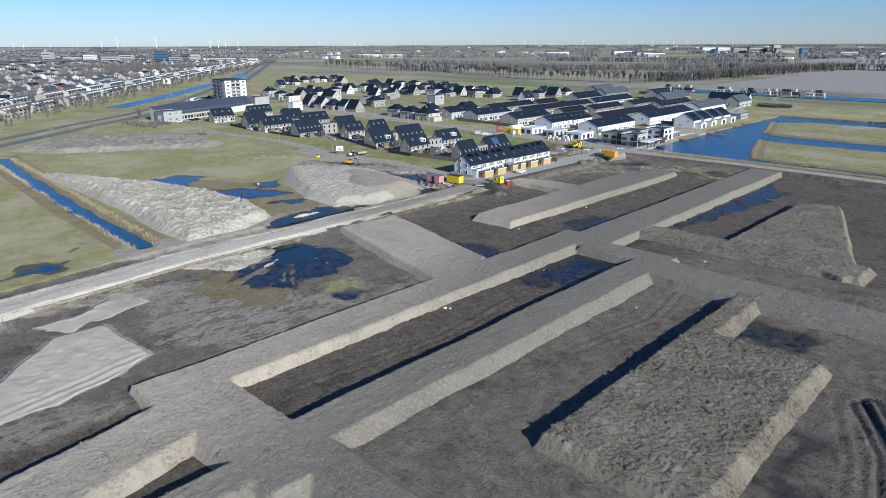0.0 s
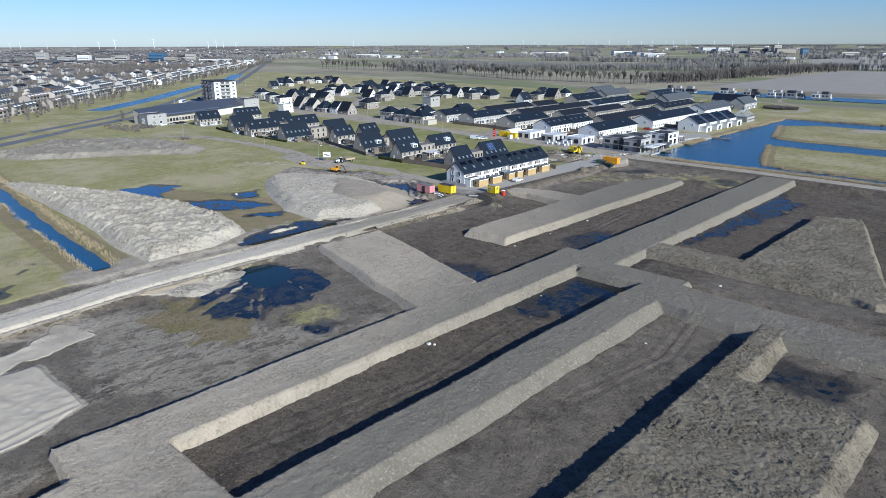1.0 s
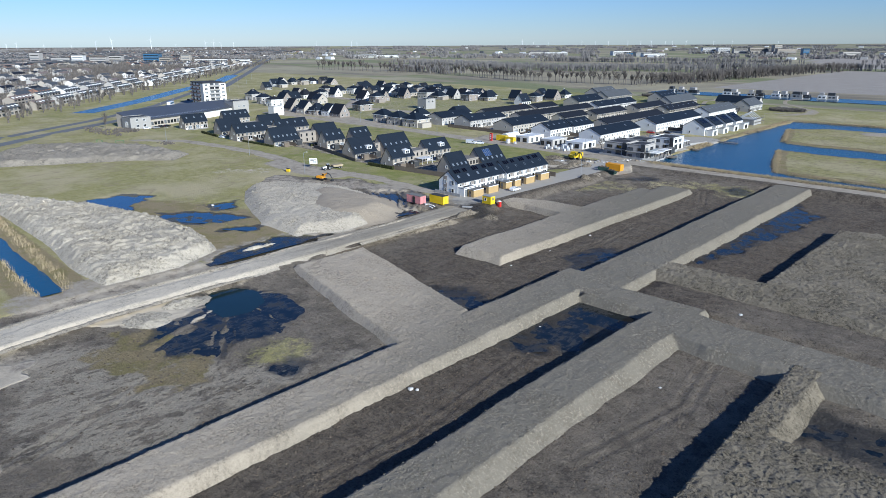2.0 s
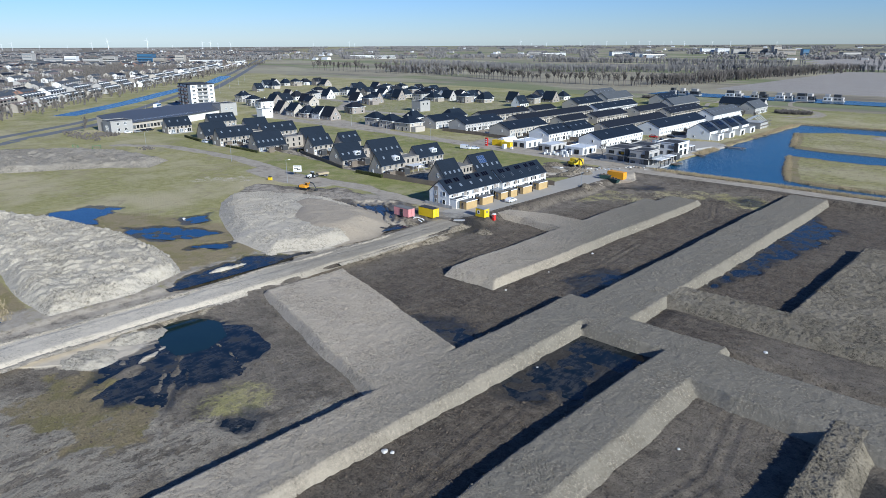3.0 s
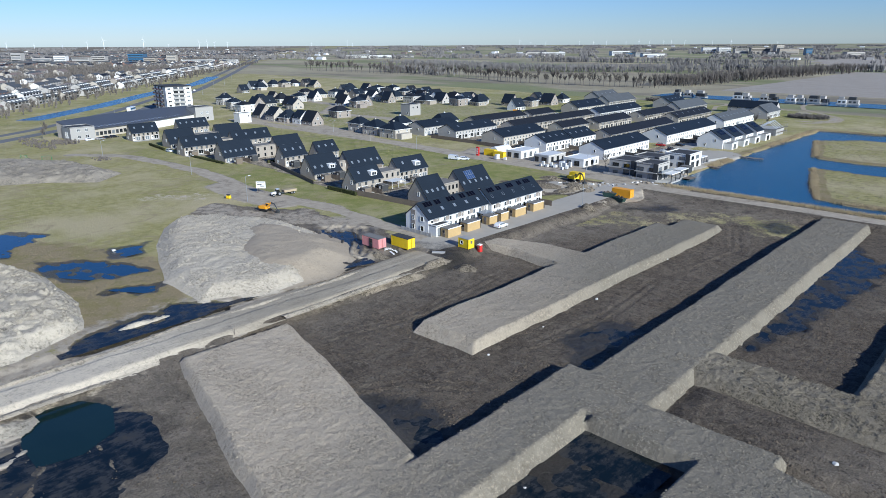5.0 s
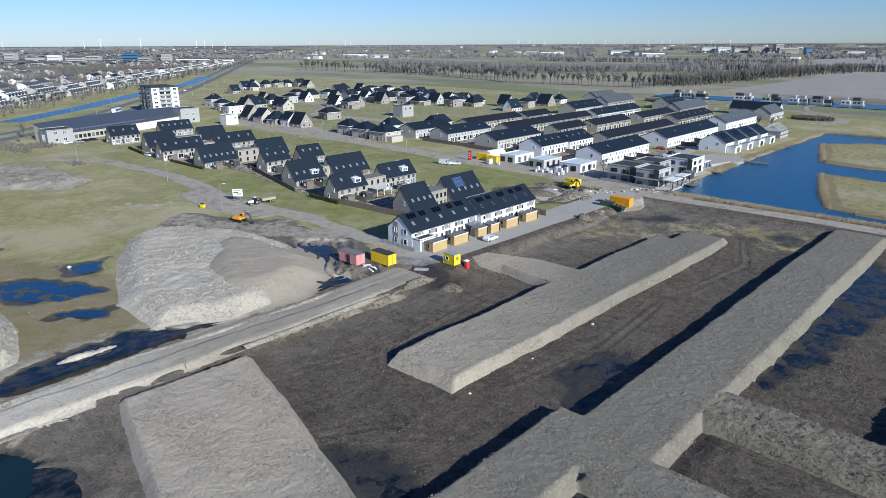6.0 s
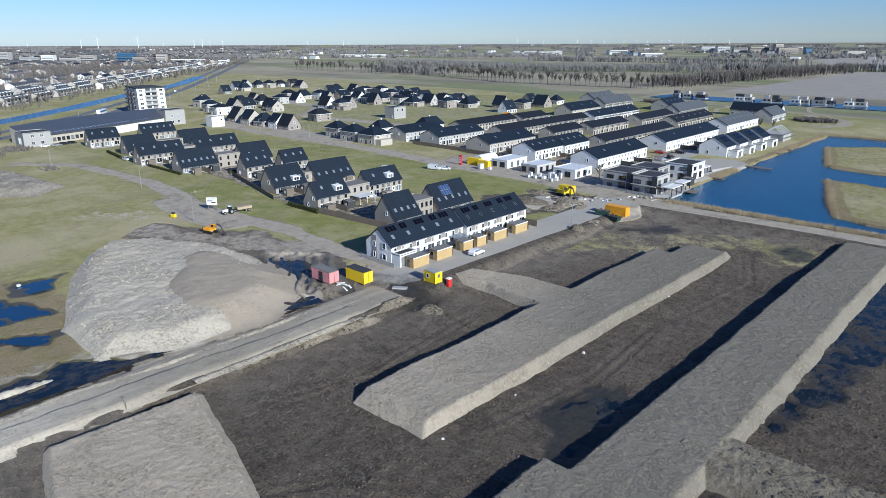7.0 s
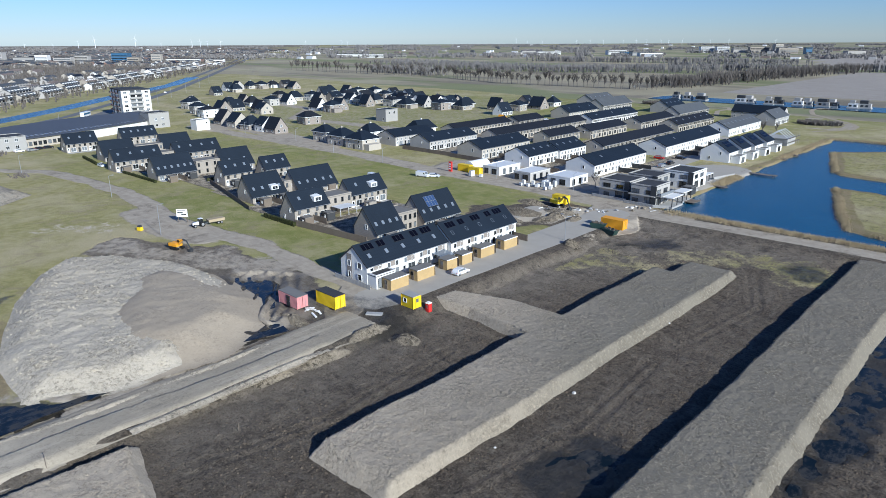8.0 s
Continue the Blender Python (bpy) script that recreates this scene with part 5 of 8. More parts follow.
# a long dark-roofed block set across the end of the street
def cross_house(x0, x1, y0, y1, eave, ridge, label, wall, roof, name="house", category="house", n=3, group=""):
    """A house with its ridge along x, the front towards -y."""
    cx, cy = (x0 + x1) / 2, (y0 + y1) / 2
    t = thing(name, pose(cx, cy, 0), label, category, group)
    w, l = x1 - x0, y1 - y0
    g = Geo()
    g.prism_x([(-l / 2, -0.3), (l / 2, -0.3), (l / 2, eave - 0.1), (0, ridge - 0.3), (-l / 2, eave - 0.1)], -w / 2, w / 2)
    part("wall", g, [wall], t)
    g, o, s = Geo(), 0.35, (ridge - eave) / (l / 2)
    z = eave - o * s
    g.prism_x([(l / 2 + o, z - 0.2), (l / 2 + o, z), (0, ridge), (-l / 2 - o, z), (-l / 2 - o, z - 0.2), (0, ridge - 0.3)], -w / 2 - 0.15, w / 2 + 0.15)
    part("roof", g, [roof], t)
    for i in range(n):
        x = -w / 2 + (i + 0.5) * w / n
        window(t, x, -l / 2 - 0.02, 0.7, 1.3, 1.4, "S")
        if eave > 3.8:
            window(t, x, -l / 2 - 0.02, 3.0, 0.9, 1.1, "S")
    window(t, w / 2 + 0.02, 0, 3.4 if ridge > 6 else 0.8, 1.4, 1.3, "E")
    window(t, w / 2 + 0.02, -l * 0.22, 0.6, 1.2, 1.5, "E")
    window(t, w / 2 + 0.02, l * 0.22, 0.6, 1.2, 1.5, "E")
    return t


cross_house(-222, -191, 538, 548, 4.4, 8.4, "long grey brick row with dark roof", PALEBRICK, ROOF, "terraced_house", "terraced house", 7, "terraces by the lake")


def hip_house(x, y, w, l, eave, ridge, label, wall, roof, rot=0.0, flat=0.35, porch=False, group=""):
    """A detached house with a hipped roof, or a mansard-like top where flat is large."""
    t = thing("detached_house", pose(x, y, 0, 0, 0, rot), label, "house", group)
    g = Geo()
    g.box(-w / 2, w / 2, -l / 2, l / 2, -0.3, eave)
    part("wall", g, [wall], t)
    g, o = Geo(), 0.7
    low = [(-w / 2 - o, -l / 2 - o, eave - 0.1), (w / 2 + o, -l / 2 - o, eave - 0.1), (w / 2 + o, l / 2 + o, eave - 0.1), (-w / 2 - o, l / 2 + o, eave - 0.1)]
    mid = [(a, b, eave + 0.12) for a, b, c in low]
    g.solid(low, mid, 1)
    kx, ky = flat * 0.25, flat
    g.solid(mid, [(-w / 2 * kx, -l / 2 * ky, ridge), (w / 2 * kx, -l / 2 * ky, ridge), (w / 2 * kx, l / 2 * ky, ridge), (-w / 2 * kx, l / 2 * ky, ridge)])
    part("roof", g, [roof, FRAMEW], t)
    for s in (-0.28, 0.28):
        window(t, w / 2 + 0.02, l * s, 0.7, 1.3, 1.5, "E")
        window(t, w * s, -l / 2 - 0.02, 0.7, 1.2, 1.5, "S")
        if eave > 4:
            window(t, w / 2 + 0.02, l * s, 3.0, 1.0, 1.2, "E")
            window(t, w * s, -l / 2 - 0.02, 3.0, 1.0, 1.2, "S")
    door(t, 0, -l / 2 - 0.02, 0, "S", FRAMED)
    g = Geo()
    g.box(-0.35, 0.35, -0.35, 0.35, eave + 0.5, ridge + 0.5)
    part("chimney", g, [wall], t, at=pose(-w * 0.2, l * 0.15, 0))
    if porch:
        g = Geo()
        g.box(w / 2, w / 2 + 4, -l / 2 + 0.5, l / 2 - 2.5, -0.3, 2.8)
        part("garage", g, [wall], t)
    return t


for x, y, w, l, e in ((-337.5, 305, 11, 8, 4.6), (-320.5, 302.5, 12, 9.5, 4.6), (-305, 302, 12.5, 10.5, 4.6)):
    hip_house(x, y, w, l, e, 8.0, "square beige brick house with black hipped roof", CREAM, ROOF, 0, 0.3, x > -310, group="hipped houses")
hip_house(-322, 322, 9, 9, 4.4, 8.2, "white house under a black hipped roof", WHITE, ROOF, 0, 0.5)
hip_house(-318, 354, 10, 13, 3.2, 7.4, "white barn-like house with black mansard roof", WHITE, ROOF, 0, 0.75)
flat_block(-380, -371, 376, 386, 7.2, "tall narrow grey house with slanted roof", "detached_house", "house", CLAD, ROOF, (("E", -2, 4.5, 1.4, 1.6), ("E", 2, 4.5, 1.4, 1.6), ("S", 2, 0.6, 1.6, 1.8)))
flat_block(-428, -421, 278, 286, 5.6, "stark white block-shaped house", "detached_house", "house", WHITE, FLATROOF, (("E", 2, 3.5, 1.0, 1.0),))

rng = random.Random(7)
DETACHED = [(-640, 408), (-660, 440), (-682, 444), (-688, 458), (-690, 474), (-682, 482), (-686, 498), (-668, 502), (-650, 500), (-543, 335), (-560, 345), (-480, 316), (-494, 334), (-505, 322), (-529, 359),
            (-540, 378), (-523, 375), (-517, 388), (-548, 416), (-538, 424), (-530, 436), (-502, 422), (-444, 391), (-526, 447), (-450, 402), (-462, 392), (-438, 305), (-418, 302), (-405, 303), (-392, 304), (-381, 304),
            (-401, 340), (-470, 352), (-488, 360), (-504, 350), (-557, 495), (-540, 494), (-493, 462), (-468, 452), (-442, 446), (-451, 466), (-446, 476), (-432, 466), (-416, 468), (-403, 468), (-392, 474),
            (-472, 480), (-508, 482), (-520, 470), (-486, 478), (-476, 496), (-456, 488), (-500, 500), (-530, 505), (-430, 484), (-414, 488), (-342, 455), (-350, 482), (-346, 502), (-350, 526), (-362, 508), (-366, 478),
            (-515, 402), (-505, 440), (-484, 440), (-560, 470), (-572, 486), (-455, 432), (-425, 445), (-396, 452), (-384, 462), (-440, 458), (-462, 470), (-498, 470), (-420, 458), (-515, 460), (-535, 455), (-470, 440), (-408, 478)]
WALLS = [(CREAM, "cream brick"), (PALEBRICK, "pale grey brick"), (WHITE, "white rendered"), (BEIGE, "beige brick"), (GREYBRICK, "dark brown brick"), (REDBRICK, "red brick")]
for i, (x, y) in enumerate(DETACHED):
    wall, wname = WALLS[rng.choice((0, 1, 1, 2, 2, 3, 3, 4, 4))]
    roof = rng.choice((ROOF, ROOF, ROOF, ROOFB))
    w, l = rng.uniform(8.2, 10.8), rng.uniform(8.2, 10.8)
    kind = rng.random()
    if kind < 0.5:
        hip_house(x, y, w, l, rng.choice((2.9, 4.4, 5.0, 5.2)), rng.uniform(7.0, 8.2), "detached %s house with black hipped roof" % wname, wall, roof, rng.uniform(-6, 6), rng.choice((0.1, 0.35, 0.55)), rng.random() < 0.3, "detached houses")
    elif kind < 0.75:
        cross_house(x - w / 2, x + w / 2, y - l / 2, y + l / 2, rng.choice((2.7, 2.9, 4.0)), rng.uniform(7.8, 9.0), "detached %s house with steep gabled roof" % wname, wall, roof, "detached_house", "house", 2, "detached houses")
    else:
        gable_house(x - w / 2, x + w / 2, y - l / 2, y + l / 2, rng.choice((2.9, 4.2, 4.6)), rng.uniform(7.6, 8.6), "detached %s house with dark gabled roof" % wname, "house", "detached_house", wall, roof, unit=5, style="low", lights=1, gable="one", group="detached houses")

# three low white houses under construction, and the dark modern villas at the water
for i, (x0, x1, y0, y1) in enumerate(((-223, -215, 293, 306), (-207.5, -200, 292, 304.5), (-194, -184.5, 294, 305.5))):
    flat_block(x0, x1, y0, y1, 2.9, "low white new-build house with flat pale roof", "bungalow", "house", PALEBRICK if i == 1 else WHITE, PALEROOF,
               (("S", -2.2, 0.3, 2.0, 2.0), ("S", 1.6, 0.3, 2.4, 2.0), ("E", -3.5, 0.3, 1.6, 2.1), ("E", 0.5, 0.3, 1.6, 2.1), ("E", 4, 0.6, 1.2, 1.4)), FRAMED, group="low white houses")
for x0, x1, y0, y1, h, wall, lbl in ((-170.5, -160.2, 289.5, 300, 5.6, PALEBRICK, "two-storey grey modern villa with flat roof"), (-158.5, -150.5, 288, 298, 5.8, PALEBRICK, "two-storey modern villa with dark window bands"),
                                      (-168, -158, 304, 314, 5.4, CLAD, "grey cubic villa with flat roof"), (-162, -152, 318, 330, 5.4, WHITE, "white cubic villa with flat roof")):
    v = flat_block(x0, x1, y0, y1, h, lbl, "villa", "villa", wall, DARKFLAT, (("S", -2.4, 3.4, 2.6, 1.3), ("S", 2.2, 3.4, 2.4, 1.3), ("S", -2.4, 0.6, 2.0, 1.2), ("S", 2.0, 0.3, 2.6, 2.2),
               ("E", -2.5, 3.4, 2.2, 1.4), ("E", 2, 3.4, 2.6, 1.4), ("E", -2, 0.2, 3.0, 2.3), ("E", 2.6, 0.2, 2.2, 2.3)), FRAMED, group="modern villas", parapet=0.35)
    g = Geo()
    g.box(-0.9, 0.9, -0.14, 0.1, -0.2, h + 0.5)
    part("fin_wall", g, [DARKCLAD], v, "dark cladding fin", at=pose((x1 - x0) / 2 - 0.4, -(y1 - y0) / 2 - 0.1, 0))


def pavilion(x0, x1, y0, y1, h, label, mat, n=2):
    """A flat slab roof on slim posts over a paved floor."""
    t = thing("pavilion", pose((x0 + x1) / 2, (y0 + y1) / 2, 0), label, "pavilion")
    w, l = x1 - x0, y1 - y0
    g = Geo()
    g.box(-w / 2, w / 2, -l / 2, l / 2, h, h + 0.28)
    part("roof_slab", g, [mat], t)
    g = Geo()
    g.box(-w / 2, w / 2, -l / 2, l / 2, -0.5, 0.12)
    part("floor_slab", g, [CONCRETE], t)
    for x in (-w / 2 + 0.2, w / 2 - 0.2):
        for i in range(n + 1):
            g = Geo()
            y = -l / 2 + 0.2 + (l - 0.4) * i / n
            g.box(x - 0.1, x + 0.1, y - 0.1, y + 0.1, 0.12, h)
            part("post", g, [DARKCLAD if mat is WHITE else FRAMEW], t)
    return t


pavilion(-150.2, -145.6, 290, 297.5, 2.7, "open waterside pavilion with white slab roof", WHITE)
pavilion(-150, -146.5, 299.5, 306, 2.7, "covered terrace with white slab roof", WHITE)
pavilion(-168, -161.5, 333, 345, 2.5, "long flat grey carport beside parked cars", FLATROOF, 3)
pavilion(-157.5, -153, 333, 339, 2.4, "small flat carport by the water", WHITE)
for x0, x1, y0, y1, h, wl, lbl in ((-157.8, -152.6, 321, 326.5, 2.5, OLDWOOD, "brown wooden garden house with flat roof"), (-164, -158.8, 300.5, 303.6, 3.0, CLAD, "low grey link between villas"), (-151.8, -148.6, 310, 314, 2.4, DARKCLAD, "dark garden shed by the water")):
    flat_block(x0, x1, y0, y1, h, lbl, "garden_house", "garden house", wl, FLATROOF, (("S", 0, 0.4, 1.4, 1.6),), FRAMEW, parapet=0.1)
for x0, x1, y0, y1, h in ((-171.2, -160.0, 289.2, 300.2, 2.95), (-158.9, -150.1, 287.6, 298.3, 2.95)):
    t = thing("balcony", pose((x0 + x1) / 2, (y0 + y1) / 2, 0), "pale slab band between the villa storeys", "balcony", "villa balconies")
    g = Geo()
    g.box(-(x1 - x0) / 2, (x1 - x0) / 2, -(y1 - y0) / 2 - 0.6, -(y1 - y0) / 2 + 0.24, h, h + 0.22)
    part("slab", g, [CLAD], t)
    g = Geo()
    g.box((x1 - x0) / 2 - 0.3, (x1 - x0) / 2 + 1.3, -(y1 - y0) / 2 + 1.0, (y1 - y0) / 2 - 1.0, h, h + 0.2)
    part("slab", g, [CLAD], t)
    g = Geo()
    g.box((x1 - x0) / 2 + 1.24, (x1 - x0) / 2 + 1.3, -(y1 - y0) / 2 + 1.0, (y1 - y0) / 2 - 1.0, h + 0.2, h + 1.1)
    part("glass_rail", g, [GLASS], t)

# ---------------------------------------------------------------- gardens, sheds and the building site


def run_of_posts(name, a, b, h, gap, mat, label, category, board=0.03, rails=False):
    """A fence from a to b: posts and one panel per bay, each a part."""
    a, b = Vector((*a, 0)), Vector((*b, 0))
    l = (b - a).length
    n = max(1, round(l / gap))
    t = thing(name, Matrix.Translation(a) @ Matrix.Rotation(math.atan2(b.y - a.y, b.x - a.x), 4, "Z"), label, category)
    gp, s = Geo(), l / n
    gp.box(-0.05, 0.05, -0.05, 0.05, -0.3, h + 0.06)
    pm = gp.mesh("post", [mat])
    gb = Geo()
    if rails:
        for z in (0.35, h - 0.15):
            gb.box(0.05, s - 0.05, -0.02, 0.02, z, z + 0.08)
        gb.box(0.05, s - 0.05, -0.006, 0.006, 0.1, h - 0.1)
    else:
        k = max(2, int((s - 0.1) / 0.22))
        ring = []
        for i in range(k):
            x, d = 0.05 + (s - 0.1) * i / k, -board - 0.018 * (i % 2)
            ring += [(x, d), (x + (s - 0.1) / k, d)]
        ring += [(s - 0.05, board), (0.05, board)]
        gb.solid([(x, y, 0.03) for x, y in ring], [(x, y, h) for x, y in ring])
    bm = gb.mesh("panel", [mat])
    for i in range(n + 1):
        part("post", pm, None, t, at=pose(i * s, 0, 0))
        if i < n:
            part("panel", bm, None, t, at=pose(i * s, 0, 0))
    return t


def shed(x, y, w, l, h=2.35):
    t = thing("garden_shed", pose(x, y, 0), "flat-roofed garden shed of fresh yellow planks", "shed", "garden sheds")
    g = Geo()
    n = int(l / 0.16)
    g.box(-w / 2 + 0.04, w / 2 - 0.04, -l / 2 + 0.04, l / 2 - 0.04, -0.2, h)
    part("body", g, [WOOD], t)
    for face, length, m in (("E", l, pose(w / 2 - 0.04, 0, 0)), ("S", w, pose(0, -l / 2 + 0.04, 0, 0, 0, -90))):
        k = int(h / 0.15)
        key = ("plank", round(length, 2))
        if key not in _cache:
            g = Geo()
            g.box(0, 0.035, -length / 2, length / 2, 0, 0.142)
            _cache[key] = g.mesh("plank", [WOOD])
        for i in range(k):
            part("plank", _cache[key], None, t, at=m @ pose(0, 0, i * h / k))
    g = Geo()
    g.box(-w / 2 - 0.08, w / 2 + 0.08, -l / 2 - 0.08, l / 2 + 0.08, h, h + 0.12)
    part("roof", g, [FLATROOF], t)
    g = Geo()
    g.box(w / 2 + 0.08, w / 2 + 0.11, -l / 2 - 0.1, l / 2 + 0.1, h - 0.05, h + 0.15)
    part("trim", g, [FRAMEW], t)
    door(t, -w * 0.1, -l / 2 - 0.03, 0.05, "S", OLDWOOD, 0.9, 2.0)
    return t


for y, l in ((188.2, 5.0), (195.9, 5.2), (204.2, 3.4), (209.3, 3.4), (216.7, 5.0), (225.6, 5.2)):
    shed(-158.6, y, 2.6, l)
for y in (190.8, 198.8, 206.6, 211.6, 219.8, 228.8, 232.6):
    run_of_posts("garden_fence", (-162.6, y), (-157.4, y), 1.7, 1.8, OLDWOOD, "weathered board fence between small back gardens", "fence")
t = thing("glass_canopy", pose(-161.2, 205.6, 0), "white metal veranda with glass roof panels", "canopy")
for x, y in ((1.6, -2.0), (1.6, 2.0)):
    g = Geo()
    g.box(x - 0.05, x + 0.05, y - 0.05, y + 0.05, 0, 2.3)
    part("post", g, [FRAMEW], t)
for i in range(5):
    g = Geo()
    g.solid([(-1.7, -2.1 + i * 0.85, 2.62), (1.7, -2.1 + i * 0.85, 2.28), (1.7, -1.29 + i * 0.85, 2.28), (-1.7, -1.29 + i * 0.85, 2.62)],
            [(-1.7, -2.1 + i * 0.85, 2.66), (1.7, -2.1 + i * 0.85, 2.32), (1.7, -1.29 + i * 0.85, 2.32), (-1.7, -1.29 + i * 0.85, 2.66)])
    part("roof_panel", g, [SKYGLASS], t)
run_of_posts("garden_wall", (-172.5, 183.2), (-161, 183.2), 1.0, 2.4, CONCRETE, "low grey garden wall along the gable", "wall", 0.05)
run_of_posts("garden_fence", (-214, 201), (-186, 203.5), 1.8, 2.0, OLDWOOD, "tall grey board fence round back gardens", "fence")
run_of_posts("garden_fence", (-246, 203.5), (-238, 201.5), 1.4, 2.0, OLDWOOD, "weathered picket fence round a garden", "fence")
run_of_posts("garden_fence", (-284, 213), (-246, 203.5), 1.5, 2.0, OLDWOOD, "dark board fence beside grass", "fence")
run_of_posts("garden_fence", (-288, 312), (-257, 312), 1.8, 2.0, OLDWOOD, "board fence at the end of back gardens", "fence")
run_of_posts("garden_fence", (-257, 311), (-232, 310), 1.8, 2.0, OLDWOOD, "board fence at the end of back gardens", "fence")
run_of_posts("garden_fence", (-213, 312), (-201, 312), 1.8, 2.0, OLDWOOD, "board fence at the end of back gardens", "fence")
for x0, x1, y in ((-241, -231, 325), (-241, -231, 336), (-215, -206, 330), (-215, -206, 342), (-265, -258, 330), (-186, -178, 330), (-186, -178, 341), (-186, -178, 385), (-186, -178, 400), (-186, -178, 415)):
    run_of_posts("garden_fence", (x0, y), (x1, y), 1.8, 2.4, DARKCLAD if y > 320 and x0 > -190 else OLDWOOD, "dark board fence between back gardens", "fence")


def hedge(a, b, h, w, label="clipped evergreen hedge along a garden"):
    a, b = Vector(a), Vector(b)
    l = (b - a).length
    ang = math.atan2(b.y - a.y, b.x - a.x)
    n, m = max(4, int(l / 0.5)), 7
    prof = [(-w / 2, 0), (-w / 2 * 1.05, h * 0.5), (-w / 2 * 0.9, h * 0.93), (0, h), (w / 2 * 0.9, h * 0.93), (w / 2 * 1.05, h * 0.5), (w / 2, 0)]
    g = Geo()
    r = random.Random(int(l * 10))
    rows = [[(l * i / n, y + r.uniform(-0.12, 0.12), max(0, z + r.uniform(-0.1, 0.1))) for y, z in prof] for i in range(n + 1)]
    for i in range(n):
        for j in range(m - 1):
            g.face([rows[i][j], rows[i + 1][j], rows[i + 1][j + 1], rows[i][j + 1]])
    g.face(rows[0])
    g.face(rows[-1][::-1])
    ob = new("hedge", g.mesh("hedge", [HEDGE]))
    ob.matrix_world = Matrix.Translation((a.x, a.y, 0)) @ Matrix.Rotation(ang, 4, "Z")
    return tagged(ob, label, "hedge")


for a, b, h in (((-228, 200.5), (-213, 200.5), 1.3), ((-374, 201.5), (-352, 199), 1.2), ((-326, 199.5), (-299, 200), 1.0), ((-288, 214), (-287, 226), 1.2), ((-352, 228), (-344, 228), 1.5), ((-184, 203.5), (-173.5, 203), 1.6)):
    hedge(a, b, h, 0.9)


def container(x0, x1, y0, y1, h, mat, label, name="container", top=None, hut=False, rot=0.0):
    cx, cy = (x0 + x1) / 2, (y0 + y1) / 2
    w, l = x1 - x0, y1 - y0
    t = thing(name, pose(cx, cy, ZAT(cx, cy), 0, 0, rot), label, "container" if not hut else "site hut")
    g = Geo()
    if hut:
        g.box(-w / 2 + 0.04, w / 2 - 0.04, -l / 2 + 0.04, l / 2 - 0.04, 0.05, h - 0.06)
    else:
        k = int((w - 0.24) / 0.28)
        ribs = [(-w / 2 + 0.12 + i * (w - 0.24) / k, a) for i in range(k) for a in (0, 1)]
        low = [(x + (0.14 if a else 0.0) + e, -l / 2 + (0.01 if a else 0.03)) for x, a in ribs for e in (0.02, 0.12)]
        high = [(x, -y) for x, y in reversed(low)]
        ring = low + high
        g.solid([(x, y, 0.05) for x, y in ring], [(x, y, h - 0.06) for x, y in ring])
    part("body", g, [mat], t)
    g = Geo()
    g.box(-w / 2, w / 2, -l / 2, l / 2, h - 0.06, h + 0.04)
    part("roof", g, [top or mat], t)
    for x in (-w / 2, w / 2 - 0.12):
        for y in (-l / 2, l / 2 - 0.12):
            g = Geo()
            g.box(x, x + 0.12, y, y + 0.12, 0.0, h - 0.06)
            part("corner_post", g, [mat], t)
    if hut:
        window(t, -w * 0.15, -l / 2 - 0.0, 1.0, 0.9, 0.9, "S", FRAMEW)
        door(t, w / 2 + 0.0, 0, 0.1, "E", YELLOW)
    else:
        for y in (-l * 0.24, l * 0.24):
            g = Geo()
            g.box(w / 2, w / 2 + 0.05, y - l * 0.22, y + l * 0.22, 0.14, h - 0.14)
            d = part("door", g, [mat], t)
            g = Geo()
            g.tube((w / 2 + 0.08, y, 0.2), (w / 2 + 0.08, y, h - 0.2), 0.025, n=6)
            part("lock_rod", g, [STEEL], d)
    return t


def ZAT(x, y):
    """Height of the bare ground at one place."""
    return float(surface(np.array([[float(x)]]), np.array([[float(y)]]))[0][0, 0])


container(-164, -158, 171.9, 174.4, 2.65, YELLOW, "yellow steel storage container with dark roof on mud", top=DARKFLAT)
t = container(-169.0, -162.8, 166.6, 169.1, 2.5, PINK, "faded pink site container with dark doorway", top=FLATROOF)
door(t, 0.2, -1.28, 0.1, "S", FRAMED, 1.1, 2.1)
container(-150.4, -147.0, 182.0, 184.2, 2.5, YELLOW, "small yellow and grey site hut with light roof", "site_hut", CLAD, True)
g = Geo()
t = thing("portable_toilet", pose(-146.2, 185.4, ZAT(-146.2, 185.4)) @ Matrix.Diagonal((0.85, 0.85, 0.85, 1)), "red portable toilet cabin with white roof", "toilet cabin")
g.box(-0.55, 0.55, -0.55, 0.55, 0.05, 2.1, 0, 0.03)
part("cabin", g, [RED], t)
g = Geo()
g.solid([(-0.6, -0.6, 2.1), (0.6, -0.6, 2.1), (0.6, 0.6, 2.1), (-0.6, 0.6, 2.1)], [(-0.4, -0.4, 2.4), (0.4, -0.4, 2.4), (0.4, 0.4, 2.4), (-0.4, 0.4, 2.4)])
part("roof", g, [FRAMEW], t)
door(t, 0, -0.56, 0.1, "S", RED, 0.7, 1.85)
container(-151.0, -144.4, 257.6, 260.2, 2.6, ORANGE, "orange steel container beside scrap skips", rot=0)
container(-233.5, -227.5, 290.2, 292.6, 2.6, YELLOW, "yellow site container among building materials")
container(-227.0, -221.6, 289.0, 291.2, 2.4, YELLOW, "yellow open-sided site container")


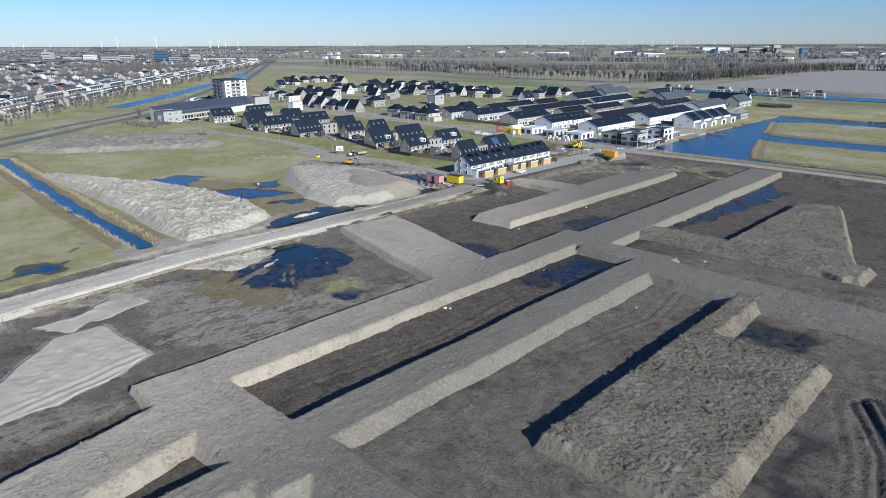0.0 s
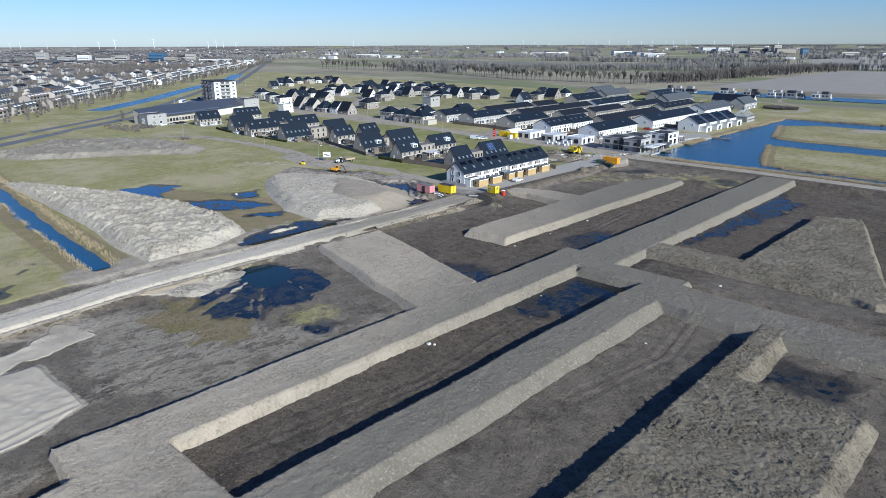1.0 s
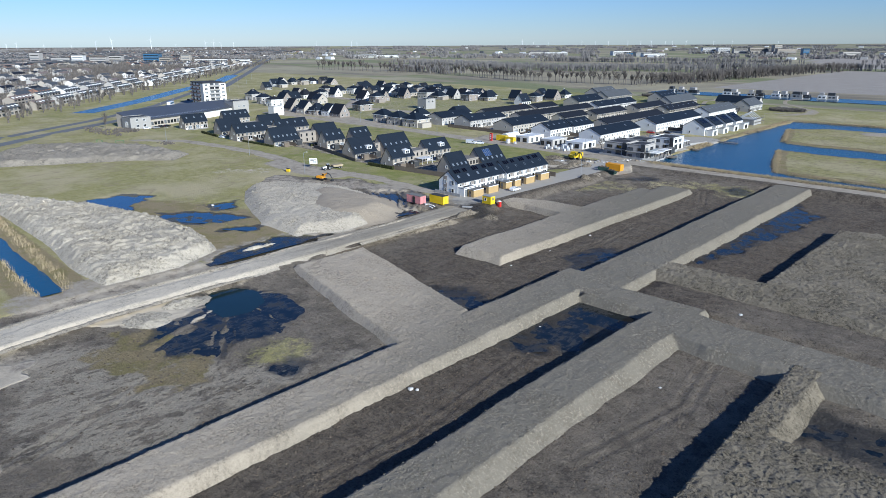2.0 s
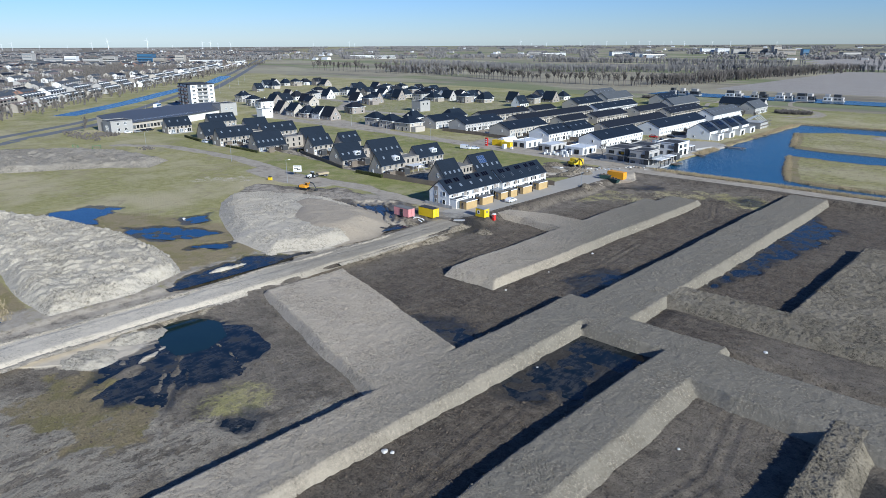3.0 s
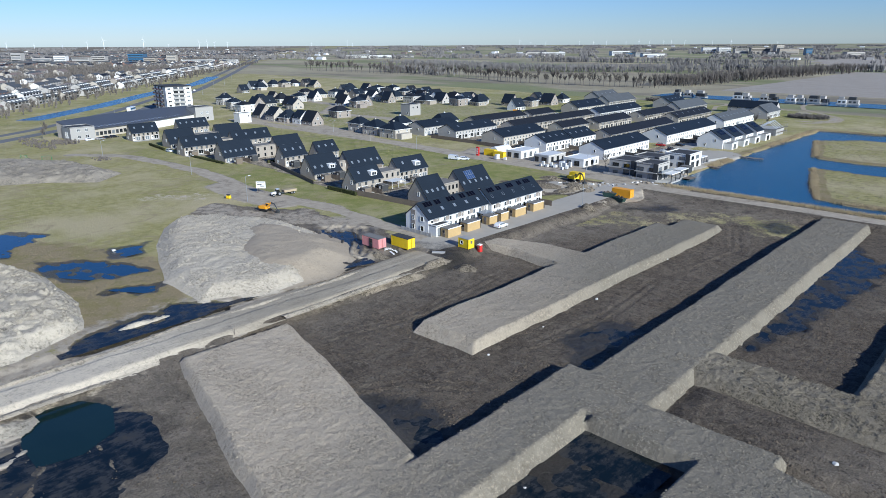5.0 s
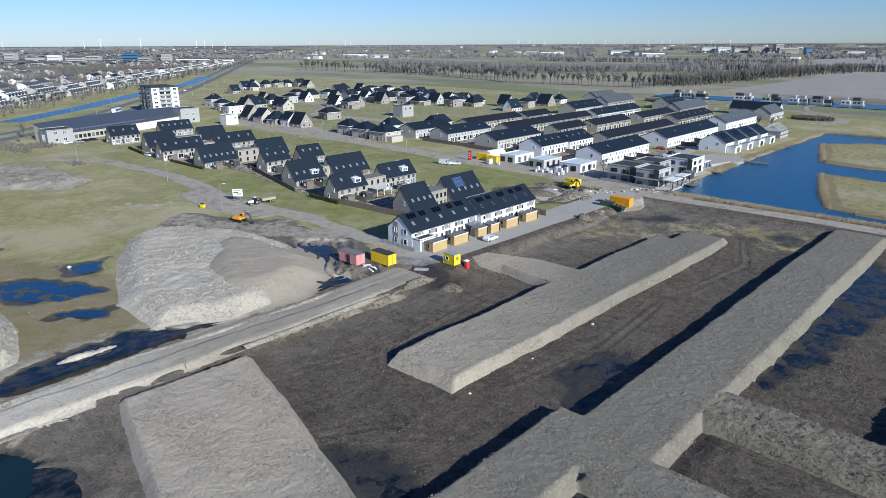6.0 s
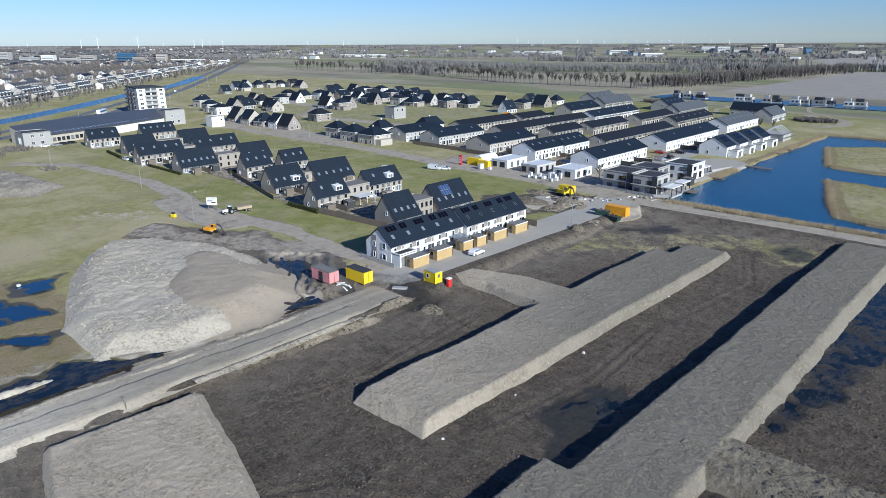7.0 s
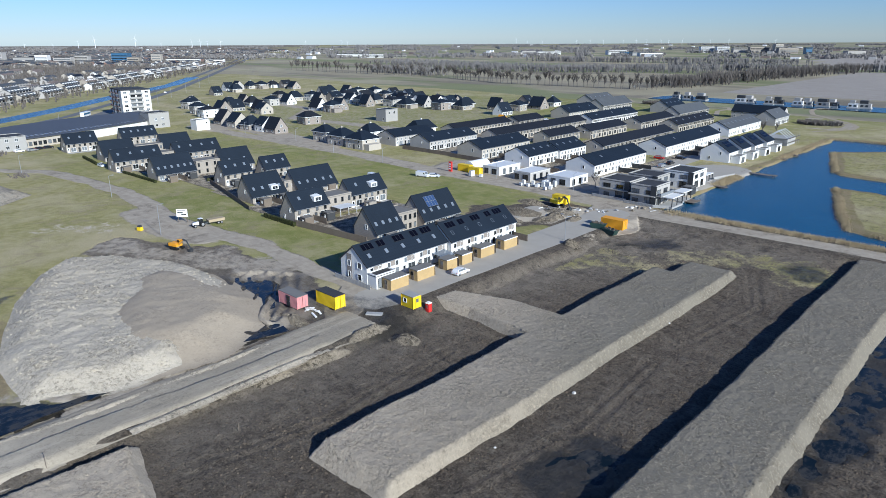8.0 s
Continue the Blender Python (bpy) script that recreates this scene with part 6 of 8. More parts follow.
def skip(x, y, rot=0.0):
    t = thing("skip", pose(x, y, ZAT(x, y), 0, 0, rot), "dark green steel waste skip full of scrap", "skip", "waste skips")
    g = Geo()
    g.prism([(-1.6, 0.1), (1.6, 0.1), (2.2, 1.4), (-2.2, 1.4)], -0.95, 0.95)
    part("body", g, [plain("skip_green", (0.03, 0.06, 0.05), 0.6)], t)
    g = Geo()
    r = random.Random(5)
    for i in range(14):
        u, v = r.uniform(-1.8, 1.6), r.uniform(-0.8, 0.6)
        g.box(u, u + r.uniform(0.2, 0.9), v, v + 0.15, 1.3, 1.45 + r.random() * 0.4)
    ob = part("scrap", g, [OLDWOOD], t)
    return t


skip(-150.6, 255.6, 12)
skip(-146.6, 255.0, -8)


def wheel_mesh(r, w):
    key = ("wheel", r, w)
    if key not in _cache:
        g = Geo()
        g.tube((0, -w / 2, 0), (0, w / 2, 0), r, n=16)
        q = Geo()
        q.tube((0, -w / 2 - 0.02, 0), (0, w / 2 + 0.02, 0), r * 0.55, n=12)
        _cache[key] = (g.mesh("tyre", [TYRE]), q.mesh("rim", [STEEL]))
    return _cache[key]


def wheel(parent, x, y, z, r, w):
    a, b = wheel_mesh(r, w)
    ob = part("wheel", a, None, parent, at=pose(x, y, z))
    part("rim", b, None, ob)


def car(x, y, rot, paint, label, van=False, z=None):
    t = thing("van" if van else "car", pose(x, y, ZAT(x, y) if z is None else z, 0, 0, rot), label, "van" if van else "car", "parked vehicles")
    l, w = (5.2, 1.95) if van else (4.3, 1.78)
    g = Geo()
    if van:
        low = [(-l / 2, 0.35), (l / 2, 0.35), (l / 2, 0.95), (l / 2 - 0.8, 1.15), (l / 2 - 1.5, 1.95), (-l / 2 + 0.1, 2.05), (-l / 2, 1.9)]
        g.prism(low, -w / 2, w / 2)
    else:
        low = [(-l / 2, 0.4), (-l / 2 + 0.15, 0.28), (l / 2 - 0.15, 0.28), (l / 2, 0.4), (l / 2 - 0.03, 0.7), (l / 2 - 0.95, 0.92), (-l / 2 + 0.1, 0.98), (-l / 2, 0.8)]
        g.prism(low, -w / 2, w / 2)
        i = 0.18
        g.solid([(-l / 2 + 0.15, -w / 2 + 0.04, 0.95), (l / 2 - 1.0, -w / 2 + 0.04, 0.92), (l / 2 - 1.0, w / 2 - 0.04, 0.92), (-l / 2 + 0.15, w / 2 - 0.04, 0.95)],
                [(-l / 2 + 0.6, -w / 2 + i, 1.46), (l / 2 - 1.9, -w / 2 + i, 1.46), (l / 2 - 1.9, w / 2 - i, 1.46), (-l / 2 + 0.6, w / 2 - i, 1.46)])
    part("body", g, [paint], t)
    for s in (-1, 1):
        g = Geo()
        if van:
            g.solid([(l / 2 - 1.75, s * (w / 2 + 0.01), 1.2), (l / 2 - 0.9, s * (w / 2 + 0.01), 1.2), (l / 2 - 1.55, s * (w / 2 + 0.01), 1.8), (l / 2 - 1.85, s * (w / 2 + 0.01), 1.8)],
                    [(l / 2 - 1.75, s * (w / 2 - 0.03), 1.2), (l / 2 - 0.9, s * (w / 2 - 0.03), 1.2), (l / 2 - 1.55, s * (w / 2 - 0.03), 1.8), (l / 2 - 1.85, s * (w / 2 - 0.03), 1.8)])
        else:
            k0, k1 = w / 2 - 0.045, w / 2 - 0.165
            g.solid([(-l / 2 + 0.5, s * k0, 1.0), (l / 2 - 1.2, s * k0, 1.0), (l / 2 - 1.85, s * k1, 1.4), (-l / 2 + 0.75, s * k1, 1.4)],
                    [(-l / 2 + 0.5, s * (k0 + 0.02), 1.0), (l / 2 - 1.2, s * (k0 + 0.02), 1.0), (l / 2 - 1.85, s * (k1 + 0.02), 1.4), (-l / 2 + 0.75, s * (k1 + 0.02), 1.4)])
        part("side_window", g, [GLASS], t)
        g = Geo()
        g.box(l / 2 - 0.12, l / 2 + 0.01, s * w * 0.36 - 0.18, s * w * 0.36 + 0.18, 0.58, 0.72)
        part("headlight", g, [SKYGLASS], t)
        g = Geo()
        g.box(-l / 2 - 0.01, -l / 2 + 0.08, s * w * 0.4 - 0.1, s * w * 0.4 + 0.1, 0.72, 0.88)
        part("tail_light", g, [RED], t)
    g = Geo()
    if van:
        g.solid([(l / 2 - 0.76, -0.8, 1.2), (l / 2 - 0.76, 0.8, 1.2), (l / 2 - 1.42, 0.75, 1.9), (l / 2 - 1.42, -0.75, 1.9)], [(l / 2 - 0.72, -0.8, 1.22), (l / 2 - 0.72, 0.8, 1.22), (l / 2 - 1.38, 0.75, 1.92), (l / 2 - 1.38, -0.75, 1.92)])
    else:
        g.solid([(l / 2 - 1.05, -0.75, 0.97), (l / 2 - 1.05, 0.75, 0.97), (l / 2 - 1.85, 0.66, 1.42), (l / 2 - 1.85, -0.66, 1.42)], [(l / 2 - 1.02, -0.75, 0.99), (l / 2 - 1.02, 0.75, 0.99), (l / 2 - 1.82, 0.66, 1.44), (l / 2 - 1.82, -0.66, 1.44)])
    part("windscreen", g, [GLASS], t)
    for x in (-l * 0.31, l * 0.31):
        for y in (-w / 2 + 0.1, w / 2 - 0.1):
            wheel(t, x, y, 0.32, 0.32, 0.2)
    return t


car(-153.8, 203.2, 92, CARW, "small white hatchback parked on the paved strip", z=0.02)
for x, y, r, p, c, v in ((-235, 272.5, 12, CARW, "white", True), (-231.5, 275, 30, CARW, "white", False), (-208, 252, 90, CARD, "black", False), (-206, 247, 85, CARD, "dark grey", False), (-228, 243, 20, CARR, "red", False),
                         (-347, 199, 0, CARW, "white", False), (-187, 366.5, 5, CARR, "red", False), (-178, 358, 90, CARD, "black", False), (-178, 350, 90, CARS, "silver", False), (-180, 372, 0, CARD, "dark", False),
                         (-246, 258, 0, CARW, "white", True), (-412, 192, 100, CARS, "silver", False), (-413, 187, 100, CARW, "white", False), (-414, 196, 100, CARD, "black", False), (-415, 200, 100, CARD, "dark blue", False),
                         (-521, 244, 140, CARR, "red", False), (-513, 236, 140, CARW, "white", True), (-580, 294, 140, CARD, "dark", False), (-640, 342, 140, CARS, "silver", False), (-700, 388, 140, CARW, "white", False),
                         (-300, 446, 90, CARW, "white", False), (-330, 440, 10, ORANGE, "orange", True), (-318, 446, 0, CARW, "white", True), (-192, 308, 90, CARS, "silver", False), (-205, 360, 90, CARD, "black", False)):
    car(x, y, r, p, "%s %s standing beside the road" % (c, "van" if v else "car"), v)

t = thing("coach", pose(-545, 262, 0, 0, 0, 141), "white and pale blue long-distance coach on the main road", "coach")
g = Geo()
g.box(-6, 6, -1.25, 1.25, 0.4, 3.3)
part("body", g, [CARW], t)
for s in (-1, 1):
    g = Geo()
    g.box(-5.7, 5.7, s * 1.26 - 0.03, s * 1.26 + 0.03, 1.6, 2.7)
    part("window_band", g, [BLUEGLASS], t)
for x in (-3.6, 4.0):
    for y in (-1.1, 1.1):
        wheel(t, x, y, 0.48, 0.48, 0.3)


def excavator(x, y, rot, paint, label, size=1.0):
    t = thing("excavator", pose(x, y, ZAT(x, y), 0, 0, rot) @ Matrix.Diagonal((size, size, size, 1)), label, "excavator")
    for s in (-1, 1):
        g = Geo()
        g.prism([(-1.9, 0.35), (-1.5, 0.0), (1.5, 0.0), (1.9, 0.35), (1.9, 0.6), (1.5, 0.85), (-1.5, 0.85), (-1.9, 0.6)], s * 1.15 - 0.3, s * 1.15 + 0.3)
        part("track", g, [TYRE], t)
    g = Geo()
    g.tube((0, 0, 0.5), (0, 0, 1.1), 0.75, n=14)
    part("turntable", g, [STEEL], t)
    g = Geo()
    g.prism([(-2.3, 1.05), (1.2, 1.05), (1.2, 1.7), (0.4, 2.0), (-2.1, 2.1), (-2.4, 1.8)], -1.25, 1.25)
    part("upper_body", g, [paint], t)
    g = Geo()
    g.prism([(-2.9, 1.1), (-2.2, 1.05), (-2.2, 2.0), (-2.8, 1.9)], -1.2, 1.2)
    part("counterweight", g, [DARKCLAD], t)
    g = Geo()
    g.prism([(-0.2, 1.7), (1.3, 1.7), (1.45, 2.3), (1.1, 3.0), (-0.1, 3.0)], 0.25, 1.2)
    c = part("cab", g, [paint], t)
    g = Geo()
    g.prism([(0.0, 2.1), (1.38, 2.1), (1.42, 2.35), (1.12, 2.9), (0.0, 2.9)], 0.23, 1.22)
    part("cab_glass", g, [GLASS], c)
    arm = [(1.0, 1.7), (3.4, 3.7), (5.0, 3.4), (6.6, 1.0)]
    for nm, a, b, r0, r1 in (("boom", arm[0], arm[1], 0.28, 0.3), ("boom", arm[1], arm[2], 0.3, 0.24), ("stick", arm[2], arm[3], 0.24, 0.16)):
        g = Geo()
        g.tube((a[0], -0.25, a[1]), (b[0], -0.25, b[1]), r0, r1, 6)
        part(nm, g, [DARKCLAD if nm == "stick" or a is arm[1] else paint], t)
    g = Geo()
    g.tube((1.3, -0.25, 1.5), (3.0, -0.25, 2.9), 0.09, n=6)
    part("ram", g, [STEEL], t)
    g = Geo()
    g.prism([(6.2, 1.1), (5.5, 0.3), (5.9, 0.05), (6.9, 0.15), (7.0, 0.9)], -0.85, 0.35)
    part("bucket", g, [DARKCLAD], t)
    return t


excavator(-217.5, 169.0, 15, ORANGE, "orange excavator with black arm beside the stockpile", 0.78)
excavator(-172.5, 268.5, -20, YELLOW, "yellow excavator among spoil and rubble")

t = thing("tractor", pose(-232.6, 182.6, ZAT(-232.6, 182.6), 0, 0, -95) @ Matrix.Diagonal((0.85, 0.85, 0.85, 1)), "pale farm tractor hitched to a trailer on grass", "tractor")
g = Geo()
g.prism([(0.2, 0.7), (2.2, 0.7), (2.25, 1.5), (0.2, 1.7)], -0.4, 0.4)
part("bonnet", g, [CARW], t)
g = Geo()
g.solid([(-1.2, -0.75, 0.9), (0.3, -0.75, 0.9), (0.3, 0.75, 0.9), (-1.2, 0.75, 0.9)], [(-1.0, -0.65, 2.6), (0.1, -0.65, 2.6), (0.1, 0.65, 2.6), (-1.0, 0.65, 2.6)])
part("cab", g, [GLASS], t)
g = Geo()
g.box(-1.1, 0.2, -0.75, 0.75, 2.6, 2.72)
part("cab_roof", g, [CARW], t)
for x, r in ((-0.8, 0.85), (1.7, 0.55)):
    for y in (-0.95, 0.95):
        wheel(t, x, y, r, r, 0.45)
t = thing("farm_trailer", pose(-232.0, 187.2, ZAT(-232, 187.2), 0, 0, -95) @ Matrix.Diagonal((0.85, 0.85, 0.85, 1)), "long tan tipping farm trailer on two axles", "trailer")
g = Geo()
g.prism([(-2.6, 1.0), (2.6, 1.0), (2.8, 1.9), (-2.8, 1.9)], -1.15, 1.15)
part("tub", g, [plain("trailer_tan", (0.42, 0.34, 0.22), 0.8)], t)
g = Geo()
g.box(2.4, 3.8, -0.08, 0.08, 0.7, 0.85)
part("drawbar", g, [STEEL], t)
for x in (-1.6, -0.5):
    for y in (-0.95, 0.95):
        wheel(t, x, y, 0.5, 0.5, 0.4)

t = thing("billboard", pose(-240.2, 181.6, 0, 0, 0, 42), "white project sign board on two wooden posts", "billboard")
for x in (-1.2, 1.2):
    g = Geo()
    g.box(x - 0.09, x + 0.09, -0.09, 0.09, -0.3, 3.9)
    part("post", g, [OLDWOOD], t)
    g = Geo()
    g.tube((x, 0.1, 2.4), (x, 2.0, 0.0), 0.06, n=6)
    part("brace", g, [OLDWOOD], t)
g = Geo()
g.box(-1.6, 1.6, -0.16, -0.09, 1.6, 3.9)
bd = part("board", g, [FRAMEW], t)
for z, a, b in ((3.3, -1.2, 1.1), (2.7, -1.3, 0.3), (2.2, -0.2, 1.2)):
    g = Geo()
    g.box(a, b, -0.175, -0.162, z, z + 0.3)
    part("text_bar", g, [CLAD if z > 3 else FRAMED], bd)
t = thing("fuel_tank", pose(-240.5, 169.6, 0, 0, 0, 20), "small yellow fuel tank with dark lid on grass", "tank")
g = Geo()
g.box(-0.7, 0.7, -0.5, 0.5, 0.15, 1.1, 0, 0.05)
part("tank", g, [YELLOW], t)
g = Geo()
g.box(-0.5, 0.5, -0.35, 0.35, 1.1, 1.5)
part("lid", g, [DARKCLAD], t)
t = thing("advert_pillar", pose(-234.3, 287, 0), "tall red and white site sign pillar", "sign")
g = Geo()
g.box(-0.7, 0.7, -0.35, 0.35, 0, 3.9)
part("pillar", g, [RED], t)
for z in (0.9, 1.8, 2.7):
    g = Geo()
    g.box(-0.45, 0.45, -0.37, -0.352, z, z + 0.5)
    part("text_bar", g, [FRAMEW], t)
t = thing("storage_tent", pose(-231, 299, 0), "white arched storage tent behind containers", "tent")
g = Geo()
g.prism([(3.0 * math.cos(a * 0.3142), 3.4 * math.sin(a * 0.3142)) for a in range(11)], -5, 5)
part("canvas", g, [FRAMEW], t)

# stacks of white building blocks and pallets in front of the low houses
rb = random.Random(12)
gp, gb = Geo(), Geo()
gp.prism([(-0.6, 0.0), (-0.48, 0.0), (-0.48, 0.1), (-0.06, 0.1), (-0.06, 0.0), (0.06, 0.0), (0.06, 0.1), (0.48, 0.1), (0.48, 0.0), (0.6, 0.0), (0.6, 0.14), (-0.6, 0.14)], -0.5, 0.5)
gb.box(-0.55, 0.55, -0.46, 0.46, 0.14, 1.15, 0, 0.01)
mp, mb = gp.mesh("pallet", [OLDWOOD]), gb.mesh("block_layer", [plain("block_white", (0.66, 0.66, 0.64), 0.9)])
for i in range(26):
    x, y = rb.choice((rb.uniform(-199, -186), rb.uniform(-199, -186), rb.uniform(-228, -218))), rb.uniform(284.5, 291)
    t = thing("block_stack", pose(x, y, ZAT(x, y), 0, 0, rb.uniform(-12, 12)), "wrapped stack of white building blocks on a pallet", "building blocks", "pallets of blocks")
    part("pallet", mp, None, t)
    part("block_layer", mb, None, t)
    if rb.random() < 0.4:
        part("block_layer", mb, None, t, at=pose(0, 0, 1.02))


def street_lamp(x, y, h=7.5, rot=0.0):
    t = thing("street_lamp", pose(x, y, ZAT(x, y), 0, 0, rot), "slim grey street lamp with a short arm", "street lamp", "street lamps")
    g = Geo()
    g.tube((0, 0, -0.3), (0, 0, h), 0.10, 0.06, 8)
    part("pole", g, [STEEL], t)
    g = Geo()
    g.tube((0, 0, h), (1.1, 0, h + 0.25), 0.045, 0.04, 6)
    part("arm", g, [STEEL], t)
    g = Geo()
    g.box(0.9, 1.6, -0.14, 0.14, h + 0.18, h + 0.32, 0, 0.04)
    part("lamp_head", g, [STEEL], t)
    return t


for x, y, h, r in ((-232, 171.5, 8.2, 60), (-287, 180, 7.2, 60), (-354, 172, 7.2, 60), (-151, 240, 6.5, 180), (-304, 284, 6, 90), (-267, 281, 6, 90), (-213, 289, 6, 90), (-180, 289, 6, 90), (-345, 292, 6, 90), (-390, 290, 6, 90),
                   (-480, 226, 9, 140), (-500, 244, 9, 140), (-530, 276, 9, 140), (-562, 306, 9, 140), (-600, 336, 9, 140), (-640, 366, 9, 140), (-690, 404, 9, 140), (-745, 446, 9, 140), (-448, 188, 9, 140), (-800, 486, 9, 140)):
    street_lamp(x, y, h, r)
for x, y, h in ((-146, 118, 1.8), (-138, 24, 1.8), (-137, 139, 1.4)):
    g = Geo()
    g.tube((0, 0, -0.3), (0.06, 0.02, h), 0.05, 0.04, 6)
    ob = new("marker_post", g.mesh("marker_post", [OLDWOOD]))
    ob.matrix_world = pose(x, y, ZAT(x, y) + 0.2)
    tagged(ob, "thin wooden marker stake beside the haul road", "post")


# white stones and lumps lying about
def boulder(x, y, z, s, mat, label, seed):
    bm = bmesh.new()
    bmesh.ops.create_icosphere(bm, subdivisions=2, radius=s)
    for v in bm.verts:
        v.co *= 1 + 0.35 * noise.noise(v.co * (1.6 / s) + Vector((seed, 0, 0)))
        v.co.z *= 0.6
    me = bpy.data.meshes.new("boulder")
    bm.to_mesh(me)
    bm.free()
    me.materials.append(mat)
    ob = new("boulder", me)
    ob.location = (x, y, z + s * 0.25)
    return tagged(ob, label, "boulder")


STONE = plain("pale_stone", (0.60, 0.575, 0.53), 0.9, vary=0.1)
for i, (x, y, s) in enumerate(((-84.5, 88.0, 0.6), (-83.6, 88.5, 0.4), (-109.2, 179.2, 0.45), (-109, 160, 0.25), (-109.3, 144.5, 0.35), (-110, 213, 0.3), (-22.5, 84, 0.3), (-211, 122, 0.7), (-58, 150, 0.5), (-57, 115, 0.3), (-84, 121, 0.3))):
    boulder(x, y, ZAT(x, y), s * 0.75, STONE, "pale stone lying on dark soil", i * 3.1)
rb = random.Random(21)
SPOIL = earth("spoil", (0.175, 0.146, 0.104), (0.340, 0.286, 0.210), 1.3, 0.0, (0.433, 0.364, 0.271), 0.6, 0.35)
for x, y, rx, ry, h in ((-176, 255, 9, 6, 0.9), (-168, 263, 8, 4, 0.9), (-181, 267, 7, 4, 0.8), (-166, 253, 5, 6, 0.6), (-173, 246, 6, 3, 0.5), (-160, 259, 3, 5, 0.5), (-148, 238, 3, 2, 1.2), (-147, 170, 1.6, 6, 0.6), (-145.5, 160, 1.5, 6, 0.6), (-141, 174, 4, 3, 0.8), (-146, 150, 1.3, 5, 0.5),
                        (-161, 164.5, 5, 1.5, 0.5), (-143, 196, 3.5, 1.5, 0.6), (-138, 199, 3, 1.5, 0.6), (-140, 71, 6, 7, 0.45), (-143, 79, 3.5, 6, 0.4), (-162, 109, 1.6, 8, 0.4), (-166, 258, 4, 3, 1.0)):
    heap("spoil_mound", lambda u, v, x=x, y=y, rx=rx, ry=ry: (1 - np.hypot((u - x) / rx, (v - y) / ry)) * 1.3, (x - rx - 1, x + rx + 1, y - ry - 1, y + ry + 1), ZAT(x, y) + h, ZAT(x, y) - 0.1,
         RUBBLE if y < 120 else SPOIL, "rough heap of broken grey spoil", "spoil heap", 0.35, 0.5, 0.5, int(abs(x)), 0.8)


for a, b in (((-160, 286.6), (-150, 286.4)), ((-150, 286.4), (-146, 288.5)), ((-172, 288), (-160, 288)), ((-149.6, 308), (-149.6, 318)), ((-153, 340), (-150, 352))):
    run_of_posts("garden_wall", a, b, 0.9, 2.6, CONCRETE, "low pale garden wall by the waterside villas", "wall", 0.09)
container(-176.5, -171.5, 271.5, 274.0, 2.6, YELLOW, "yellow site container among spoil")
rj = random.Random(3)
for i in range(46):
    cx, cy = rj.choice(((-172, 266), (-166, 270), (-178, 268), (-163, 262), (-160, 274), (-156, 281), (-151, 283)))
    x, y = cx + rj.uniform(-4, 4), cy + rj.uniform(-2.5, 2.5)
    if rj.random() < 0.6:
        boulder(x, y, ZAT(x, y), rj.uniform(0.25, 0.7), rj.choice((STONE, SPOIL, CONCRETE, SPOIL)), "broken lump of concrete and soil", i * 1.7)
    else:
        g = Geo()
        g.box(-rj.uniform(0.6, 1.6), rj.uniform(0.5, 1.4), -0.12, 0.12, -0.05, 0.14)
        ob = new("plank", g.mesh("plank", [rj.choice((OLDWOOD, CONCRETE, FRAMEW))]))
        ob.matrix_world = pose(x, y, ZAT(x, y) + 0.04, 0, 0, rj.uniform(0, 180))
        tagged(ob, "loose building plank lying on dirt", "plank")

for i in range(16):
    cx, cy, rx = ((-160.6, 168.4, 1.5), (-144.5, 197.5, 2.4), (-141.5, 190.5, 1.6))[0 if i < 9 else 1 if i < 13 else 2]
    x, y = cx + rj.uniform(-rx, rx), cy + rj.uniform(-1.0, 1.0)
    g = Geo()
    g.box(-rj.uniform(0.4, 1.1), rj.uniform(0.5, 1.2), -rj.uniform(0.1, 0.3), 0.15, -0.05, 0.10)
    ob = new("plank", g.mesh("plank", [rj.choice((FRAMEW, STONE, OLDWOOD, FRAMEW))]))
    ob.matrix_world = pose(x, y, ZAT(x, y) + 0.10 + 0.06 * (i % 4), rj.uniform(-14, 14), rj.uniform(-12, 12), rj.uniform(0, 180))
    tagged(ob, "pale scrap board thrown on churned soil", "plank")
g = Geo()
g.box(-1.6, 1.6, -0.55, 0.55, -0.1, 0.22)
ob = new("road_plate", g.mesh("road_plate", [CONCRETE]))
ob.matrix_world = pose(-151.6, 176.2, ZAT(-151.6, 176.2) + 0.05, 0, 0, 35)
tagged(ob, "pale concrete road plate lying on mud", "road plate")

# back gardens of the black-roofed cluster: small sheds, fences, a glass veranda
for i, (x, y) in enumerate(((-212, 204), (-212, 211.5), (-213, 228), (-240, 208.5), (-241, 216), (-241, 226), (-242, 235), (-272, 217), (-272, 232), (-296, 205), (-297, 213), (-298, 231), (-327, 201), (-327, 213), (-327, 227), (-352, 206), (-354, 233), (-182, 209), (-181, 226), (-181, 233))):
    flat_block(x - 1.2, x + 1.2, y - 1.4, y + 1.4, 2.2, "small weathered wooden garden shed", "garden_shed", "shed", (OLDWOOD, DARKCLAD, BEIGE)[i % 3], FLATROOF, (("S", 0, 0.9, 0.6, 0.8),), FRAMEW, group="cluster garden sheds", parapet=0.08)
for x0, x1, y in ((-215, -208.5, 208), (-216, -209, 231), (-243, -237, 212.5), (-244, -238, 230), (-275, -269, 219.5), (-273, -267, 234), (-301, -294, 209.5), (-299, -293, 233.5), (-330, -324, 207), (-330, -324, 233), (-185, -178.5, 211), (-185, -178.5, 230)):
    run_of_posts("garden_fence", (x0, y), (x1, y), 1.7, 2.0, OLDWOOD, "weathered board fence between back gardens", "fence")
t = thing("glass_veranda", pose(-213.6, 218.5, 0), "white veranda with pale roof panels against a house", "canopy")
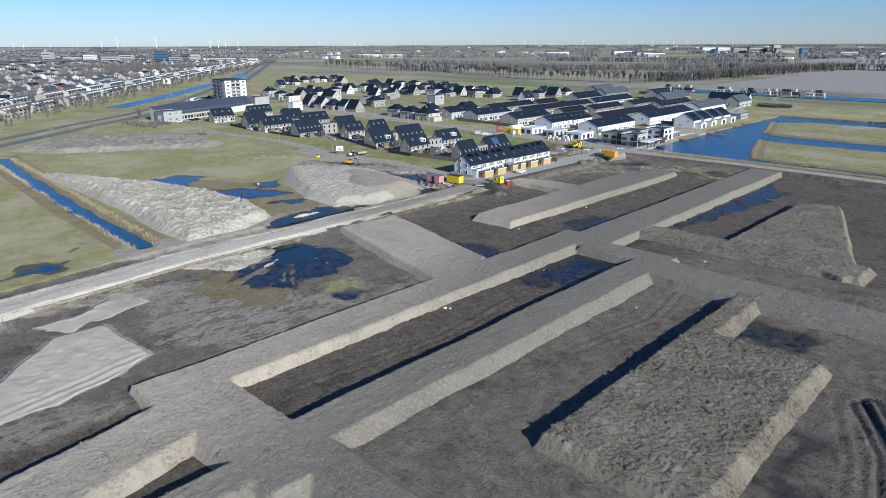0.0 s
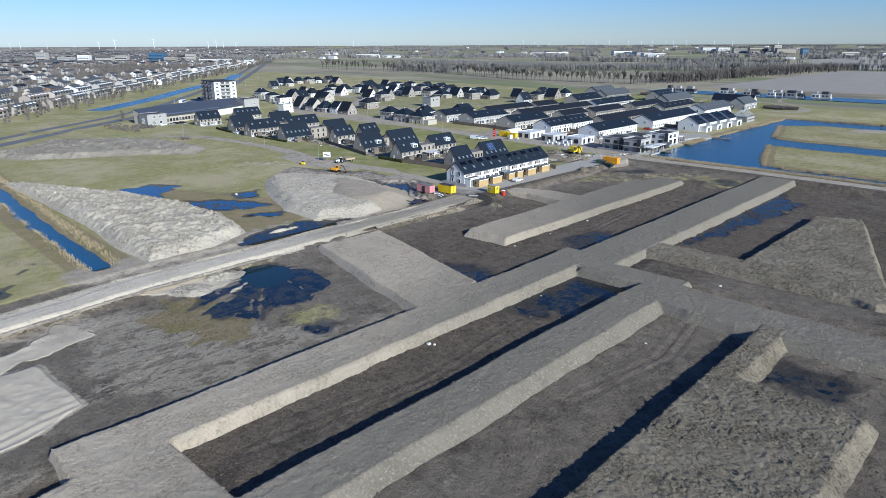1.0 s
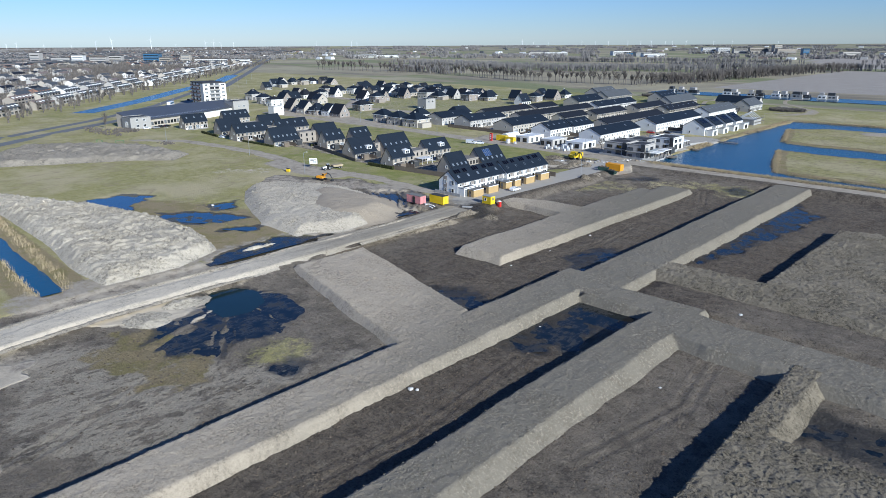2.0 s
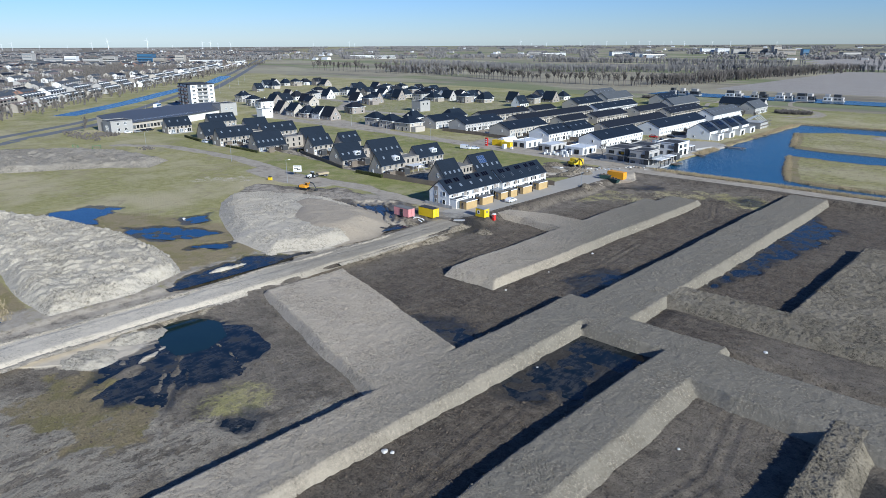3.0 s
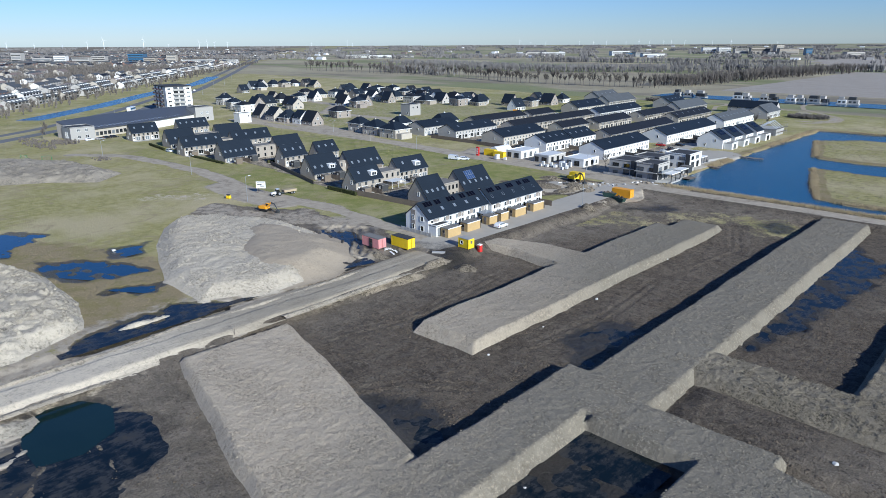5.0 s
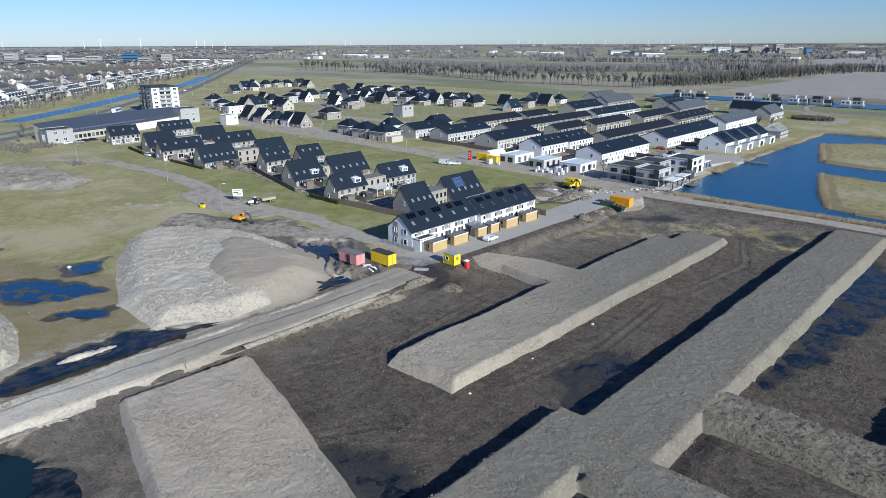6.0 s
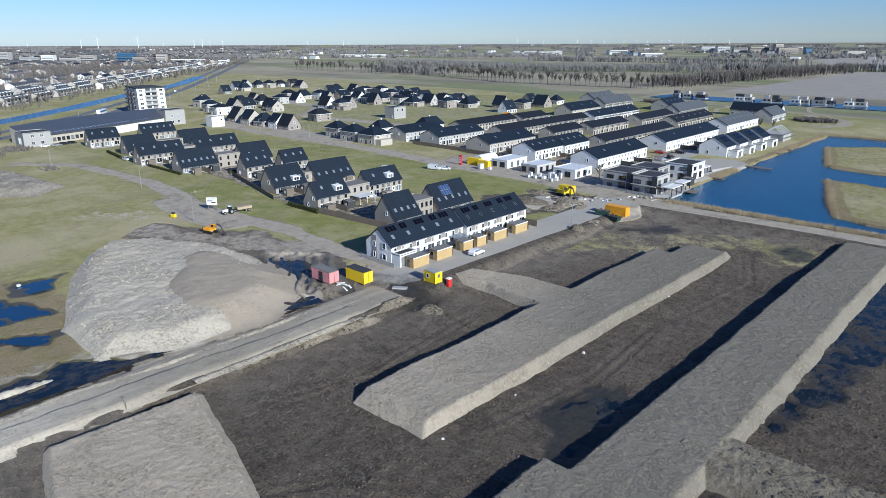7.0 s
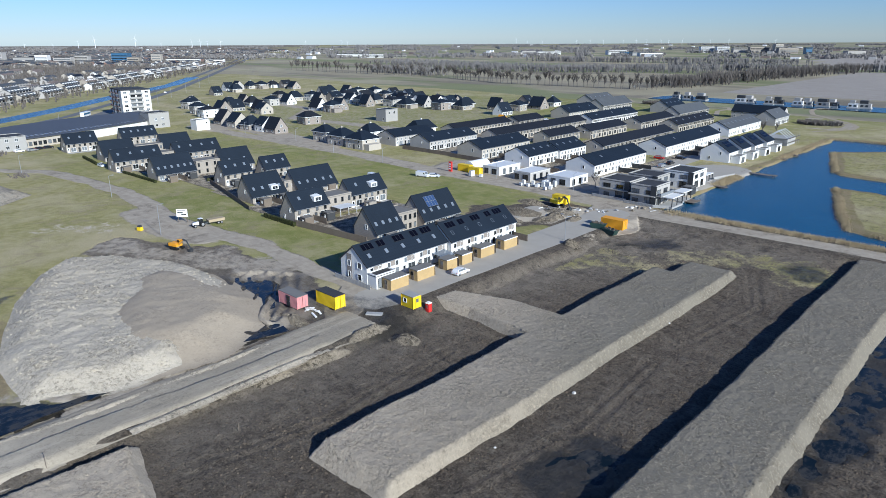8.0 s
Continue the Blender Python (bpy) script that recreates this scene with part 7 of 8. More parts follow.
for x, y in ((1.9, -3.0), (1.9, 0), (1.9, 3.0)):
    g = Geo()
    g.box(x - 0.06, x + 0.06, y - 0.06, y + 0.06, 0, 2.4)
    part("post", g, [FRAMEW], t)
for i in range(7):
    g = Geo()
    g.box(-2.4, 2.1, -3.1 + i * 0.89, -2.27 + i * 0.89, 2.42, 2.48)
    part("roof_panel", g, [PALEROOF], t)

# ---------------------------------------------------------------- loose clods


def clods(name, spots, sizes, mat, label, seed):
    """Many small angular lumps as one body."""
    r = np.random.RandomState(seed)
    n = len(spots)
    base = np.array([(1, 0, 0), (0, 1, 0), (-1, 0, 0), (0, -1, 0), (0, 0, 1), (0, 0, -0.4)], float)
    tri = np.array([(0, 1, 4), (1, 2, 4), (2, 3, 4), (3, 0, 4)])
    a = r.rand(n) * 6.283
    k = base[None] * (0.6 + 0.7 * r.rand(n, 6, 1)) * sizes[:, None, None] * np.array([1, 1, 0.8])
    k[:, :, :2] += (r.rand(n, 6, 2) - 0.5) * 0.5 * sizes[:, None, None]
    ca, sa = np.cos(a)[:, None], np.sin(a)[:, None]
    v = np.stack([k[:, :, 0] * ca - k[:, :, 1] * sa, k[:, :, 0] * sa + k[:, :, 1] * ca, k[:, :, 2]], 2) + spots[:, None, :]
    me = bpy.data.meshes.new(name)
    f = (tri[None] + 6 * np.arange(n)[:, None, None]).reshape(-1, 3)
    me.vertices.add(n * 6)
    me.vertices.foreach_set("co", v.astype(np.float32).ravel())
    me.loops.add(f.size)
    me.loops.foreach_set("vertex_index", f.astype(np.int32).ravel())
    me.polygons.add(len(f))
    me.polygons.foreach_set("loop_start", np.arange(0, f.size, 3, dtype=np.int32))
    me.materials.append(mat)
    me.update(calc_edges=True)
    return tagged(new(name, me), label, "clods", kind="stuff")


rc = np.random.RandomState(5)
for i, (me, mat) in enumerate(HEAPS):
    if mat not in (SAND, CLOD, RUBBLE, PALESTOCK):
        continue
    co = np.zeros(len(me.vertices) * 3, np.float32)
    me.vertices.foreach_get("co", co)
    co = co.reshape(-1, 3)
    top = (co[:, 2] > -0.35) & (co[:, 1] > 20) if mat not in (RUBBLE, PALESTOCK) else co[:, 2] > 0.1
    patchy = lattice(co[:, 0] / 6, co[:, 1] / 6, 3) + 0.5 * lattice(co[:, 0] / 1.7, co[:, 1] / 1.7, 4)
    share = {SAND: 0.30, CLOD: 0.30, RUBBLE: 0.12, PALESTOCK: 0.16}[mat]
    pick = top & (rc.rand(len(co)) < share * np.clip(1 + 2.6 * patchy, 0, 3))
    if pick.sum() < 50:
        continue
    at = co[pick].astype(float)
    size = {SAND: 0.09, CLOD: 0.12, RUBBLE: 0.30, PALESTOCK: 0.20}[mat] * (0.6 + 0.5 * rc.exponential(1.0, len(at)).clip(0, 3))
    clods("clods", at, size, mat, {SAND: "small dry clods on the sand embankment", CLOD: "angular clay clods on the mound", RUBBLE: "broken pieces of dried clay on the heap", PALESTOCK: "broken pieces of pale clay on the stockpile"}[mat], i)
MUDCLOD = earth("dark_soil_clods", (0.10, 0.078, 0.056), (0.17, 0.134, 0.098), 0.6, 0.0, (0.20, 0.165, 0.125), 0.3, 0.1)
n = 120000
q = np.stack([rc.uniform(-146, 0, n), rc.uniform(20, 272, n)], 1)
zz, cc = surface(q[:, :1], q[:, 1:])
patchy = lattice(q[:, 0] / 9, q[:, 1] / 9, 13) + 0.6 * lattice(q[:, 0] / 2, q[:, 1] / 2, 14)
ok = (zz[:, 0] < -0.6) & (cc["sand"][:, 0] < 0.3) & (cc["drier"][:, 0] + rc.rand(n) < 1.15) & (cc["wet"][:, 0] < 0.5) & (rc.rand(n) < 0.45 + 0.9 * patchy)
clods("clods", np.column_stack([q[ok], zz[ok, 0]]), 0.125 * (0.6 + 0.5 * rc.exponential(1.0, ok.sum()).clip(0, 3)), MUDCLOD, "small dark clods of soil on the pit floor", 77)

# ---------------------------------------------------------------- larger buildings beyond the new streets
tw = thing("apartment_block", pose(-526, 286, 0, 0, 0, -8), "white seven-storey apartment block with stacked balconies", "apartment block")
g = Geo()
g.box(-15, 13, -9, 9, -0.3, 17.6)
part("wall", g, [WHITE], tw)
g = Geo()
g.box(-15.2, 13.2, -9.2, 9.2, 17.6, 18.2)
part("roof", g, [DARKFLAT], tw)
for f in range(6):
    z = 1.0 + f * 2.85
    for y in (-6.6, 6.6):
        window(tw, 13.02, y, z + 0.4, 2.2, 1.4, "E")
    g = Geo()
    g.box(13.0, 14.3, -4.0, 4.0, z - 0.15, z + 0.05)
    g.box(14.2, 14.3, -4.0, 4.0, z + 0.05, z + 1.0, 1)
    part("balcony", g, [CONCRETE, CLAD], tw)
    window(tw, 13.02, -2.0, z + 0.1, 3.0, 2.2, "E", FRAMED)
    window(tw, 13.02, 2.0, z + 0.1, 3.0, 2.2, "E", FRAMED)
    for x in (-11, -3, 5):
        g = Geo()
        g.box(x - 2.6, x + 2.6, -10.4, -9.0, z - 0.15, z + 0.05)
        g.box(x - 2.6, x + 2.6, -10.4, -10.3, z + 0.05, z + 1.0, 1)
        part("balcony", g, [CONCRETE, REDBRICK], tw)
        window(tw, x, -9.02, z + 0.1, 2.2, 2.2, "S", FRAMED)

sc = thing("school", pose(0, 0, 0), "long curved school building with dark arched roof", "school")
SCH = [(-421, 183), (-424, 196), (-428, 210), (-434, 224), (-440, 238), (-447, 252), (-455, 268)]
SCB = [(-438, 180), (-448, 195), (-456, 211), (-462, 227), (-466, 243), (-469, 258), (-470, 273)]
for i in range(6):
    (ax, ay), (bx, by), (cx, cy), (dx, dy) = SCH[i], SCH[i + 1], SCB[i + 1], SCB[i]
    g = Geo()
    g.solid([(ax, ay, -0.3), (bx, by, -0.3), (cx, cy, -0.3), (dx, dy, -0.3)], [(ax, ay, 4.4), (bx, by, 4.4), (cx, cy, 8.0), (dx, dy, 8.0)])
    part("wall", g, [WHITE if i > 2 else CREAM], sc)
    g = Geo()
    k = 1.0
    g.solid([(ax + k, ay, 4.4), (bx + k, by, 4.4), (cx, cy, 8.2), (dx, dy, 8.2)], [(ax + k, ay, 4.7), (bx + k, by, 4.7), (cx, cy, 8.5), (dx, dy, 8.5)])
    part("roof", g, [plain("zinc_roof_dark", (0.085, 0.09, 0.10), 0.5, 0.0, vary=0.12, scale=0.6)], sc)
    for j in range(6):
        s = (j + 0.5) / 6
        px, py = ax + (bx - ax) * s, ay + (by - ay) * s
        qx, qy = dx + (cx - dx) * s, dy + (cy - dy) * s
        skylight(sc, Matrix.Translation((px + (qx - px) * 0.12, py + (qy - py) * 0.12, 5.25)) @ pose(0, 0, 0, 0, 8, 15) @ Matrix.Diagonal((1.6, 1.6, 1.6, 1)))
        if i <= 2:
            window(sc, px + 0.25, py, 1.0, 1.5, 1.8, "E", FRAMED)
for x0, x1, y0, y1, h, m in ((-430, -418, 180, 192, 6.5, CLAD), (-462, -450, 264, 276, 8.5, CLAD)):
    flat_block(x0, x1, y0, y1, h, "grey panelled end block of the school", "school_block", "school", m, DARKFLAT, (("E", -2, 1.0, 1.5, 1.6), ("E", 2, 1.0, 1.5, 1.6), ("E", -2, 4.4, 1.5, 1.4), ("E", 2, 4.4, 1.5, 1.4), ("S", 0, 1.0, 4.0, 3.2)))

# ---------------------------------------------------------------- the waterside


def deck(x, y, w, l, rot, label="dark wooden jetty on posts"):
    t = thing("jetty", pose(x, y, -0.1, 0, 0, rot), label, "jetty", "jetties")
    n = int(l / 0.28)
    g = Geo()
    g.box(-w / 2, w / 2, 0, 0.25, 0, 0.06)
    me = g.mesh("plank", [OLDWOOD])
    for i in range(n):
        part("plank", me, None, t, at=pose(0, i * 0.28, 0))
    for px in (-w / 2 + 0.15, w / 2 - 0.15):
        for i in range(3):
            g = Geo()
            g.tube((px, l * (0.1 + 0.4 * i), -2), (px, l * (0.1 + 0.4 * i), 0.4), 0.1, n=6)
            part("pile", g, [OLDWOOD], t)
    return t


for x, y, w, l, r in ((-152, 362, 2.5, 14, -90), (-154, 331, 2, 10, -95), (-156, 376, 3, 8, -90), (-155, 389, 3, 7, -90), (-154, 402, 3, 7, -90), (-153, 415, 3, 7, -90), (-149, 303, 5, 6, -90)):
    deck(x, y, w, l, r)
sf = thing("unfinished_house", pose(-163, 444, 0), "house under construction wrapped in scaffolding", "construction")
g = Geo()
g.box(-5, 5, -6, 6, -0.3, 3.2)
part("wall", g, [CONCRETE], sf)
g = Geo()
g.box(-5.3, 5.3, -6.3, 6.3, 3.2, 3.5)
part("floor_slab", g, [CONCRETE], sf)
for i in range(4):
    y = -5 + i * 3.3
    g = Geo()
    g.prism([(-5, 3.5), (-4.7, 3.5), (0, 6.6), (4.7, 3.5), (5, 3.5), (0, 7.0)], y, y + 0.25)
    part("rafter", g, [FRAMEW], sf)
for x in (-6.4, 6.4):
    for i in range(5):
        g = Geo()
        g.tube((x, -6.5 + i * 3.2, -0.3), (x, -6.5 + i * 3.2, 5.5), 0.06, n=6)
        part("scaffold_pole", g, [STEEL], sf)
for z in (2.0, 4.0):
    for x in (-6.4, 6.4):
        g = Geo()
        g.box(x - 0.5, x + 0.5, -6.6, 6.6, z, z + 0.08)
        part("scaffold_board", g, [OLDWOOD], sf)

rh = random.Random(31)
for i, (x, y) in enumerate(((-309, 650), (-300, 651), (-288, 650), (-256, 650), (-250, 651), (-235, 650), (-229, 652), (-215, 653), (-209, 655), (-199, 656), (-193, 658), (-180, 658), (-173, 660))):
    t = thing("houseboat", pose(x, y, -0.5, 0, 0, rh.uniform(-4, 4)), "moored houseboat with white and dark cabin", "houseboat", "houseboats")
    w, l = rh.uniform(6, 9), rh.uniform(5, 6)
    g = Geo()
    g.box(-w / 2 - 0.6, w / 2 + 0.6, -l / 2 - 0.5, l / 2 + 0.5, -0.4, 0.7)
    part("hull", g, [CONCRETE], t)
    g = Geo()
    g.box(-w / 2, w / 2, -l / 2, l / 2, 0.7, 3.4)
    part("cabin", g, [(PALEBRICK, CLAD, DARKCLAD, WHITE)[i % 4]], t)
    g = Geo()
    g.box(-w / 2 + 0.8, w / 2 - 2, -l / 2 + 0.5, l / 2 - 0.5, 3.4, 5.6)
    part("upper_cabin", g, [(DARKCLAD, PALEBRICK, CLAD)[i % 3]], t)
    window(t, -1.5, -l / 2 - 0.02, 1.3, 1.8, 1.3, "S", FRAMED)
    window(t, 1.5, -l / 2 - 0.02, 1.3, 1.8, 1.3, "S", FRAMED)


# ---------------------------------------------------------------- reeds, shrubs and trees


def blades(pts, heights, mat, name, label, width=0.5, per=3, seed=1, lean=0.25, category="reeds", scatter=0.0):
    """Many thin upright blades as one body."""
    r = np.random.RandomState(seed)
    n = len(pts) * per
    base = np.repeat(np.asarray(pts, float), per, axis=0)
    h = np.repeat(np.asarray(heights, float), per) * (0.6 + 0.6 * r.rand(n))
    a = r.rand(n) * math.pi
    off = (r.rand(n, 2) - 0.5) * max(width * 2, scatter)
    tip = (r.rand(n, 2) - 0.5) * 2 * lean * h[:, None]
    b = base[:, :2] + off
    dx, dy = np.cos(a) * width * 0.5, np.sin(a) * width * 0.5
    v = np.zeros((n, 3, 3))
    v[:, 0] = np.stack([b[:, 0] - dx, b[:, 1] - dy, base[:, 2] - 0.2], 1)
    v[:, 1] = np.stack([b[:, 0] + dx, b[:, 1] + dy, base[:, 2] - 0.2], 1)
    v[:, 2] = np.stack([b[:, 0] + tip[:, 0], b[:, 1] + tip[:, 1], base[:, 2] + h], 1)
    me = bpy.data.meshes.new(name)
    me.from_pydata(v.reshape(-1, 3).tolist(), [], np.arange(n * 3).reshape(n, 3).tolist())
    me.materials.append(mat)
    return tagged(new(name, me), label, category, kind="stuff")


rr = np.random.RandomState(8)
pts = []
for a, b, n, w in (((-144, 284.6), (60, 285.6), 5200, 2.4), ((-148, 331), (-149, 352), 900, 2.2), ((-149, 400), (-150, 470), 700, 1.6), ((-101, 299), (-118, 356), 1100, 1.2), ((-125, 386), (-138, 434), 800, 1.2), ((-148, 478), (-100, 480), 500, 1.6), ((-95, 297), (-20, 295), 300, 0.8), ((-340, 76), (-166, 66), 500, 1.2), ((-340, 68), (-166, 59), 500, 1.0)):
    s = rr.rand(n)
    q = np.stack([a[0] + (b[0] - a[0]) * s, a[1] + (b[1] - a[1]) * s], 1) + rr.randn(n, 2) * w * 0.5
    pts.append(q)
pts = np.concatenate(pts)
pz = surface(pts[:, :1], pts[:, 1:])[0][:, 0]
blades(np.column_stack([pts, pz]), 0.45 + 0.4 * rr.rand(len(pts)), REED, "reeds", "dry straw-coloured reeds along the water", 0.10, 9, 4, scatter=1.6)
# rough tufts on the meadow and the soil
n = 9000
q = np.stack([rr.uniform(-340, -158, n), rr.uniform(20, 205, n)], 1)
zz, cc = surface(q[:, :1], q[:, 1:])
ok = (cc["grass"][:, 0] > 0.6) & (cc["dirt"][:, 0] < 0.3) & (cc["wet"][:, 0] < 0.2)
blades(np.column_stack([q[ok], zz[ok, 0]]), 0.10 + 0.14 * rr.rand(ok.sum()), REED, "grass", "dry grass tufts on the meadow", 0.10, 4, 5, 0.5, "grass")


def bare_tree(h, seed, spread=0.28, twigs=170):
    """Meshes of one leafless tree: trunk with limbs, and a crown of fine twigs."""
    r = random.Random(seed)
    g, c = Geo(), Geo()
    g.tube((0, 0, -0.3), (r.uniform(-0.2, 0.2), r.uniform(-0.2, 0.2), h * 0.55), h * 0.018, h * 0.009, 6)
    limbs = []
    for i in range(9):
        z = h * r.uniform(0.22, 0.6)
        a, l = r.uniform(0, 6.28), h * spread * r.uniform(0.6, 1.1)
        e = (math.cos(a) * l, math.sin(a) * l, z + h * r.uniform(0.18, 0.38))
        g.tube((0, 0, z), e, h * 0.008, h * 0.003, 4)
        limbs.append(((0, 0, z), e))
    for i in range(twigs):
        a, b = limbs[i % len(limbs)]
        s = r.uniform(0.3, 1.0)
        p = Vector(a).lerp(Vector(b), s)
        d = Vector((r.uniform(-1, 1), r.uniform(-1, 1), r.uniform(0.4, 1.9))).normalized() * h * r.uniform(0.10, 0.24)
        o = Vector((r.uniform(-1, 1), r.uniform(-1, 1), 0)).normalized() * h * 0.009
        c.face([p - o, p + o, p + d])
        for k in range(2):
            m = p + d * r.uniform(0.3, 0.8)
            d2 = Vector((r.uniform(-1, 1), r.uniform(-1, 1), r.uniform(0.2, 1.4))).normalized() * h * r.uniform(0.05, 0.12)
            c.face([m - o * 0.7, m + o * 0.7, m + d2])
    return g.mesh("trunk", [TWIG]), c.mesh("crown", [TWIG])


KINDS = [bare_tree(16, s, sp) for s, sp in ((1, 0.16), (2, 0.2), (3, 0.24), (4, 0.18))]
rt = random.Random(17)


def plant(x, y, s, label, group):
    a, b = rt.choice(KINDS)
    t = thing("tree", pose(x, y, -0.05, 0, 0, rt.uniform(0, 360)) @ Matrix.Diagonal((s, s, s * rt.uniform(0.9, 1.15), 1)), label, "tree", group)
    part("trunk", a, None, t)
    part("crown", b, None, t)


for i in range(52):
    x = -645 + i * 5.6 + rt.uniform(-2, 2)
    y = float(np.interp(x, [-640, -521, -459, -406, -362], [735, 700, 706, 711, 718]))
    plant(x, y + rt.uniform(-2, 2), rt.uniform(0.75, 1.05), "tall leafless poplar in a row between fields", "poplar row")
for i in range(42):
    x = -1010 + i * 8.8 + rt.uniform(-2.5, 2.5)
    if rt.random() < 0.86:
        plant(x, 744 + 0.02 * (x + 700) + rt.uniform(-2, 2), rt.uniform(0.75, 1.25), "tall leafless poplar in a row between fields", "poplar row")
for i in range(60):
    s = i / 59
    x, y = -500 - 520 * s, 118 + 460 * s
    plant(x + rt.uniform(-3, 3) - 20, y + rt.uniform(-3, 3) + 4, rt.uniform(0.4, 0.65), "small leafless roadside tree", "roadside trees")
for x, y, s in ((-178, 300, 0.4), (-310, 330, 0.35), (-262, 345, 0.3), (-440, 205, 0.45), (-452, 178, 0.5), (-436, 172, 0.4), (-180, 470, 0.5), (-176, 480, 0.4), (-356, 520, 0.5)):
    plant(x, y, s, "young leafless garden tree", "garden trees")


def woods(pts, h, name, label, seed, width=0.5, per=12, lean=0.2, mat=None):
    """Bare stems with a haze of fine twigs above them, as one body."""
    z = np.zeros((len(pts), 1))
    stems = np.hstack([pts, z])
    crowns = np.repeat(stems, 3, axis=0) + np.random.RandomState(seed).uniform(-1, 1, (len(pts) * 3, 3)) * np.array([h * 0.12, h * 0.12, h * 0.12]) + np.array([0, 0, h * 0.42])
    low = np.vstack([stems, crowns])
    tall = np.concatenate([np.full(len(stems), h * 0.8), np.full(len(crowns), h * 0.5)])
    return blades(low, tall, mat or TWIG, name, label, width, max(2, per // 4), seed, max(lean, 0.22), "woods")


rw = np.random.RandomState(44)


def strip(a, b, n, w):
    s = rw.rand(n)
    return np.stack([a[0] + (b[0] - a[0]) * s, a[1] + (b[1] - a[1]) * s], 1) + (rw.rand(n, 2) - 0.5) * w


woods(np.concatenate([strip((-372, 742), (-338, 1049), 330, 46), strip((-338, 1049), (-300, 1255), 150, 60)]), 12.5, "woodland", "belt of leafless trees between ploughed fields", 3, 0.3, 64, 0.16)
woods(np.concatenate([strip((-1050, 1010), (-700, 950), 520, 110), strip((-700, 950), (-460, 1090), 380, 90), strip((-860, 790), (-700, 775), 160, 40)]), 11, "woodland", "leafless wood behind the fields, coloured paler for haze", 5, 0.4, 44, 0.16, HAZETWIG)
woods(np.concatenate([strip((-950, 1330), (-430, 1420), 400, 60), strip((-560, 1180), (-330, 1130), 160, 26), strip((-300, 1230), (150, 1210), 200, 16), strip((-330, 1480), (400, 1500), 200, 30)]), 12, "woodland", "far hedgerows and leafless woods", 7, 0.8, 24, 0.2, HAZETWIG)
far = []
for d, n in ((1900, 1800), (2400, 2400), (3000, 3200), (3700, 4000), (4400, 5200)):
    ang = np.radians(rw.uniform(-10, 100, n))
    keep = lattice(ang * 40, np.full(n, d * 0.01), 9) > -0.12
    rad = d + rw.uniform(-160, 160, n)
    far.append(np.stack([-70 - np.sin(ang) * rad, 100 + np.cos(ang) * rad], 1)[keep])
woods(np.concatenate(far), 9, "woodland", "distant woods along the horizon", 9, 3.4, 16, 0.35, HAZETWIG)
# low bare thicket on the mound by the lake, shrubs by the road
for cx, cy, rx, ry, n, h in ((-170, 536, 12, 8, 260, 2.4), (-295, 590, 14, 8, 220, 2.6), (-420, 165, 25, 6, 120, 1.2), (-415, 176, 10, 6, 90, 1.4), (-350, 170, 6, 4, 30, 0.8), (-75, 470, 20, 6, 80, 1.4)):
    a, r = rw.rand(n) * 6.28, np.sqrt(rw.rand(n))
    woods(np.stack([cx + np.cos(a) * r * rx, cy + np.sin(a) * r * ry], 1), h, "thicket", "low brown leafless thicket", n, 0.35, 14, 0.5)

# ---------------------------------------------------------------- the old town across the canal
ou, ov = Vector((-0.762, 0.646)), Vector((-0.646, -0.762))
org = Vector((-560, 216))
ang = math.degrees(math.atan2(ou.y, ou.x))
rtw = random.Random(77)
dm = Geo()
dm.prism([(0.6, 5.0), (3.4, 5.0), (3.4, 6.4), (0.6, 6.4)], -0.9, 0.9)
dorm = dm.mesh("dormer", [FRAMEW])
for v0, us in ((52, range(-220, 1000, 46)), (84, range(-200, 900, 50))):
    for u in us:
        if rtw.random() < 0.12:
            continue
        p = org + ou * (u + rtw.uniform(-4, 4)) + ov * (v0 + rtw.uniform(-4, 4))
        n = rtw.choice((5, 6, 7))
        l = n * 5.6
        wall, roof = rtw.choice(((PALEBRICK, ROOFG), (CREAM, ROOFR), (PALEBRICK, ROOFG), (WHITE, ROOFG), (CREAM, ROOFG), (BEIGE, ROOFR)))
        t = thing("terraced_house", pose(p.x, p.y, 0, 0, 0, ang + 90), "older terrace of row houses with dormers across the canal", "terraced house", "old town terraces")
        g = Geo()
        g.prism([(-4.5, -0.3), (4.5, -0.3), (4.5, 4.9), (0, 6.9), (-4.5, 4.9)], -l / 2, l / 2)
        part("wall", g, [wall], t)
        g = Geo()
        g.prism([(4.8, 4.5), (4.8, 4.8), (0, 7.2), (-4.8, 4.8), (-4.8, 4.5), (0, 6.9)], -l / 2 - 0.1, l / 2 + 0.1)
        part("roof", g, [roof], t)
        for i in range(n):
            y = -l / 2 + (i + 0.5) * 5.6
            part("dormer", dorm, None, t, "white boxed dormer", at=pose(0, y, 0, 0, 0, 180))
            part("window_band", window_mesh(3.6, 1.5, FRAMED, True)[1], None, t, at=pose(-4.52, y, 3.1, 0, 0, 180))
            part("window_band", window_mesh(3.6, 1.5, FRAMED, True)[1], None, t, at=pose(-4.52, y, 0.6, 0, 0, 180))

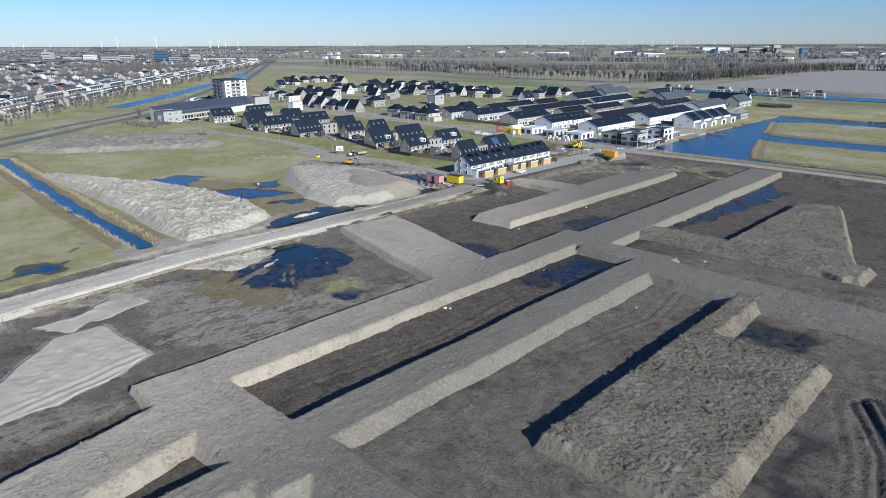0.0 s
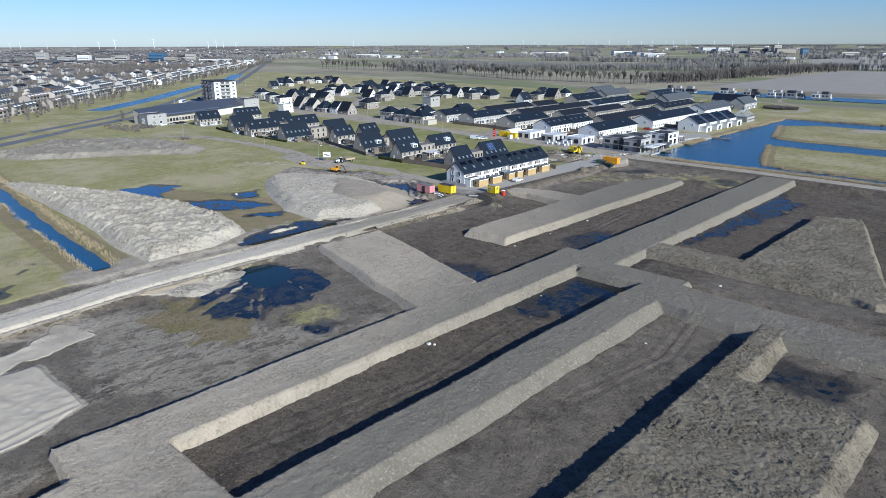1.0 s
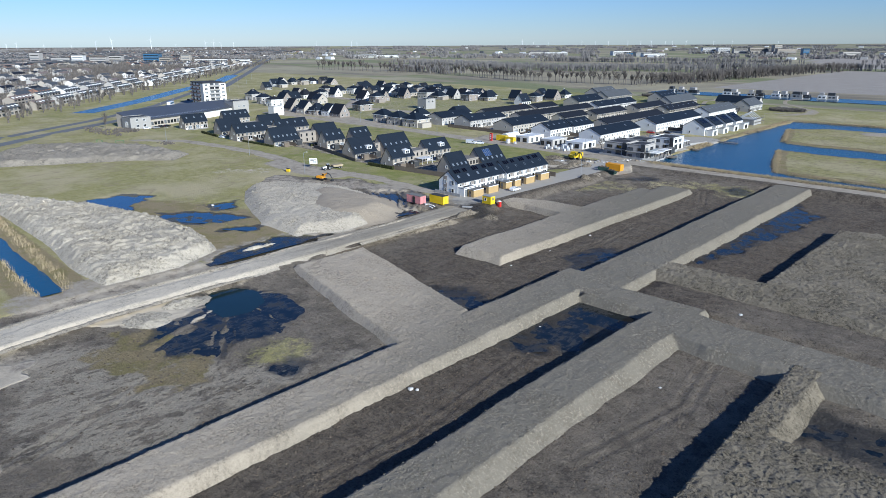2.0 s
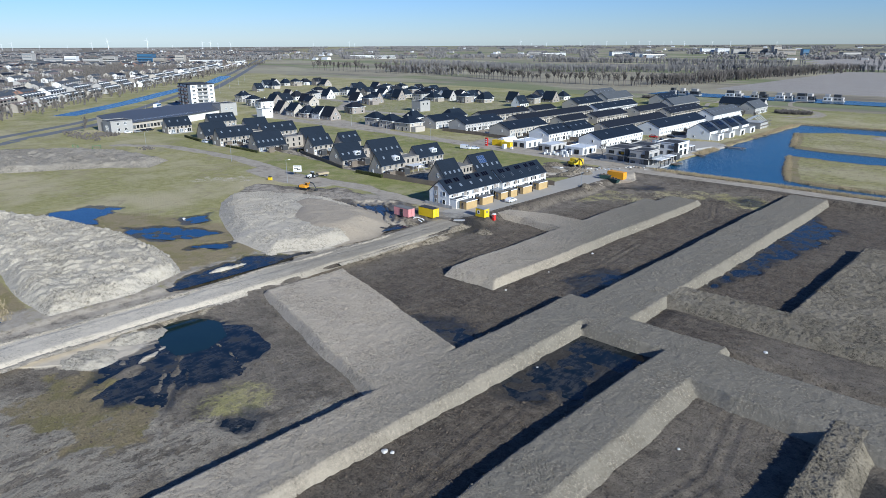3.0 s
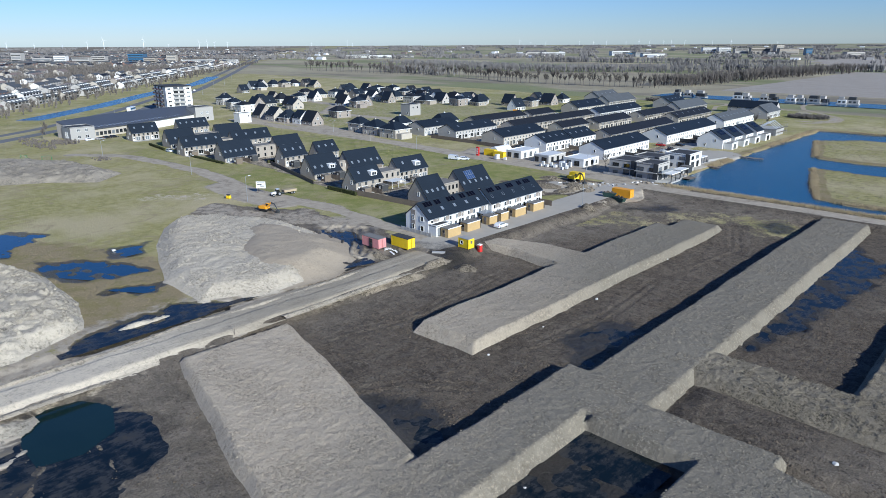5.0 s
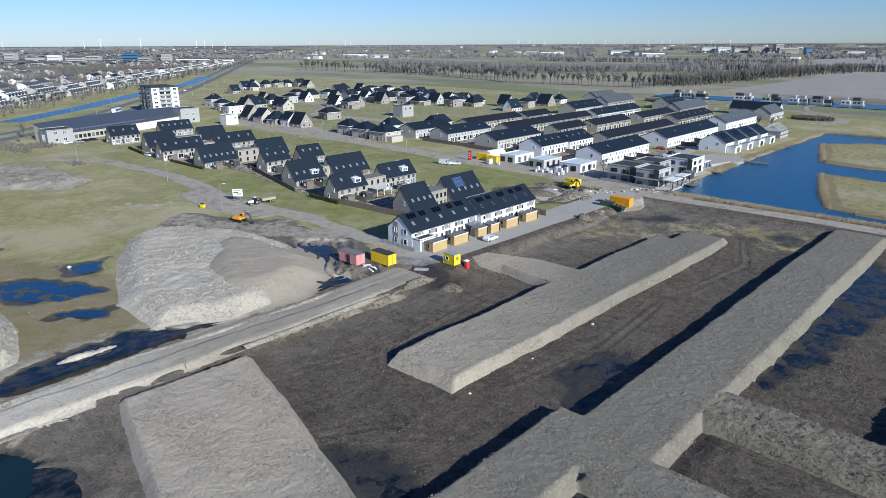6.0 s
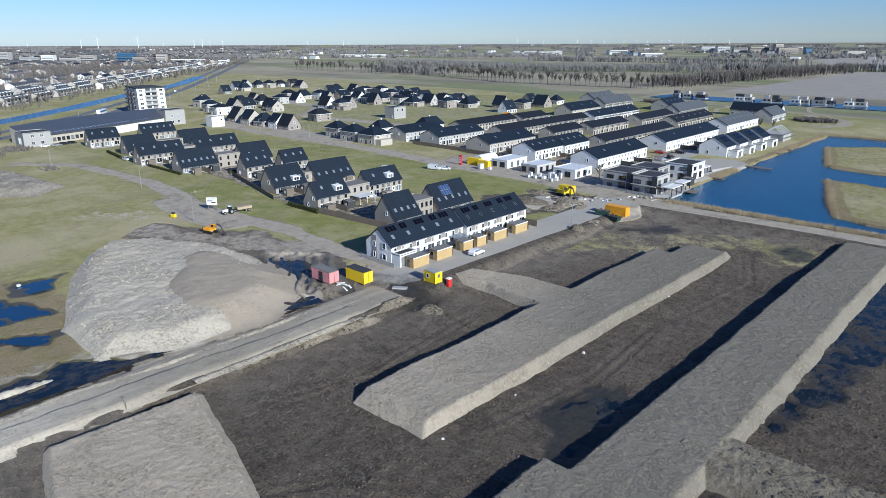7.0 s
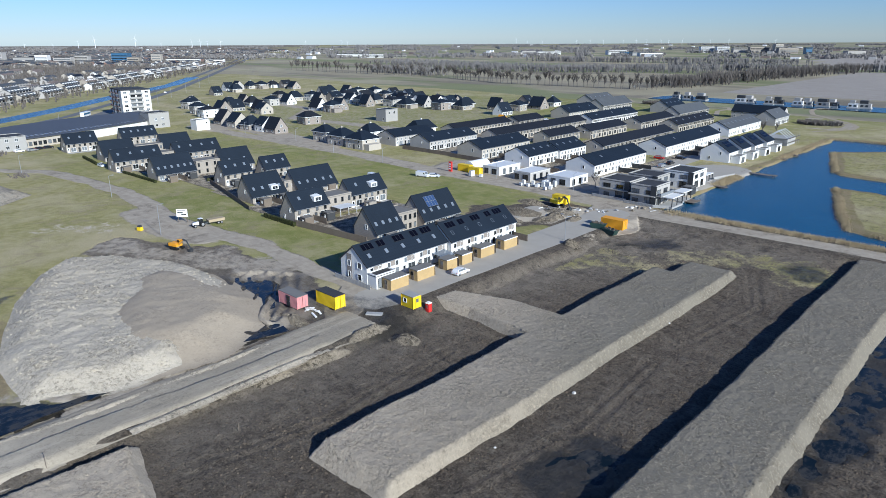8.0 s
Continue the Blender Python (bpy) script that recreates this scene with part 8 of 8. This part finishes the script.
bank_trees = [org + ou * u + ov * v for u, v in zip(rw.uniform(-260, 1050, 330), rw.uniform(22, 46, 330))]
woods(np.array([(p.x, p.y) for p in bank_trees]), 5.5, "woodland", "small leafless trees along the canal bank", 15, 0.35, 40, 0.3)
big = Geo()
crowns = []
for v0 in np.arange(112, 1500, 27):
    for u in np.arange(-420, 2500, 44):
        p = org + ou * (u + rtw.uniform(-8, 8)) + ov * (v0 + rtw.uniform(-8, 8))
        density = float(lattice(np.array([u / 260.0]), np.array([v0 / 200.0]), 5)[0])
        if rtw.random() < 0.24 or density < -0.26:
            for k in range(12):
                crowns.append((p.x + rtw.uniform(-18, 18), p.y + rtw.uniform(-18, 18)))
            continue
        turn = math.radians(ang + (90 if density > 0.1 else 0) + rtw.uniform(-5, 5))
        l, w, e = rtw.uniform(18, 40), rtw.uniform(7.5, 9), rtw.uniform(3.6, 5)
        ca, sa = math.cos(turn), math.sin(turn)
        P = lambda x, y, z: (p.x + x * ca - y * sa, p.y + x * sa + y * ca, z)
        wk, rk = rtw.choice((0, 1, 2, 2, 2, 3)), rtw.choice((4, 4, 4, 4, 5, 6))
        flat = rtw.random() < 0.12
        r = e + (0.3 if flat else rtw.uniform(1.6, 2.6))
        big.face([P(-l / 2, -w / 2, 0), P(l / 2, -w / 2, 0), P(l / 2, -w / 2, e), P(-l / 2, -w / 2, e)], wk)
        big.face([P(l / 2, w / 2, 0), P(-l / 2, w / 2, 0), P(-l / 2, w / 2, e), P(l / 2, w / 2, e)], wk)
        for s in (-1, 1):
            big.face([P(s * l / 2, -w / 2, 0), P(s * l / 2, w / 2, 0), P(s * l / 2, w / 2, e), P(s * l / 2, 0, r), P(s * l / 2, -w / 2, e)], wk)
            big.face([P(-l / 2 - 0.3, s * (w / 2 + 0.3), e - 0.1), P(l / 2 + 0.3, s * (w / 2 + 0.3), e - 0.1), P(l / 2 + 0.3, 0, r), P(-l / 2 - 0.3, 0, r)], rk)
        for k in range(int(l / 5.5)):
            x = -l / 2 + 2.7 + k * 5.5
            for s in (-1, 1):
                big.face([P(x - 1.4, s * (w / 2 + 0.03), 0.7), P(x + 1.4, s * (w / 2 + 0.03), 0.7), P(x + 1.4, s * (w / 2 + 0.03), 2.2), P(x - 1.4, s * (w / 2 + 0.03), 2.2)], 7)
                big.face([P(x - 1.4, s * (w / 2 + 0.03), 3.1), P(x + 1.4, s * (w / 2 + 0.03), 3.1), P(x + 1.4, s * (w / 2 + 0.03), 4.3), P(x - 1.4, s * (w / 2 + 0.03), 4.3)], 7)
        for k in range(5):
            crowns.append((p.x + rtw.uniform(-20, 20), p.y + rtw.uniform(-16, 16)))
tagged(new("town", big.mesh("town", [WHITE, CREAM, PALEBRICK, REDBRICK, ROOFG, ROOFR, ROOFB, GLASS])), "dense older town of low row houses", "town", kind="stuff")
woods(np.array(crowns), 7.5, "woodland", "leafless garden and street trees in the town", 13, 0.45, 16, 0.4)

# taller blocks on the skyline
for x, y, w, l, h, mat, lbl in ((-1889, 545, 22, 20, 22, PALEBRICK, "white stepped apartment building far off"), (-1767, 563, 40, 18, 12, PALEBRICK, "long white hospital-like building far off"), (-1735, 590, 26, 16, 17, WHITE, "white hospital tower far off"),
                                (-1655, 607, 36, 18, 14, PALEBRICK, "pale office block far off"), (-1658, 645, 30, 18, 16, PALEBRICK, "pale grey office block far off"), (-1618, 713, 34, 26, 20, BLUEGLASS, "blue glass office building far off"),
                                (-1523, 701, 24, 18, 13, BEIGE, "brown office building far off"), (-1551, 762, 20, 16, 18, CREAM, "tan apartment tower far off"), (-1483, 790, 66, 16, 8, WHITE, "long white hall far off"), (-1460, 850, 40, 14, 7, WHITE, "white hall far off"),
                                (-1540, 1294, 70, 24, 8, WHITE, "long low white warehouse far off"), (-1446, 1294, 60, 24, 8, WHITE, "long low white warehouse far off"), (-1407, 1345, 50, 24, 7, CLAD, "grey warehouse far off"), (-1310, 1815, 60, 24, 9, PALEBRICK, "pale warehouse far off"), (-1227, 1786, 70, 24, 9, WHITE, "long white warehouse far off"),
                                (-1063, 1891, 54, 30, 12, WHITE, "white industrial hall far off"), (-1006, 1853, 36, 26, 8, BLUEGLASS, "blue clad industrial hall far off"), (-953, 1817, 44, 26, 11, CLAD, "grey industrial hall far off"), (-904, 1783, 60, 24, 9, WHITE, "white industrial hall far off"),
                                (-966, 2296, 44, 16, 18, WHITE, "white apartment slab far off"), (-920, 2306, 40, 16, 18, WHITE, "white apartment slab far off"), (-870, 2315, 44, 16, 15, PALEBRICK, "pale apartment slab far off"), (-815, 2322, 60, 16, 17, BEIGE, "beige apartment slab far off"),
                                (-760, 2328, 24, 18, 26, CREAM, "cream tower block far off"), (-718, 2280, 60, 16, 16, BEIGE, "beige apartment slab far off"), (-640, 2200, 18, 14, 18, BLUEGLASS, "blue tower block far off"), (-520, 2180, 50, 20, 10, PALEBRICK, "pale hall far off"), (-420, 2160, 44, 20, 9, WHITE, "white hall far off")):
    t = thing("office_building", pose(x, y, 0, 0, 0, 48), lbl, "building", "skyline buildings")
    g = Geo()
    g.box(-w / 2, w / 2, -l / 2, l / 2, -0.5, h)
    part("wall", g, [mat], t)
    g = Geo()
    g.box(-w / 2 - 0.3, w / 2 + 0.3, -l / 2 - 0.3, l / 2 + 0.3, h, h + 0.8)
    part("roof", g, [DARKFLAT], t)
    for f in range(max(1, int(h / 3.5))):
        g = Geo()
        g.box(-w / 2 + 1, w / 2 - 1, -l / 2 - 0.1, -l / 2 + 0.1, 1.2 + f * 3.5, 2.7 + f * 3.5)
        part("window_band", g, [GLASS], t)
gfar = Geo()
for i in range(150):
    a, d = math.radians(rtw.uniform(2, 88)), rtw.uniform(1700, 4300)
    x, y = -70 - math.sin(a) * d, 100 + math.cos(a) * d
    w, l, h = rtw.uniform(9, 26), rtw.uniform(8, 14), rtw.uniform(4, 7)
    gfar.solid([(x - w / 2, y - l / 2, 0), (x + w / 2, y - l / 2, 0), (x + w / 2, y + l / 2, 0), (x - w / 2, y + l / 2, 0)], [(x - w / 2, y - l / 2 + 3, h), (x + w / 2, y - l / 2 + 3, h), (x + w / 2, y + l / 2 - 3, h), (x - w / 2, y + l / 2 - 3, h)], rtw.choice((0, 0, 1, 2, 3)))
tagged(new("villages", gfar.mesh("villages", [WHITE, PALEBRICK, ROOFR, ROOFG])), "scattered farms and villages on the horizon", "village", kind="stuff")

# ---------------------------------------------------------------- wind turbines on the horizon
gt = Geo()
gt.tube((0, 0, 0), (0, 0, 60), 1.9, 1.1, 10)
tower = gt.mesh("tower", [TURBINE])
gn = Geo()
gn.box(-1.6, 1.6, -3.0, 4.0, 59.3, 62.5)
nac = gn.mesh("nacelle", [TURBINE])
gb = Geo()
gb.solid([(-0.7, -0.2, 0.5), (0.9, -0.2, 0.5), (0.9, 0.2, 0.5), (-0.7, 0.2, 0.5)], [(-0.1, -0.08, 27), (0.2, -0.08, 27), (0.2, 0.08, 27), (-0.1, 0.08, 27)])
gb.box(-0.8, 0.8, -0.3, 0.3, -0.6, 0.6)
blade = gb.mesh("blade", [TURBINE])
for i, (x, y, s) in enumerate(((-4371, 997, 0.7), (-4340, 1136, 0.8), (-4351, 1090, 0.7), (-4307, 1262, 0.55), (-4231, 1512, 0.8), (-4269, 1393, 0.5), (-4203, 1592, 1.1), (-4127, 1789, 1.15), (-4072, 1915, 0.5), (-3998, 2071, 0.8),
                               (-3977, 2112, 0.85), (-3957, 2150, 0.7), (-3922, 2216, 0.7), (-3896, 2821, 0.6), (-3753, 3013, 0.7), (-3730, 3042, 0.5), (-2912, 3840, 0.75), (-2852, 3885, 0.5), (-2770, 3944, 0.5), (-2582, 4070, 0.6),
                               (-2505, 4117, 0.55), (-2432, 4161, 0.6), (-2321, 4224, 0.55), (-2248, 4263, 0.6), (-2188, 4294, 0.6), (-2108, 4333, 0.55), (-2067, 4353, 0.6), (-1991, 4388, 0.6), (-1836, 4455, 0.55), (-1734, 4495, 0.6), (-1483, 4582, 0.5))):
    t = thing("wind_turbine", pose(x, y, 0, 0, 0, 42) @ Matrix.Diagonal((s * 0.75, s * 0.75, s * 0.75, 1)), "white wind turbine on the horizon", "wind turbine", "wind turbines")
    part("tower", tower, None, t)
    part("nacelle", nac, None, t)
    for k in range(3):
        part("blade", blade, None, t, at=pose(0, -3.4, 61, 0, 120 * k + i * 37 % 120, 0))


# ---------------------------------------------------------------- playground on the meadow
for x, y, r in ((-372, 146, 20), (-362, 152, 65)):
    t = thing("swing_frame", pose(x, y, 0, 0, 0, r), "green metal swing frame on the meadow", "swing", "playground")
    for sx in (-1.8, 1.8):
        for sy in (-0.9, 0.9):
            g = Geo()
            g.tube((sx, sy, -0.2), (sx, 0, 2.3), 0.06, n=6)
            part("leg", g, [GREEN], t)
    g = Geo()
    g.tube((-1.9, 0, 2.3), (1.9, 0, 2.3), 0.07, n=6)
    part("top_bar", g, [GREEN], t)
    for sx in (-0.8, 0.8):
        g = Geo()
        g.box(sx - 0.25, sx + 0.25, -0.1, 0.1, 0.45, 0.5)
        part("seat", g, [TYRE], t)
        for k in (-0.22, 0.22):
            g = Geo()
            g.tube((sx + k, 0, 0.5), (sx + k, 0, 2.28), 0.02, n=4)
            part("chain", g, [STEEL], t)
t = thing("play_mat", pose(-367, 140, 0, 0, 0, 30), "blue rubber play surface in the grass", "play surface", "playground")
g = Geo()
g.solid([(4 * math.cos(i * 0.5236), 2.2 * math.sin(i * 0.5236), -0.2) for i in range(12)], [(4 * math.cos(i * 0.5236), 2.2 * math.sin(i * 0.5236), 0.12) for i in range(12)])
part("mat", g, [BLUE], t)
